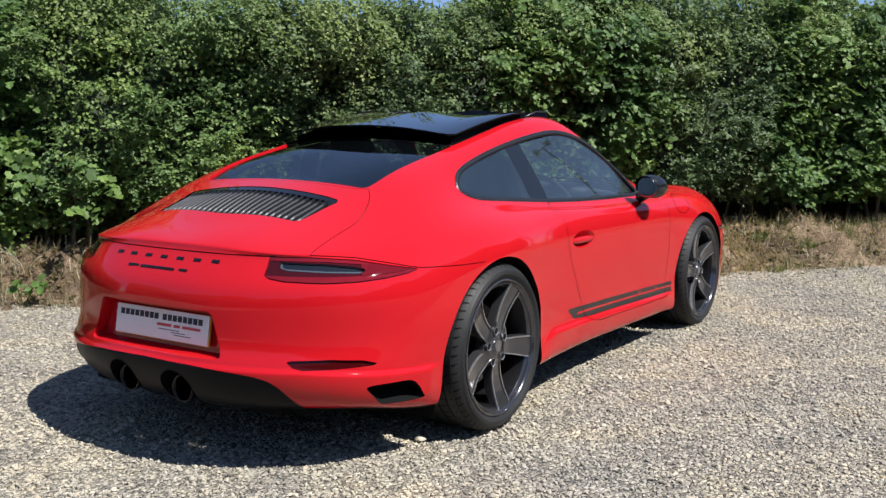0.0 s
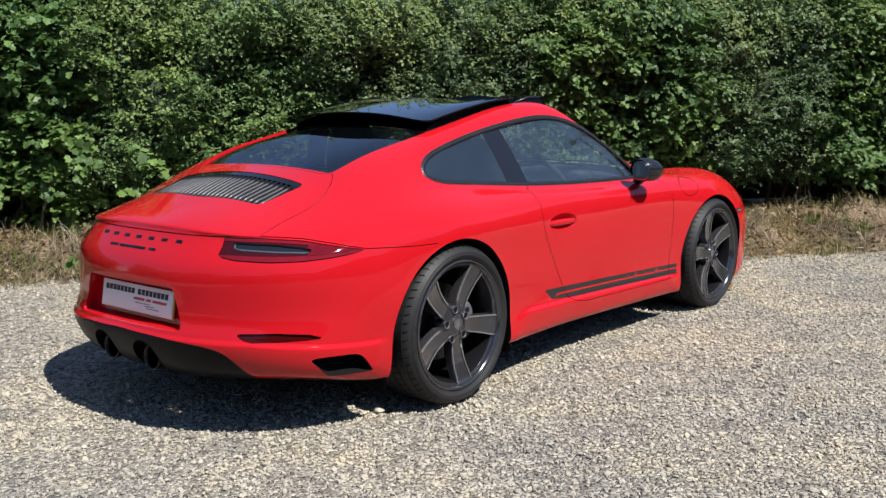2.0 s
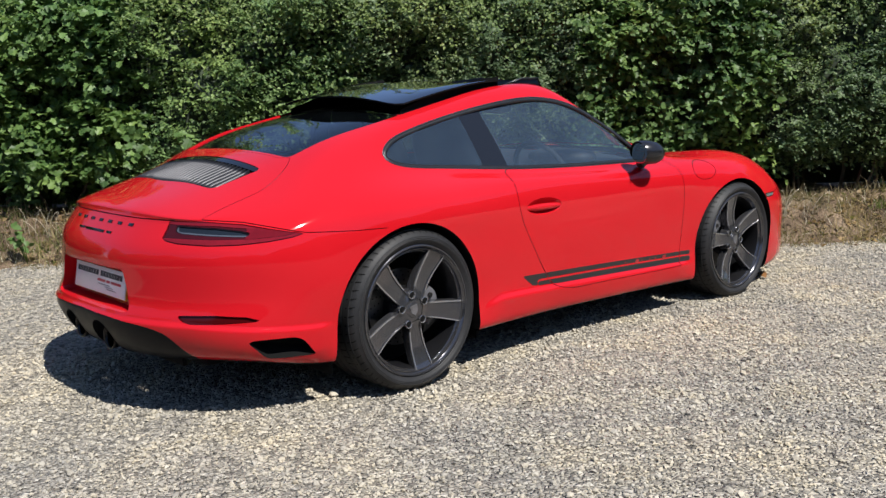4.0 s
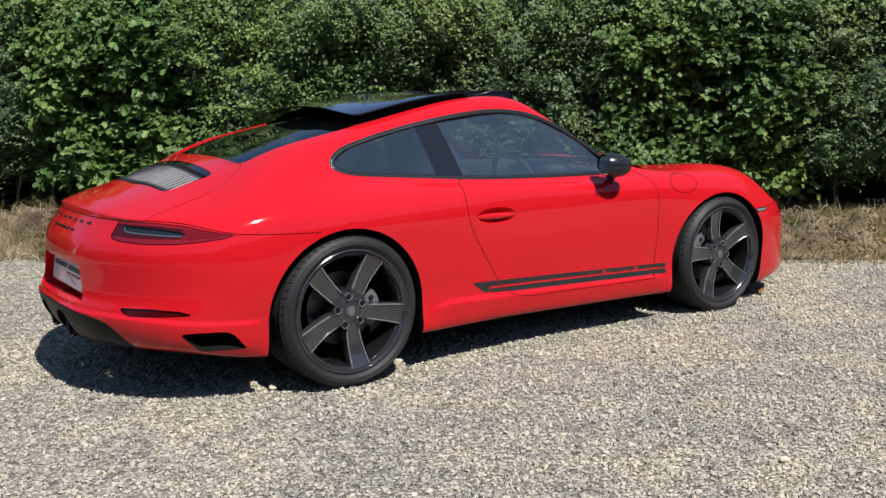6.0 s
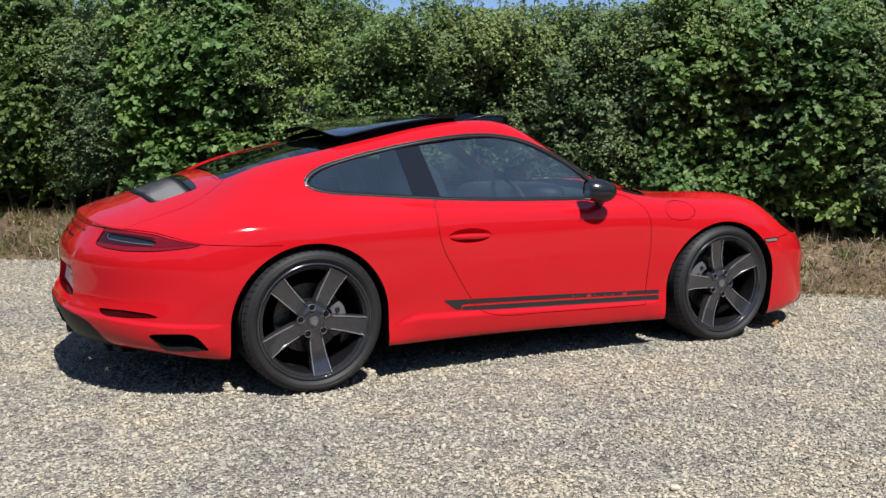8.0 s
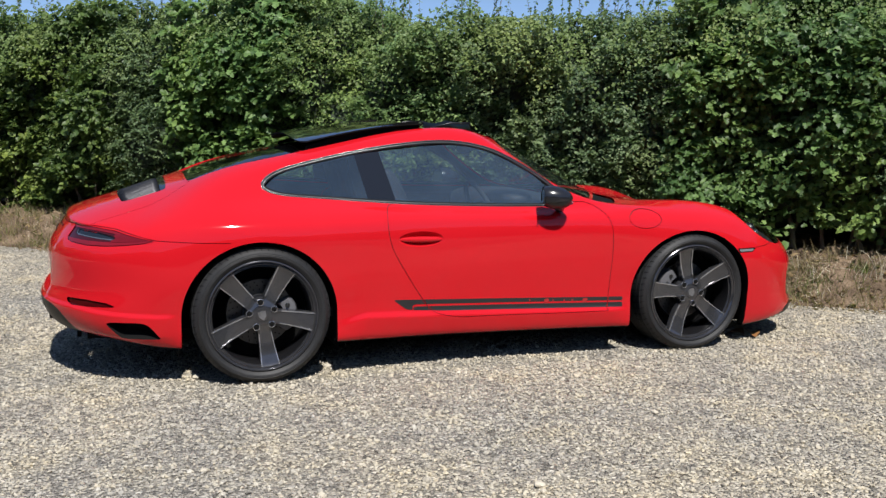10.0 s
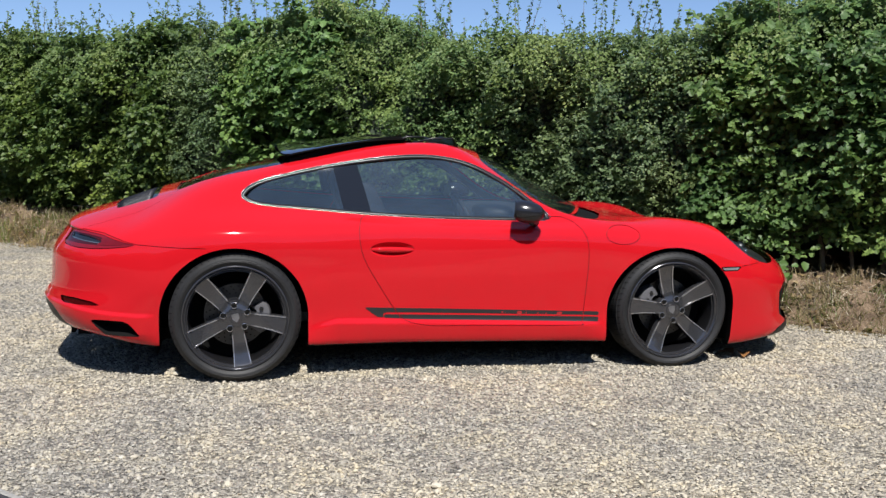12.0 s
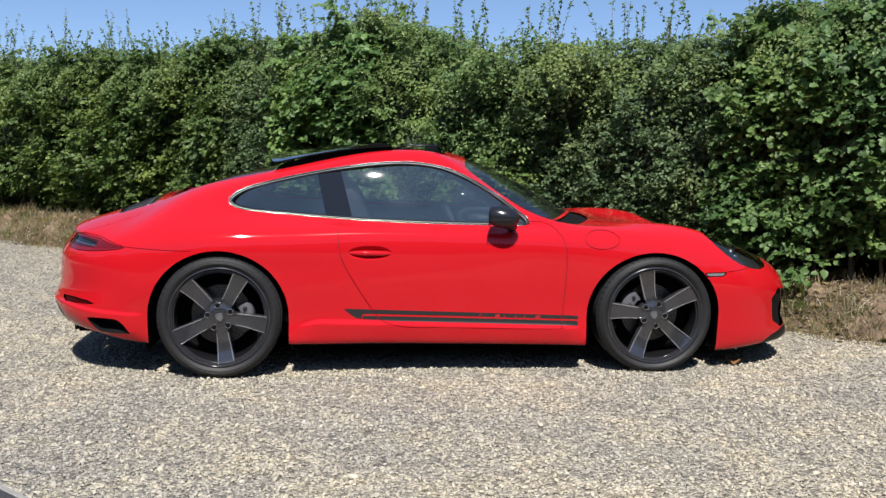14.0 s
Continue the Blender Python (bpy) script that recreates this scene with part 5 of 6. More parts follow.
def slit_within(sheet, mask, f, low, high):
    """A slit only where mask < 0."""
    near, far = sheet.split(mask)
    strip, near = slit_below(near, f, low, high)
    return strip, near.joined(far)


# the front edge of the lifting spoiler runs on from the grille's corner
g, pieces["engine_lid"] = pieces["engine_lid"].split(lambda p, q: np.where(p[:, 2] > 0.77, along(SPOILER_LINE, p[:, 0], p[:, 1]) - 0.0012, 1.0))
gaps.append(g)
corner = lambda p: (p[:, 0] + p[:, 1]) * 0.7071
g, rest = slit_within(rest, lambda p, q: np.maximum(p[:, 0] + 0.4, corner(p) + 0.27), lambda p, q: lip_line(p), -0.007, 0.004)
gaps.append(g)
g, rest = slit_within(rest, lambda p, q: np.maximum(np.maximum(p[:, 0] + 0.15, -0.27 - corner(p)), 0.55 - p[:, 1]), lambda p, q: lip_line(p), -0.0016, 0.0016)
gaps.append(g)
nose = lambda p: p[:, 2] - np.interp(p[:, 0], (2.86, 2.95, 3.1), (0.574, 0.58, 0.61))
g, rest = slit_within(rest, lambda p, q: np.maximum(2.866 - p[:, 0], 0.60 - p[:, 1]), lambda p, q: nose(p), -0.0016, 0.0016)
gaps.append(g)
pieces["front_bumper"], rest = rest.split(lambda p, q: np.where(p[:, 0] > 2.6, np.maximum(0.0, 0.0) + np.where(p[:, 2] < 0.62, 2.74 - p[:, 0], 0.05), 1.0))
pieces["rear_bumper"], rest = rest.split(lambda p, q: np.where(p[:, 0] < -0.1, np.maximum(lip_line(p), p[:, 0] + 0.2), 1.0))


HANDLE = np.array([(0.822 + 0.122 * math.cos(t), 0.684 + 0.040 * math.sin(t)) for t in np.linspace(0, 2 * math.pi, 40, endpoint=False)])
dish, pieces["door"] = pieces["door"].split(from_side(HANDLE, SIDE))
r2 = ((dish.p[:, 0] - 0.822) / 0.122) ** 2 + ((dish.p[:, 2] - 0.684) / 0.040) ** 2
dish = Sheet(dish.p - np.stack([0 * r2, 0.026 * np.clip(1 - r2, 0, 1) ** 0.7, 0 * r2], 1), dish.n, dish.q, dish.faces)


def both(sheet):
    return sheet.mirrored().joined(sheet)


# The skin's downward edge is coloured black for the shade under the body.
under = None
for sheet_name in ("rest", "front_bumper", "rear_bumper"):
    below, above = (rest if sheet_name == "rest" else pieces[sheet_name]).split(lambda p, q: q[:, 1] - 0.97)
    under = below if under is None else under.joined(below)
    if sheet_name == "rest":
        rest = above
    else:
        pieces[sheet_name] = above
skin("underside_edge", under, SHADE_BLACK, label="dark underside edge")
skin("underside_edge", under.mirrored(), SHADE_BLACK)
skin("body_shell", both(rest), PAINT, label="glossy red body shell with wide rear haunches")
for name, label in (("front_bumper", "glossy red front bumper"), ("rear_bumper", "glossy red rear bumper"), ("bonnet", "glossy red bonnet"), ("engine_lid", "glossy red engine lid")):
    skin(name, both(pieces[name]), PAINT, label=label)
doors = {}
for side, name in ((1, "door"), (-1, "door")):
    s = pieces["door"] if side > 0 else pieces["door"].mirrored()
    doors[side] = skin(name, s, PAINT, label="red door with a black mirror and a low black stripe" if side < 0 else "red door")
    s = pieces["fuel_flap"] if side > 0 else pieces["fuel_flap"].mirrored()
    if side < 0:
        skin("fuel_flap", s, PAINT, label="round red fuel flap")
    else:
        skin("wing_patch", s, PAINT)
seams = gaps[0]
for g in gaps[1:]:
    seams = seams.joined(g)
tagged(skin("shut_line", both(seams.offset(-0.004)), GAP, label="dark panel gaps"), kind="stuff")


# edges of the wheel openings and of the body's foot, turned inwards
def turned_edge(sheet, name, material, chosen, inward):
    v, f = [], []
    for i, j in sheet.rim():
        a, b = sheet.p[i], sheet.p[j]
        if chosen(a) and chosen(b):
            k = len(v)
            v += [a, b, b + inward(b), a + inward(a)]
            f.append((k + 1, k, k + 3, k + 2))
    for s in (1, -1):
        pts = [np.array((q[0], s * q[1], q[2])) for q in v]
        part(name, mesh_from(name, pts, f if s > 0 else [g[::-1] for g in f], material), None, car)


rim_sheet = rest.joined(pieces["front_bumper"]).joined(pieces["rear_bumper"])
# The arch lips' shade is put into their black colour.
for arch in (REAR_ARCH, FRONT_ARCH):
    turned_edge(rim_sheet, "arch_lip", SHADE_BLACK, lambda q, arch=arch: abs(arch_distance(q[0], q[2], arch)) < 0.006 and q[1] > 0.5, lambda q: np.array((0, -0.045, 0)))
# dark liners inside the wheel openings
for cx, cz, r, rz in (REAR_ARCH, FRONT_ARCH):
    for s in (1, -1):
        t = np.linspace(0, math.pi, 38)
        arc = [(r + 0.012, 0.13 - cz), *(((r + 0.012) * math.cos(a), (rz + 0.012) * math.sin(a)) for a in t), (-r - 0.012, 0.13 - cz)]
        v = [(cx + a, s * y, cz + b) for y in (0.83, 0.45) for a, b in arc]
        v += [(cx, s * 0.45, cz)]
        n = len(arc)
        f = [(i, i + 1, n + i + 1, n + i) for i in range(n - 1)] + [(n + i, n + i + 1, 2 * n) for i in range(n - 1)]
        part("wheel_arch_liner", mesh_from("wheel_arch_liner", v, f, SHADE_BLACK), None, car, "black wheel arch liner")

# the floor pan under the car
bm = bmesh.new()
box(bm, pose(1.2, 0, 0.20), (3.6, 1.16, 0.06))
part("floor_pan", bm, SHADE_BLACK, car, "dark underside")
bm = bmesh.new()
box(bm, pose(1.22, 0, 0.19), (1.62, 1.60, 0.06))
part("sill_floor", bm, SHADE_BLACK, car)
bm = bmesh.new()
box(bm, pose(2.99, 0, 0.135), (0.34, 1.36, 0.05))
part("front_tray", bm, SHADE_BLACK, car)
bm = bmesh.new()
box(bm, pose(-0.62, 0, 0.24), (0.4, 1.2, 0.06))
part("engine_tray", bm, SHADE_BLACK, car)


# ---- glass ----
def band(sheet_line, normals, width_in, width_out, lift, material, name, parent, label="", sunk=0.004):
    """A raised strip along a closed line on the skin."""
    p, n = np.array(sheet_line), np.array(normals)
    d = np.roll(p, -1, 0) - np.roll(p, 1, 0)
    d /= np.linalg.norm(d, axis=1)[:, None] + 1e-12
    o = np.cross(d, n)
    rows = [p - o * width_in - n * sunk, p - o * width_in + n * lift, p + o * width_out + n * lift, p + o * width_out - n * sunk]
    v = np.concatenate(rows)
    k = len(p)
    f = [(r * k + i, r * k + (i + 1) % k, (r + 1) * k + (i + 1) % k, (r + 1) * k + i) for r in range(3) for i in range(k)]
    return part(name, mesh_from(name, v, f, material), None, parent, label)


def rim_loops(sheet):
    """Closed boundary loops of a piece, as index lists."""
    nxt = {i: j for i, j in sheet.rim()}
    loops = []
    while nxt:
        start, cur = next(iter(nxt.items()))
        loop = [start]
        del nxt[start]
        while cur != start and cur in nxt:
            loop.append(cur)
            cur = nxt.pop(cur)
        loops.append(loop)
    return loops


def thinned(sheet, step=0.02):
    loop = max(rim_loops(sheet), key=len)
    p, n = sheet.p[loop], sheet.n[loop]
    keep, last = [], None
    for i in range(len(p)):
        if last is None or np.linalg.norm(p[i] - last) > step:
            keep.append(i)
            last = p[i]
    return p[keep], n[keep]


def evened(sheet, terms, axis, bulge=0.0, sweep=0.0):
    """Lays a pane on one smooth low-order surface: the coordinate along axis as a polynomial of the other two."""
    p = sheet.p
    a, b = [p[:, k] for k in range(3) if k != axis]

    def basis(a, b):
        return np.stack([a ** i * b ** j for i, j in terms], 1)
    c, *_ = np.linalg.lstsq(basis(a, b), p[:, axis] + bulge * b ** 2 + sweep * a ** 2, rcond=None)
    h = 1e-3
    da = (basis(a + h, b) - basis(a - h, b)) @ c / (2 * h) - 2 * sweep * a
    db = (basis(a, b + h) - basis(a, b - h)) @ c / (2 * h) - 2 * bulge * b
    q = p.copy()
    q[:, axis] = basis(a, b) @ c - bulge * b ** 2 - sweep * a ** 2
    n = np.empty_like(p)
    k0, k1 = [k for k in range(3) if k != axis]
    n[:, axis], n[:, k0], n[:, k1] = 1, -da, -db
    n /= np.linalg.norm(n, axis=1)[:, None]
    n *= np.sign(np.sum(n * sheet.n, 1))[:, None]
    return Sheet(q, n, sheet.q, sheet.faces)


CURVE = [(0, 0), (1, 0), (0, 1), (1, 1)]
SCREEN = [(0, 0), (1, 0), (2, 0), (3, 0), (4, 0), (0, 2), (1, 2), (2, 2), (3, 2), (0, 4), (1, 4), (2, 4)]
pieces["window_opening"] = pieces["window"]
pieces["window"] = evened(pieces["window"], CURVE, 1, 0.30, 0.052)
pieces["rear_window"] = evened(pieces["rear_window"], SCREEN, 2)
pieces["windscreen"] = evened(pieces["windscreen"], SCREEN, 2)
post, pane = pieces["window"].split(from_side(POST))
quarter, drop = pane.split(lambda p, q: p[:, 0] - 0.64)
for s in (1, -1):
    turn = (lambda q: q) if s > 0 else (lambda q: q.mirrored())
    w = skin("quarter_window", turn(quarter.offset(-0.004)), QUARTER_GLASS, label="tinted quarter window")
    lp, ln = thinned(turn(pieces["window_opening"]))
    if s < 0:
        lp, ln = lp[::-1], ln[::-1]
    band(lp, ln, 0.020, -0.0005, 0.0022, BLACK_TRIM, "window_seal", w, "black rubber seal")
    lp, ln = thinned(turn(pieces["window_opening"]), 0.012)
    if s < 0:
        lp, ln = lp[::-1], ln[::-1]
    # Gloss black trim; on the right side its shine is put into the colour.
    band(lp, ln, 0.0228, -0.0196, 0.0030, TRIM_SHINE if s < 0 else GLOSS_BLACK, "window_trim", w, "thin gloss black trim, right side coloured bright for its shine", -0.0018)
    skin("window_post", turn(post.offset(-0.0038)), POST_BLACK, label="gloss black post between the side windows")
    skin("door_glass", turn(drop.offset(-0.004)), GLASS, doors[s], "tinted door glass")
skin("rear_window", both(pieces["rear_window"].offset(-0.011)), REAR_GLASS, label="dark tinted rear window")
turned_edge(rest, "rear_window_rim", PAINT, lambda q: abs(float(signed(REAR_WINDOW, np.array([q[0]]), np.array([q[1]]))[0])) < 0.004 and q[2] > 0.9 and q[0] < 0.26 and q[1] > 0.05, lambda q: np.array((0, 0, -0.016)))
skin("windscreen", both(pieces["windscreen"].offset(-0.003)), SCREEN_GLASS, label="tinted windscreen")
skin("cowl", both(pieces["cowl"].offset(-0.012)), SHADE_BLACK, label="black scuttle below the windscreen")


# ---- wheels ----
def lathe(profile, n=64):
    """Turns a profile of (radius, y) about the y axis. Returns verts, faces."""
    v = [(r * math.cos(a), y, r * math.sin(a)) for r, y in profile for a in np.linspace(0, 2 * math.pi, n, endpoint=False)]
    f = [(k * n + i, k * n + (i + 1) % n, (k + 1) * n + (i + 1) % n, (k + 1) * n + i) for k in range(len(profile) - 1) for i in range(n)]
    return v, f


def wheel(name, x, y, z, tyre_r, width, base_angle, side, label, disc_r, caliper_at):
    """A wheel with its tyre; its outer face looks to -y for side -1. y is the plane of the hub's face."""
    ob = new(name)
    ob.parent = car
    ob.location = (x, y, z)
    tagged(ob, label)
    s = side                                             # +1: outer face to +y

    def put_part(pname, v, f, mat, parent=ob, plabel="", flat=False):
        v = [(a, s * b, c) for a, b, c in v]
        me = mesh_from(pname, v, f if s < 0 else [g[::-1] for g in f], mat, not flat)
        bm = bmesh.new()
        bm.from_mesh(me)
        bmesh.ops.recalc_face_normals(bm, faces=bm.faces)
        bm.to_mesh(me)
        bm.free()
        if not flat:
            me.set_sharp_from_angle(angle=radians(38))
        return part(pname, me, None, parent, plabel)

    rim = 0.274
    w = width
    # tyre: outer face at +0.02, tread, inner wall
    outer = 0.028
    prof = [(rim - 0.002, outer - 0.018), (rim + 0.004, outer - 0.004), (rim + 0.010, outer), (rim + 0.015, outer + 0.002), (rim + 0.017, outer + 0.0045), (rim + 0.025, outer + 0.0065), (rim + 0.027, outer + 0.005), (rim + 0.031, outer + 0.0062), (rim + 0.033, outer + 0.0046), (tyre_r - 0.030, outer + 0.0042), (tyre_r - 0.0285, outer + 0.0052), (tyre_r - 0.027, outer + 0.002), (tyre_r - 0.018, outer - 0.004),
            (tyre_r - 0.009, outer - 0.014), (tyre_r - 0.003, outer - 0.028)]
    tread = []
    nb = 5
    a, b = outer - 0.028, outer - w + 0.028
    for k in range(nb):
        y0, y1 = a + (b - a) * (k + 0.06) / nb, a + (b - a) * (k + 0.94) / nb
        tread += [(tyre_r - 0.008, y0 + 0.001), (tyre_r, y0), (tyre_r, y1), (tyre_r - 0.008, y1 - 0.001)]
    inner = [(tyre_r - 0.012, outer - w + 0.012), (tyre_r - 0.04, outer - w), (rim, outer - w + 0.01)]
    v, f = lathe(prof + tread + inner, 96)
    tyre = put_part("tyre", v, f, RUBBER, plabel="black low-profile tyre")
    # cross grooves of the tread's shoulder
    gv, gf = [], []
    for k in range(60):
        for line_, sh in (([(outer - 0.0065, tyre_r - 0.0165), (outer - 0.0145, tyre_r - 0.0065), (outer - 0.028, tyre_r - 0.0015), (outer - 0.052, tyre_r + 0.0008)], 0.0),
                          ([(outer - 0.078, tyre_r + 0.0008), (outer - 0.115, tyre_r + 0.0008)], 0.05)):
            o = len(gv)
            for m_, (yy, rr) in enumerate(line_):
                t = 2 * math.pi * k / 60 + sh + 0.012 * m_
                for e in (-0.0022, 0.0022):
                    gv.append((rr * math.cos(t) - e * math.sin(t), yy, rr * math.sin(t) + e * math.cos(t)))
            gf += [(o + 2 * m_, o + 2 * m_ + 1, o + 2 * m_ + 3, o + 2 * m_ + 2) for m_ in range(len(line_) - 1)]
    tagged(put_part("tread_groove", gv, gf, SHADE_BLACK, tyre, flat=True), kind="stuff")
    # rim: lip, step and deep barrel
    v, f = lathe([(rim + 0.002, outer - 0.012), (rim + 0.003, outer - 0.001), (rim - 0.001, outer + 0.002), (rim - 0.005, outer + 0.001), (rim - 0.007, outer - 0.005), (rim - 0.013, outer - 0.011), (rim - 0.015, outer - 0.0085), (rim - 0.018, outer - 0.0085), (rim - 0.020, outer - 0.020), (rim - 0.024, outer - 0.026), (rim - 0.026, outer - 0.0245), (rim - 0.028, outer - 0.0245)], 96)
    put_part("rim_lip", v, f, ALLOY_EDGE, plabel="dark grey polished rim edge")
    v, f = lathe([(rim - 0.028, outer - 0.0245), (rim - 0.034, outer - 0.05), (rim - 0.036, outer - 0.13), (rim - 0.02, outer - w + 0.05), (rim - 0.02, outer - w + 0.02)], 72)
    put_part("rim_barrel", v, f, BARREL, plabel="dark inner barrel")
    # hub
    v, f = lathe([(0.034, -0.001), (0.044, -0.002), (0.062, -0.007), (0.078, -0.016), (0.086, -0.05)], 48)
    put_part("hub", v, f, ALLOY)
    v, f = lathe([(0.0001, 0.004), (0.022, 0.0035), (0.031, 0.002), (0.034, -0.002), (0.035, -0.004)], 40)
    cap = put_part("hub_cap", v, f, ALLOY, plabel="dark cap with a plain shield")
    sh = [(-0.017, 0.0, 0.017), (0.0, 0.0, 0.021), (0.017, 0.0, 0.017), (0.016, 0.0, -0.006), (0.0, 0.0, -0.023), (-0.016, 0.0, -0.006)]
    ct, st = math.cos(0.25), math.sin(0.25)
    sh = [(1.1 * (px * ct - pz * st), 0.0045, 1.1 * (px * st + pz * ct)) for px, _, pz in sh]
    o = [(px * 1.0, 0.0062, pz * 1.0) for px, _, pz in sh]
    put_part("shield", sh + o, [(6, 7, 8, 9, 10, 11)] + [(k, (k + 1) % 6, 6 + (k + 1) % 6, 6 + k) for k in range(6)], CREST, cap, "plain grey shield", True)
    # five broad spokes with raised edges
    rs = np.linspace(0.050, rim - 0.015, 16)
    for k in range(5):
        ang = radians(base_angle + 72 * k)
        v, f = [], []
        for r in rs:
            u = (r - rs[0]) / (rs[-1] - rs[0])
            h = 0.030 + 0.0165 * u ** 0.9 - 0.002 * math.sin(u * math.pi)
            yf = -0.002 - 0.010 * math.sin(min(1, u * 1.1) * math.pi) + 0.020 * u * u
            dep = 0.034 + 0.012 * (1 - u)
            e = 0.0052
            rec = 0.0050 if u > 0.12 else 0.0050 * u / 0.12
            if u > 0.97:
                rec = 0.0
            row = [(-h - 0.004, yf - dep), (-h - 0.0015, yf - 0.006), (-h, yf), (-h + e, yf), (-h + e + 0.0015, yf - rec), (0, yf - rec + 0.001), (h - e - 0.0015, yf - rec), (h - e, yf), (h, yf), (h + 0.0015, yf - 0.006), (h + 0.004, yf - dep)]
            for q, yy in row:
                v.append((r * math.cos(ang) - q * math.sin(ang), yy, r * math.sin(ang) + q * math.cos(ang)))
        m = 11
        for i in range(len(rs) - 1):
            for j in range(m - 1):
                f.append((i * m + j, i * m + j + 1, (i + 1) * m + j + 1, (i + 1) * m + j))
            f.append((i * m + m - 1, i * m, (i + 1) * m, (i + 1) * m + m - 1))
        e0 = (len(rs) - 1) * m
        f.append(tuple(range(e0, e0 + m)))
        spoke = put_part("spoke", v, f, ALLOY)
        # Edge faces are coloured brighter for the highlights they catch.
        spoke.data.materials.append(ALLOY_BRIGHT)
        for i in range(len(rs) - 1):
            for j in (1, 2, 7, 8):
                spoke.data.polygons[i * m + j].material_index = 1 if i > 2 else 0
    # wheel bolts in their wells
    for k in range(5):
        ang = radians(base_angle + 36 + 72 * k)
        cx, cz = 0.065 * math.cos(ang), 0.065 * math.sin(ang)
        v, f = lathe([(0.017, 0.004), (0.0155, 0.0045), (0.014, 0.002), (0.0135, -0.012)], 20)
        well = put_part("bolt_well", [(a + cx, b, c + cz) for a, b, c in v], f, ALLOY_BRIGHT)
        v, f = lathe([(0.0001, 0.003), (0.009, 0.003), (0.0125, 0.001), (0.0135, -0.010)], 6)
        put_part("wheel_bolt", [(a + cx, b, c + cz) for a, b, c in v], f, SHADE_BLACK, well, "black wheel bolt")
    # brake
    v, f = lathe([(0.085, -0.095), (disc_r, -0.095), (disc_r, -0.125), (0.085, -0.125)], 64)
    disc = put_part("brake_disc", v, f, STEEL, plabel="bare steel brake disc")
    hv, hf = [], []
    for k in range(24):
        for rr, dt in ((0.115, 0.0), (0.135, 0.08), (0.152, 0.16)):
            t = 2 * math.pi * k / 24 + dt
            o = len(hv)
            for j in range(6):
                hv.append((rr * math.cos(t) + 0.004 * math.cos(j * math.pi / 3), -0.0945, rr * math.sin(t) + 0.004 * math.sin(j * math.pi / 3)))
            hf.append(tuple(range(o, o + 6)))
    tagged(put_part("disc_hole", hv, hf, SHADE_BLACK, disc, flat=True), kind="stuff")
    v, f = lathe([(0.0001, -0.06), (0.085, -0.065), (0.095, -0.12)], 40)
    put_part("disc_bell", v, f, BARREL, disc)
    # the caliper grips the disc's edge
    v, f = [], []
    angs = np.linspace(radians(caliper_at - 32), radians(caliper_at + 32), 12)
    cs = [(0.108, -0.066), (0.112, -0.054), (0.150, -0.048), (disc_r + 0.012, -0.054), (disc_r + 0.020, -0.075), (disc_r + 0.020, -0.125), (0.108, -0.125)]
    for i, t in enumerate(angs):
        pinch = 1.0 - 0.12 * abs(2 * i / 11 - 1) ** 3
        for r, yy in cs:
            v.append((r * pinch * math.cos(t), yy, r * pinch * math.sin(t)))
    m = len(cs)
    f = [(i * m + j, i * m + (j + 1) % m, (i + 1) * m + (j + 1) % m, (i + 1) * m + j) for i in range(11) for j in range(m)]
    f += [tuple(range(m)), tuple(range(11 * m, 12 * m))]
    cal = put_part("brake_caliper", v, f, CALIPER, plabel="dark grey brake caliper")
    for dt in (-20, 0, 20):
        t = radians(caliper_at + dt)
        v, f = lathe([(0.0001, -0.043), (0.011, -0.044), (0.013, -0.052)], 12)
        put_part("caliper_bolt", [(a + 0.138 * math.cos(t), b, c + 0.138 * math.sin(t)) for a, b, c in v], f, STEEL, cal)
    # added dark plate behind for the depth's shade, so that nothing shows through
    v, f = lathe([(0.0001, -0.16), (rim - 0.03, -0.16)], 40)
    put_part("dark_backing", v, f, SHADE_BLACK)
    return ob


REAR_LABEL, FRONT_LABEL = "wide dark grey five-spoke rear wheel", "dark grey five-spoke front wheel"
wheel("rear_wheel", 0.0, -0.862, 0.332, 0.339, 0.285, 62, -1, REAR_LABEL, 0.165, -5)
wheel("front_wheel", 2.441, -0.855, 0.329, 0.335, 0.245, 102, -1, FRONT_LABEL, 0.165, 160)
wheel("rear_wheel", 0.0, 0.862, 0.332, 0.339, 0.285, 30, 1, REAR_LABEL, 0.165, -5)
wheel("front_wheel", 2.441, 0.855, 0.329, 0.335, 0.245, 70, 1, FRONT_LABEL, 0.165, 160)


# ---- the car's fittings ----
def blob(bm, m, size, power=2.6, nu_=28, nv_=16):
    """A rounded block (superellipsoid) of the given size, at the pose m."""
    def sp(v):
        return math.copysign(abs(v) ** (2 / power), v)
    rows = []
    for i in range(1, nv_):
        t = math.pi * (i / nv_ - 0.5)
        rows.append([bm.verts.new(m @ Vector((size[0] / 2 * sp(math.cos(t)) * sp(math.cos(a)), size[1] / 2 * sp(math.cos(t)) * sp(math.sin(a)), size[2] / 2 * sp(math.sin(t)))))
                     for a in [2 * math.pi * k / nu_ for k in range(nu_)]])
    lo, hi = bm.verts.new(m @ Vector((0, 0, -size[2] / 2))), bm.verts.new(m @ Vector((0, 0, size[2] / 2)))
    for a, b in zip(rows[:-1], rows[1:]):
        for k in range(nu_):
            bm.faces.new((a[k], a[(k + 1) % nu_], b[(k + 1) % nu_], b[k]))
    for k in range(nu_):
        bm.faces.new((lo, rows[0][(k + 1) % nu_], rows[0][k]))
        bm.faces.new((hi, rows[-1][k], rows[-1][(k + 1) % nu_]))


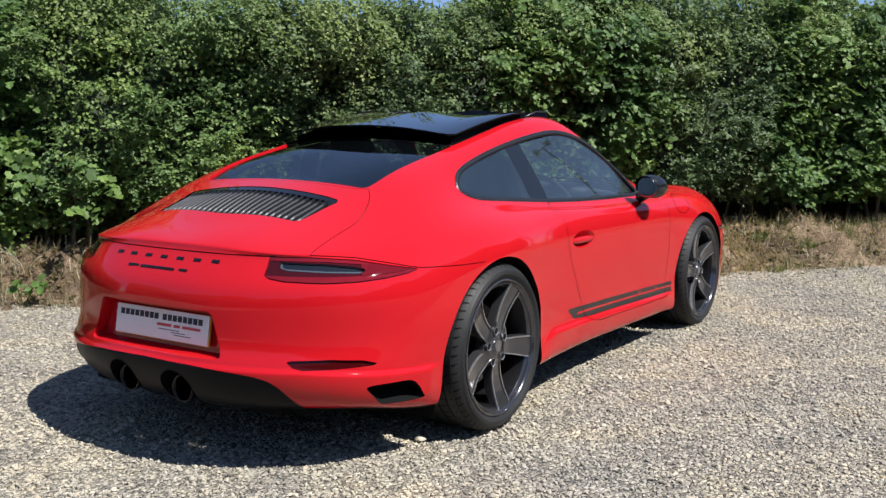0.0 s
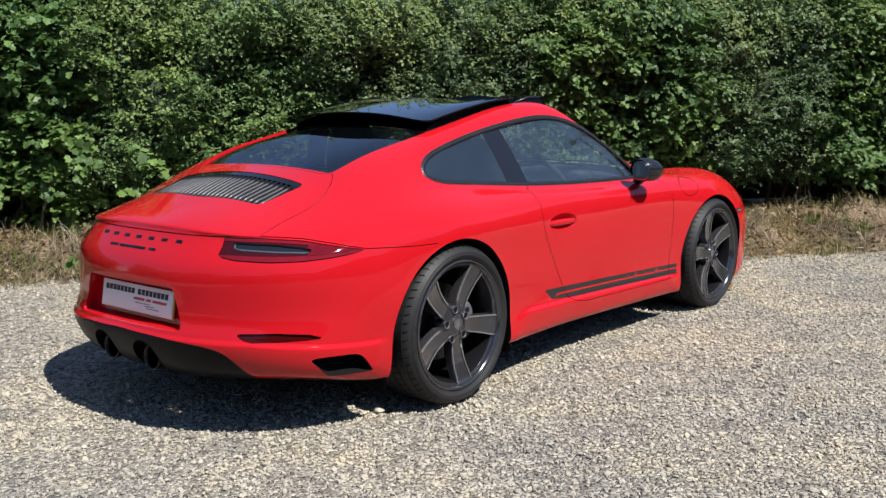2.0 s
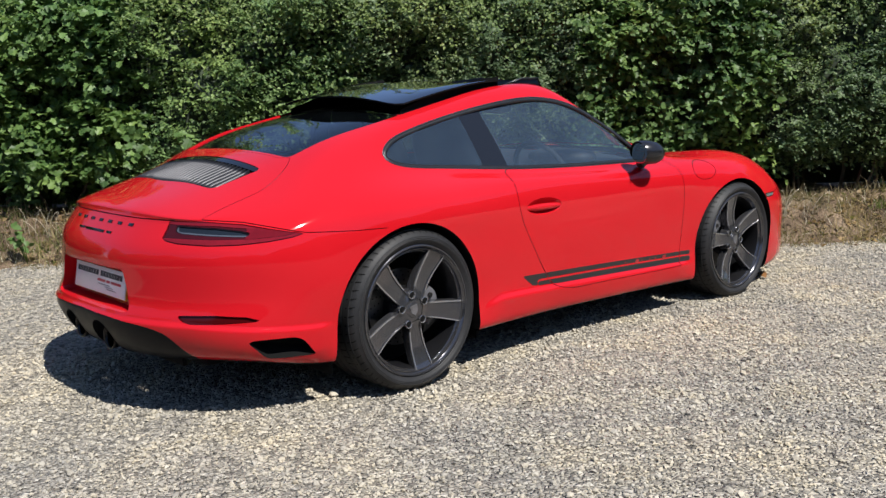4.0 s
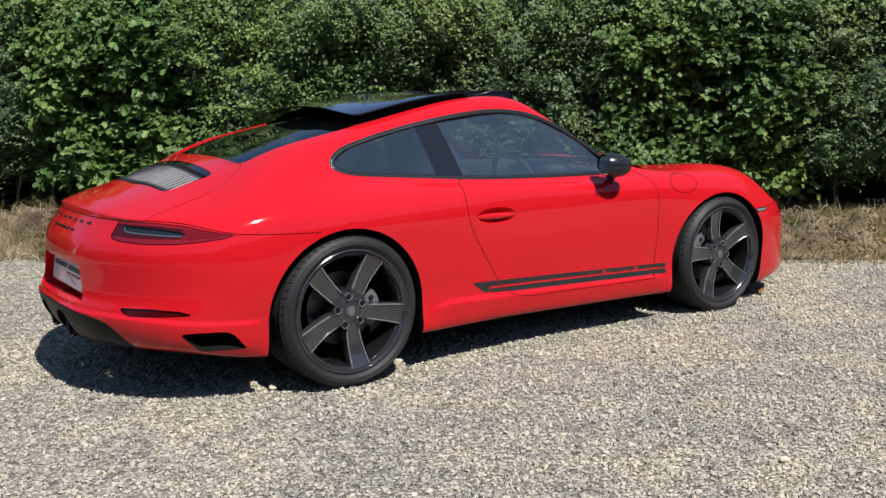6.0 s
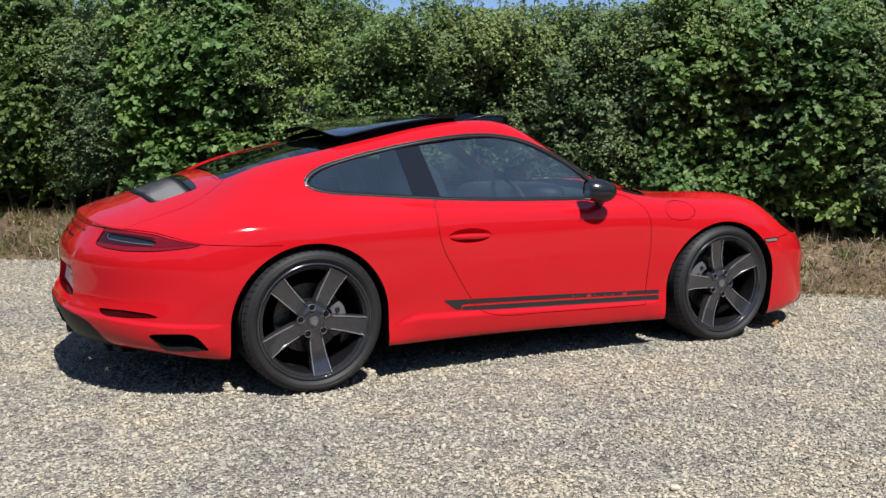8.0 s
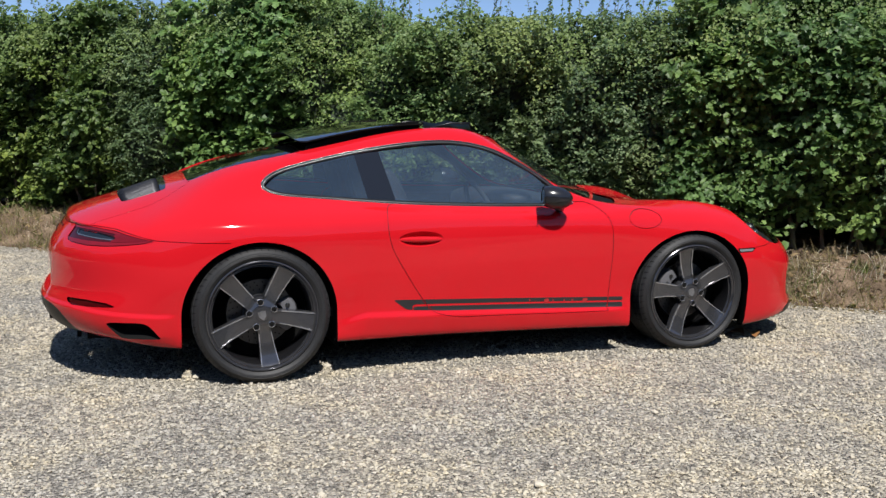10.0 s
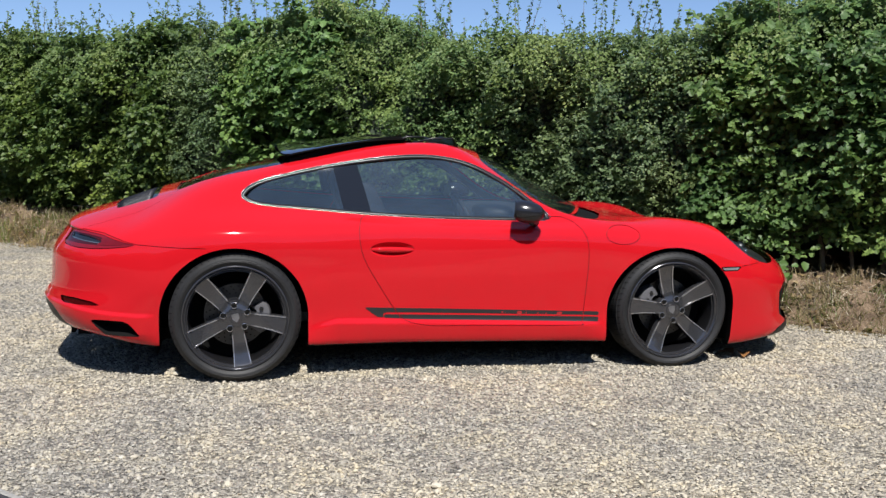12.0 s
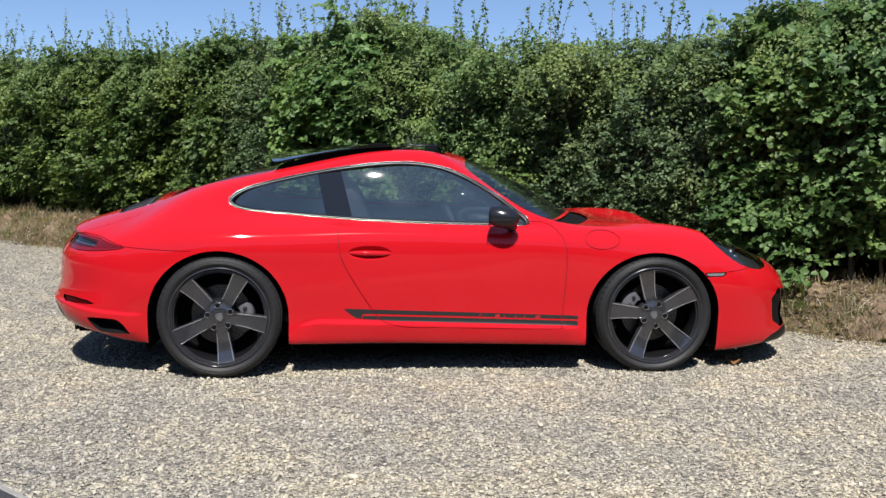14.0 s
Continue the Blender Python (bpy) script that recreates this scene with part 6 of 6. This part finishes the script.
def blob_part(name, m, size, material, parent, label="", power=2.6):
    bm = bmesh.new()
    blob(bm, m, size, power)
    bmesh.ops.recalc_face_normals(bm, faces=bm.faces)
    return part(name, bm, material, parent, label)


def tube_part(name, points, radius, material, parent, label="", sides=12):
    v, f = tube(points, radius, sides)
    return part(name, mesh_from(name, v, f, material), None, parent, label)


def skin_at(x, w, sheet=whole, upper=True):
    """Height and normal of the skin above a point of the plan."""
    d = (sheet.p[:, 0] - x) ** 2 + (sheet.p[:, 1] - w) ** 2
    d = np.where(sheet.p[:, 2] > 0.55, d, 9)
    k = np.argsort(d)[:4]
    wt = 1 / (d[k] + 1e-5)
    return float(np.sum(sheet.p[k, 2] * wt) / wt.sum()), sheet.n[k[0]]


def rear_x(w, z):
    """How far back the tail's skin lies at half width w and height z."""
    s = whole
    d = (s.p[:, 1] - abs(w)) ** 2 + (s.p[:, 2] - z) ** 2
    d = np.where(s.p[:, 0] < -0.6, d, 9)
    k = np.argsort(d)[:4]
    wt = 1 / (d[k] + 1e-5)
    return float(np.sum(s.p[k, 0] * wt) / wt.sum())


# roof: fixed black glass, the opening, the raised sliding panel and the wind deflector
fixed, hole = pieces["roof"].split(lambda p, q: p[:, 0] - 0.97)
skin("roof_glass", both(fixed.offset(-0.006)), ROOF_GLASS, label="black glass rear part of the roof")
panel_sheet, _ = whole.split(from_top(np.array([(0.240, -0.1), (0.243, 0.30), (0.252, 0.40), (0.268, 0.446), (0.300, 0.472), (0.60, 0.480), (0.93, 0.476), (0.955, 0.455), (0.965, 0.3), (0.97, -0.1)]), lambda p: p[:, 2] > 0.9))
lift = 0.026 + 0.020 * np.clip((0.95 - panel_sheet.p[:, 0]) / 0.75, 0, 1) + np.interp(panel_sheet.p[:, 0], np.linspace(0.2, 1.0, 17), 0.020 * np.sin(np.linspace(0, 1, 17) ** 0.75 * math.pi) ** 1.2) * (1 - 0.5 * (panel_sheet.p[:, 1] / 0.48) ** 2) + 0.014 * np.clip((0.5 - panel_sheet.p[:, 0]) / 0.26, 0, 1) * (1 - 1.25 * (panel_sheet.p[:, 1] / 0.48) ** 2)
panel_sheet = Sheet(panel_sheet.p + np.stack([0 * lift, 0 * lift, lift], 1), panel_sheet.n, panel_sheet.q, panel_sheet.faces)
full_panel = both(panel_sheet)
slider = skin("sunroof_panel", full_panel, ROOF_GLASS, label="raised black glass sunroof panel slid back over the roof")
pv, pf = full_panel.offset(-0.001).slab(0.007)
half = len(full_panel.faces)
# The panel's underside is coloured black for the shade beneath it.
part("panel_underside", mesh_from("panel_underside", pv, pf[half:], SHADE_BLACK, False), None, slider)
for s in (1, -1):
    # A black sheet along each rail line stands for the gap's shade.
    pts = [np.array((x, s * 0.440, skin_at(x, 0.440)[0] + 0.012)) for x in np.linspace(0.30, 0.93, 14)]
    up = [p_ + np.array((0, s * 0.012, min(0.030, 0.10 * (p_[0] - 0.29)))) for p_ in pts]
    v = [p_ - np.array((0, 0, 0.03)) for p_ in pts] + up
    n = len(pts)
    f = [(i, i + 1, n + i + 1, n + i) for i in range(n - 1)]
    part("rail_shade", mesh_from("rail_shade", v, f, SHADE_BLACK), None, slider, "black rail sheet standing for the shade under the sunroof panel")
    a = [np.array((x, s * 0.43, skin_at(x, 0.43)[0] + h)) for x, h in ((1.00, 0.0), (1.12, 0.028), (1.235, 0.042))]
    tube_part("deflector_arm", a, 0.006, BLACK_TRIM, slider, sides=6)
line = [np.array((1.235 + 0.02 * (1 - (w / 0.44) ** 2), w, skin_at(1.245, abs(w))[0])) for w in np.linspace(-0.44, 0.44, 25)]
v = [q + np.array(d) for d in ((0.03, 0, -0.012), (0.0, 0, 0.044), (-0.012, 0, 0.047), (0.012, 0, -0.012)) for q in line]
f = [(r * 25 + i, r * 25 + i + 1, (r + 1) * 25 + i + 1, (r + 1) * 25 + i) for r in range(3) for i in range(24)]
part("wind_deflector", mesh_from("wind_deflector", v, f, BLACK_TRIM), None, car, "raised black wind deflector at the sunroof")

# the body's lining, seen through the glass
inner, _ = rest.joined(pieces["door"]).split(lambda p, q: np.maximum(np.maximum(-0.42 - p[:, 0], p[:, 0] - 1.95), 0.42 - p[:, 2]))
skin("cabin_lining", both(inner.offset(-0.014)), LINING, label="dark cabin lining")

# engine grille
back, front = pieces["grille"].split(lambda p, q: p[:, 0] + 0.446)
grille = skin("engine_grille", both(back.offset(-0.022)), SHADE_BLACK, label="black engine grille with bright metal slats")
skin("grille_cover", both(front.offset(-0.002)), GLOSS_BLACK, grille, "gloss black strip above the slats")
for k in range(25):
    w = -0.362 + 0.724 * k / 24
    x0, x1 = -0.649 + 0.022 * (abs(w) / 0.36) ** 3, -0.448
    rows = []
    for x in np.linspace(x0, x1, 7):
        z = skin_at(x, abs(w))[0]
        rows.append((x, z))
    v, f = [], []
    for x, z in rows:
        v += [(x, w - 0.0058, z - 0.018), (x, w - 0.0058, z - 0.009), (x, w - 0.0015, z - 0.0005), (x, w + 0.0025, z - 0.0005), (x, w + 0.0045, z - 0.004), (x, w + 0.0045, z - 0.018)]
    f = [(i * 6 + j, i * 6 + j + 1, (i + 1) * 6 + j + 1, (i + 1) * 6 + j) for i in range(6) for j in range(5)] + [(5, 4, 3, 2, 1, 0), tuple(range(36, 42))]
    slat = part("slat", mesh_from("slat", v, f, SLAT), None, grille, "bright metal slat" if k == 0 else "")
    slat.data.materials.append(SLAT_DARK)
    for i in range(6):
        for j in (0, 4):
            slat.data.polygons[i * 5 + j].material_index = 1

# tail lamps
BAR = np.array([(-0.262, 0.728), (-0.258, 0.749), (-0.10, 0.742), (0.0, 0.731), (0.034, 0.722), (0.030, 0.712), (0.01, 0.709), (-0.10, 0.713), (-0.235, 0.720)])
GUIDE = np.array([(-0.262, 0.728), (-0.258, 0.749), (-0.251, 0.748), (-0.249, 0.730), (-0.235, 0.7275), (-0.10, 0.7200), (0.02, 0.7160), (0.03, 0.7120), (0.01, 0.7090), (-0.10, 0.7130), (-0.235, 0.7200)])
for s in (1, -1):
    turn = (lambda q: q) if s > 0 else (lambda q: q.mirrored())
    bar, lens = pieces["tail_light"].split(from_corner(BAR))
    rim_, lens = lens.split(lambda p, q: -(signed(TAIL_LIGHT, (p[:, 0] + p[:, 1]) * 0.7071, p[:, 2]) + 0.0036))
    over, lens = lens.split(lambda p, q: np.where(corner(p) < 0.05, np.interp(corner(p), (-0.32, -0.10, 0.05), (0.7535, 0.748, 0.735)) - p[:, 2], 1.0))
    lobe, lens = lens.split(lambda p, q: p[:, 2] - np.interp(corner(p), (-0.32, -0.10, 0.05, 0.16, 0.24), (0.7035, 0.6985, 0.6995, 0.705, 0.72)))
    seam, lens = lens.split(lambda p, q: p[:, 2] - 0.0022 - np.interp(corner(p), (-0.32, -0.10, 0.05, 0.16, 0.24), (0.7035, 0.6985, 0.6995, 0.705, 0.72)))
    deep, lens = lens.split(lambda p, q: corner(p) - 0.02)
    lamp = skin("tail_lamp", turn(lens.offset(-0.001)), RED_LENS, label="narrow dark red tail lamp with a smoked centre")
    skin("upper_lens", turn(over.offset(-0.002)), MID_LENS, lamp, "rose red upper lens")
    skin("lower_lens", turn(lobe.offset(0.0015)), MID_LENS, lamp, "rose red lower lens")
    skin("lens_seam", turn(seam.offset(-0.002)), DEEP_LENS, lamp)
    skin("middle_lens", turn(deep.offset(-0.004)), DEEP_LENS, lamp, "deep red lens round the smoked bar")
    dark, bar = bar.split(lambda p, q: -(signed(BAR, (p[:, 0] + p[:, 1]) * 0.7071, p[:, 2]) + 0.0028))
    skin("bar_edge", turn(dark.offset(-0.006)), GLOSS_BLACK, lamp)
    guide, bar = bar.split(from_corner(GUIDE))
    skin("smoked_bar", turn(bar.offset(-0.010)), SMOKED, lamp, "smoked grey bar")
    skin("light_guide", turn(guide.offset(-0.006)), LIGHT_BAR, lamp, "pale light guide")
    skin("lamp_edge", turn(rim_.offset(-0.003)), RED_LENS, lamp)
    skin("rear_reflector", turn(pieces["reflector"].offset(-0.008)), REFLECTOR_LENS, label="slim dark red rear reflector")
    sheet = turn(pieces["vent"].offset(-0.001))
    v, f = sheet.slab(0.07)
    h = len(sheet.faces)
    part("bumper_vent", mesh_from("bumper_vent", v, f[h:], SHADE_BLACK, False), None, car, "black vent behind the rear wheel")

# number plate recess, plate and its plain marks
sheet = pieces["recess"]
v, f = [], []
for i, j in sheet.rim():
    a, b = sheet.p[i], sheet.p[j]
    if a[1] < 1e-4 and b[1] < 1e-4:
        continue
    k = len(v)
    ins = lambda q: np.array((-0.945 - 0.12 * (0.50 - q[2]), q[1] * 0.96, 0.493 + (q[2] - 0.493) * 0.92))
    v += [a, b, ins(b), ins(a)]
    f.append((k, k + 1, k + 2, k + 3))
for s in (1, -1):
    part("plate_recess", mesh_from("plate_recess", [(q[0], s * q[1], q[2]) for q in v], f if s > 0 else [g[::-1] for g in f], PAINT, False), None, car)
back_sheet = both(Sheet(np.array([ins(q) for q in sheet.p]), sheet.n, sheet.q, sheet.faces))
part("recess_back", mesh_from("recess_back", back_sheet.p, back_sheet.faces, PAINT), None, car)
plate = new("number_plate")
plate.parent = car
plate.matrix_basis = pose(-0.966, -0.003, 0.494, 0, 9.5, 0)
tagged(plate, "white plate with dark and red plain marks")
bm = bmesh.new()
box(bm, pose(0, 0, 0), (0.006, 0.492, 0.108))
part("plate_face", bm, PLATE_WHITE, plate, bevel=0.0015)
bm = bmesh.new()
box(bm, pose(0.005, -0.0015, -0.001), (0.006, 0.496, 0.110))
part("plate_backing", bm, PLATE_YELLOW, plate, "yellow plate behind")


def mark(name, y0, y1, z0, z1, material, slant=0.0):
    """A plain raised bar on the plate; y runs to the car's left."""
    bm = bmesh.new()
    vs = [bm.verts.new((x, -y - slant * (z - z0), z)) for x in (-0.0042, -0.0030) for y, z in ((y0, z0), (y1, z0), (y1, z1), (y0, z1))]
    for q in ((3, 2, 1, 0), (4, 5, 6, 7), (0, 1, 5, 4), (1, 2, 6, 5), (2, 3, 7, 6), (3, 0, 4, 7)):
        bm.faces.new([vs[i] for i in q])
    bmesh.ops.recalc_face_normals(bm, faces=bm.faces)
    part(name, bm, material, plate)


for k in range(8):
    mark("dark_bar", -0.222 + 0.0265 * k, -0.222 + 0.0265 * k + 0.021, 0.016, 0.038, INK)
for k in range(8):
    mark("dark_bar", 0.008 + 0.0265 * k, 0.008 + 0.0265 * k + 0.021, 0.016, 0.038, INK)
for a, b in ((-0.02, 0.055), (0.068, 0.100), (0.112, 0.205)):
    mark("red_bar", a, b, -0.006, 0.004, INK_RED, 0.3)
for a, b, z in ((-0.01, 0.10, -0.018), (0.06, 0.13, -0.026), (0.075, 0.16, -0.034)):
    mark("thin_line", a, b, z, z + 0.0025, INK)

# plain bars in place of the badge on the tail
for k in range(7):
    w = 0.252 - 0.0840 * k
    x = rear_x(w, 0.740)
    bm = bmesh.new()
    box(bm, pose(x - 0.001, w, 0.740, 0, 34, -math.degrees(0.28 * w)), (0.004, 0.034, 0.012))
    part("badge_bar", bm, GLOSS_BLACK, car, "plain black badge bar" if k == 0 else "", bevel=0.001)
for a, b in ((0.165, 0.110), (0.095, -0.080), (-0.105, -0.145)):
    w = (a + b) / 2
    bm = bmesh.new()
    box(bm, pose(rear_x(w, 0.703) - 0.001, w, 0.703, 0, 24, 0), (0.005, a - b, 0.009))
    part("badge_line", bm, GLOSS_BLACK, car, bevel=0.001)

# diffuser and exhaust
diff = pieces["diffuser"]
for y in (0.135,):
    _, diff = diff.split(lambda p, q: np.hypot(p[:, 1] - 0.142, np.maximum(p[:, 2] - 0.284, 0.25 * (p[:, 2] - 0.284))) - 0.074)
skin("rear_diffuser", both(diff.offset(-0.002)), DIFFUSER, label="satin black rear valance with two exhaust openings")
turned_edge(diff, "exhaust_surround", DIFFUSER, lambda q: math.hypot(q[1] - 0.142, max(q[2] - 0.284, 0.25 * (q[2] - 0.284))) < 0.080, lambda q: np.array((0.06, 0, 0)))
for y in (-0.152, 0.131):
    ring = lambda r, x: [(x, y + r * math.cos(a), 0.284 + r * math.sin(a)) for a in np.linspace(0, 2 * math.pi, 32, endpoint=False)]
    prof = [(0.045, -0.85), (0.050, -0.99), (0.0520, -1.006), (0.050, -1.013), (0.044, -1.010), (0.041, -0.995), (0.040, -0.90)]
    v = [q for r, x in prof for q in ring(r, x)]
    f = [(k * 32 + i, k * 32 + (i + 1) % 32, (k + 1) * 32 + (i + 1) % 32, (k + 1) * 32 + i) for k in range(len(prof) - 1) for i in range(32)]
    pipe = part("exhaust_tip", mesh_from("exhaust_tip", v, f, EXHAUST), None, car, "black chrome exhaust tip")
    part("pipe_end", mesh_from("pipe_end", ring(0.041, -0.93), [tuple(range(32))], SHADE_BLACK, False), None, pipe)
bm = bmesh.new()
box(bm, pose(-0.86, 0, 0.30), (0.02, 1.0, 0.2))
part("exhaust_shield", bm, SHADE_BLACK, car)

# lamps at the front, the side repeater, the intakes and the lip
for s in (1, -1):
    turn = (lambda q: q) if s > 0 else (lambda q: q.mirrored())
    bowl = Sheet(pieces["headlight"].p - pieces["headlight"].n * 0.035, pieces["headlight"].n, pieces["headlight"].q, pieces["headlight"].faces)
    hl = skin("headlight", turn(pieces["headlight"].offset(-0.001)), LAMP_GLASS, label="clear oval headlight with dark inside")
    skin("lamp_bowl", turn(bowl), BOWL, hl, "dark silvered lamp bowl")
    c = bowl.p.mean(0)
    blob_part("projector", pose(c[0], s * c[1], c[2]), (0.07, 0.08, 0.07), STEEL, hl, power=2)
    for dy in (-0.055, 0.055):
        blob_part("daylight_lamp", pose(c[0] + 0.01, s * (c[1] + dy), c[2] - abs(dy) * 0.3), (0.035, 0.03, 0.03), LIGHT_BAR, hl, power=2)
    inner_lens, marker_rim = pieces["marker"].split(lambda p, q: signed(MARKER, p[:, 0], p[:, 2]) + 0.0055)
    repeater = skin("side_repeater", turn(inner_lens.offset(0.002)), surface("repeater_lens", (0.38, 0.38, 0.40), 0.15, metal=0.6, coat=1.0) if s > 0 else bpy.data.materials["repeater_lens"], label="pale side repeater lamp")
    skin("repeater_rim", turn(marker_rim.offset(-0.002)), GLOSS_BLACK, repeater)
    skin("front_intake", turn(pieces["intake"].offset(-0.02)), SHADE_BLACK, label="black front intake")
skin("front_lip", both(pieces["front_lip"].offset(0.001)), DIFFUSER, label="black lip under the front bumper")

# stripes along the flank
no_gap = from_side(DOOR, SIDE)
for name, poly, mat, up in (("flank_stripe", STRIPE_A, STRIPE, 0.0012), ("thin_stripe", STRIPE_B, STRIPE, 0.0012)):
    s_, _ = body_for_decals.split(from_side(poly, SIDE))
    a_, _, b_ = panel(s_, no_gap, 0.003)
    s_ = a_.joined(b_)
    skin(name, s_.offset(up).mirrored(), mat, label="matt black stripe along the door and sill")
    skin(name, s_.offset(up), mat)
for a, b, tall in ((1.428, 1.449, 0.010), (1.454, 1.466, 0.010), (1.471, 1.483, 0.010), (1.522, 1.560, 0.011), (1.566, 1.588, 0.007), (1.593, 1.610, 0.007), (1.615, 1.632, 0.007),
                   (1.637, 1.658, 0.007), (1.663, 1.680, 0.007), (1.685, 1.708, 0.007), (1.752, 1.790, 0.010)):
    zc = 0.3435 - 0.0345 * ((a + b) / 2 - 1.0)
    poly = np.array([(a, zc - tall), (b - 0.008, zc - tall), (b, zc + tall), (a + 0.008, zc + tall)])
    s_, _ = body_for_decals.split(from_side(poly, SIDE))
    skin("red_mark", s_.offset(0.0022).mirrored(), DECAL_RED)

# door handles and mirrors
for s in (1, -1):
    d_ = dish if s > 0 else dish.mirrored()
    bowl = part("handle_bowl", mesh_from("handle_bowl", d_.p, d_.faces, PAINT), None, doors[s], "red bowl behind the handle")
    bm = bmesh.new()
    blob(bm, pose(0.822, s * 0.842, 0.681, 0, 0.8, 0), (0.236, 0.036, 0.032), 2.2)
    bmesh.ops.recalc_face_normals(bm, faces=bm.faces)
    part("door_handle", bm, PAINT, doors[s], "body-coloured door handle")
    # mirror: a shell cut off behind, its glass, a dark lower half and a foot
    at, size = pose(1.548, s * 0.893, 0.890, 0, 9, s * 10), (0.205, 0.150, 0.124)
    cut_at, cut_no = (1.482, s * 0.893, 0.888), (-1, -s * 0.30, 0.05)

    def shaped(scale, floor=None):
        bm = bmesh.new()
        blob(bm, at, tuple(c * scale for c in size), 2.1, 40, 28)
        bmesh.ops.recalc_face_normals(bm, faces=bm.faces)
        bmesh.ops.bisect_plane(bm, geom=bm.verts[:] + bm.edges[:] + bm.faces[:], plane_co=(cut_at[0] + (0.006 if floor is None else 0), *cut_at[1:]), plane_no=cut_no, clear_outer=True)
        if floor is not None:
            bmesh.ops.bisect_plane(bm, geom=bm.verts[:] + bm.edges[:] + bm.faces[:], plane_co=(1.5, s * 0.9, floor), plane_no=(0.10, 0, -1), clear_outer=True)
        return bm
    shell = part("door_mirror", shaped(1.0, 0.868), MIRROR_SHELL, doors[s], "dark grey door mirror shell")
    part("mirror_case", shaped(0.96), BLACK_TRIM, shell, "black lower mirror case")
    bm = bmesh.new()
    blob(bm, pose(1.485, s * 0.893, 0.889, 0, 2, s * 16.7), (0.0016, 0.122, 0.100), 2.6, 24, 12)
    bmesh.ops.recalc_face_normals(bm, faces=bm.faces)
    part("mirror_glass", bm, MIRROR_FACE, shell, "mirror glass")
    tube_part("mirror_foot", [(1.625, s * 0.80, 0.826), (1.605, s * 0.825, 0.832), (1.575, s * 0.86, 0.848)], [0.028, 0.024, 0.022], BLACK_TRIM, shell, "black mirror foot")

# ---- cabin ----
bm = bmesh.new()
box(bm, pose(0.85, 0, 0.30), (2.1, 1.40, 0.05))
part("cabin_floor", bm, LINING, car)
for s, lab in ((1, "black leather sports seat"), (-1, "black leather sports seat")):
    seat = new("front_seat")
    seat.parent = car
    seat.location = (0.98, s * 0.36, 0.34)
    tagged(seat, lab)
    blob_part("seat_cushion", pose(0.06, 0, 0.12), (0.52, 0.48, 0.18), LEATHER, seat, power=4)
    blob_part("seat_back", pose(-0.245, 0, 0.43, 0, -20, 0), (0.13, 0.48, 0.66), LEATHER, seat, power=4)
    blob_part("head_rest", pose(-0.355, 0, 0.715, 0, -14, 0), (0.10, 0.27, 0.20), LEATHER, seat, power=3.4)
    for e in (-1, 1):
        blob_part("side_bolster", pose(-0.20, e * 0.22, 0.42, 0, -20, 0), (0.16, 0.09, 0.56), LEATHER, seat, power=3)
blob_part("rear_bench", pose(0.22, 0, 0.60, 0, -24, 0), (0.20, 1.05, 0.52), LEATHER, car, "black rear bench", 4)
blob_part("parcel_shelf", pose(-0.08, 0, 0.78), (0.52, 1.05, 0.10), LINING, car, power=5)
blob_part("dashboard", pose(1.66, 0, 0.74), (0.46, 1.34, 0.24), DASH, car, "dark dashboard", 4)
blob_part("instrument_hood", pose(1.50, -0.36, 0.85), (0.22, 0.42, 0.10), DASH, car, power=2.6)
blob_part("centre_tunnel", pose(1.15, 0, 0.46), (1.0, 0.22, 0.26), DASH, car, power=4)
ring = [Vector((0, 0.178 * math.cos(a), 0.178 * math.sin(a))) for a in np.linspace(0, 2 * math.pi, 41)]
m = pose(1.34, -0.36, 0.775, 0, -24, 0)
wheel_ob = tube_part("steering_wheel", [m @ q for q in ring], 0.015, LEATHER, car, "black steering wheel", 10)
for a in (0.15, math.pi - 0.15, -math.pi / 2):
    tube_part("wheel_spoke", [m @ Vector((0.015, 0, 0)), m @ Vector((0, 0.175 * math.cos(a), 0.175 * math.sin(a)))], 0.013, DASH, wheel_ob, sides=6)
blob_part("wheel_boss", m @ pose(0.01, 0, 0), (0.05, 0.12, 0.11), DASH, wheel_ob)
blob_part("inside_mirror", pose(1.36, 0, 1.12, 0, 10, 0), (0.03, 0.24, 0.065), BLACK_TRIM, car, "black inside mirror", 3)
tube_part("mirror_stalk", [(1.37, 0, 1.125), (1.42, 0, 1.165)], 0.01, BLACK_TRIM, car, sides=8)


# ---- across the lane ----
def build_lamp_post(x, y, tall):
    """A tall slim post with two lamp heads; it shows as a mirror image in the door's glass."""
    ob = new("lamp_post")
    ob.location = (x, y, 0)
    tagged(ob, "tall slim dark post with two lamp heads beside the lane", "lamp post")
    tube_part("pole", [(0, 0, 0), (0, 0, tall * 0.5), (0.03, 0, tall)], [0.085, 0.065, 0.05], BLACK_TRIM, ob, sides=10)
    way = Vector((x, y, 0)).normalized()
    across = Vector((-way.y, way.x, 0))
    tube_part("cross_arm", [across * -0.42 + Vector((0, 0, tall + 0.02)), across * 0.42 + Vector((0, 0, tall - 0.02))], 0.035, BLACK_TRIM, ob, sides=8)
    for e in (-1, 1):
        at = Matrix.Translation(across * 0.44 * e + Vector((0, 0, tall + 0.03))) @ pose(0, 0, 0, 0, 0, math.degrees(math.atan2(across.y, across.x)))
        blob_part("lamp_head", at, (0.34, 0.30, 0.26), BLACK_TRIM, ob, "dark lamp head", 4)


build_lamp_post(14.2, -5.6, 7.2)
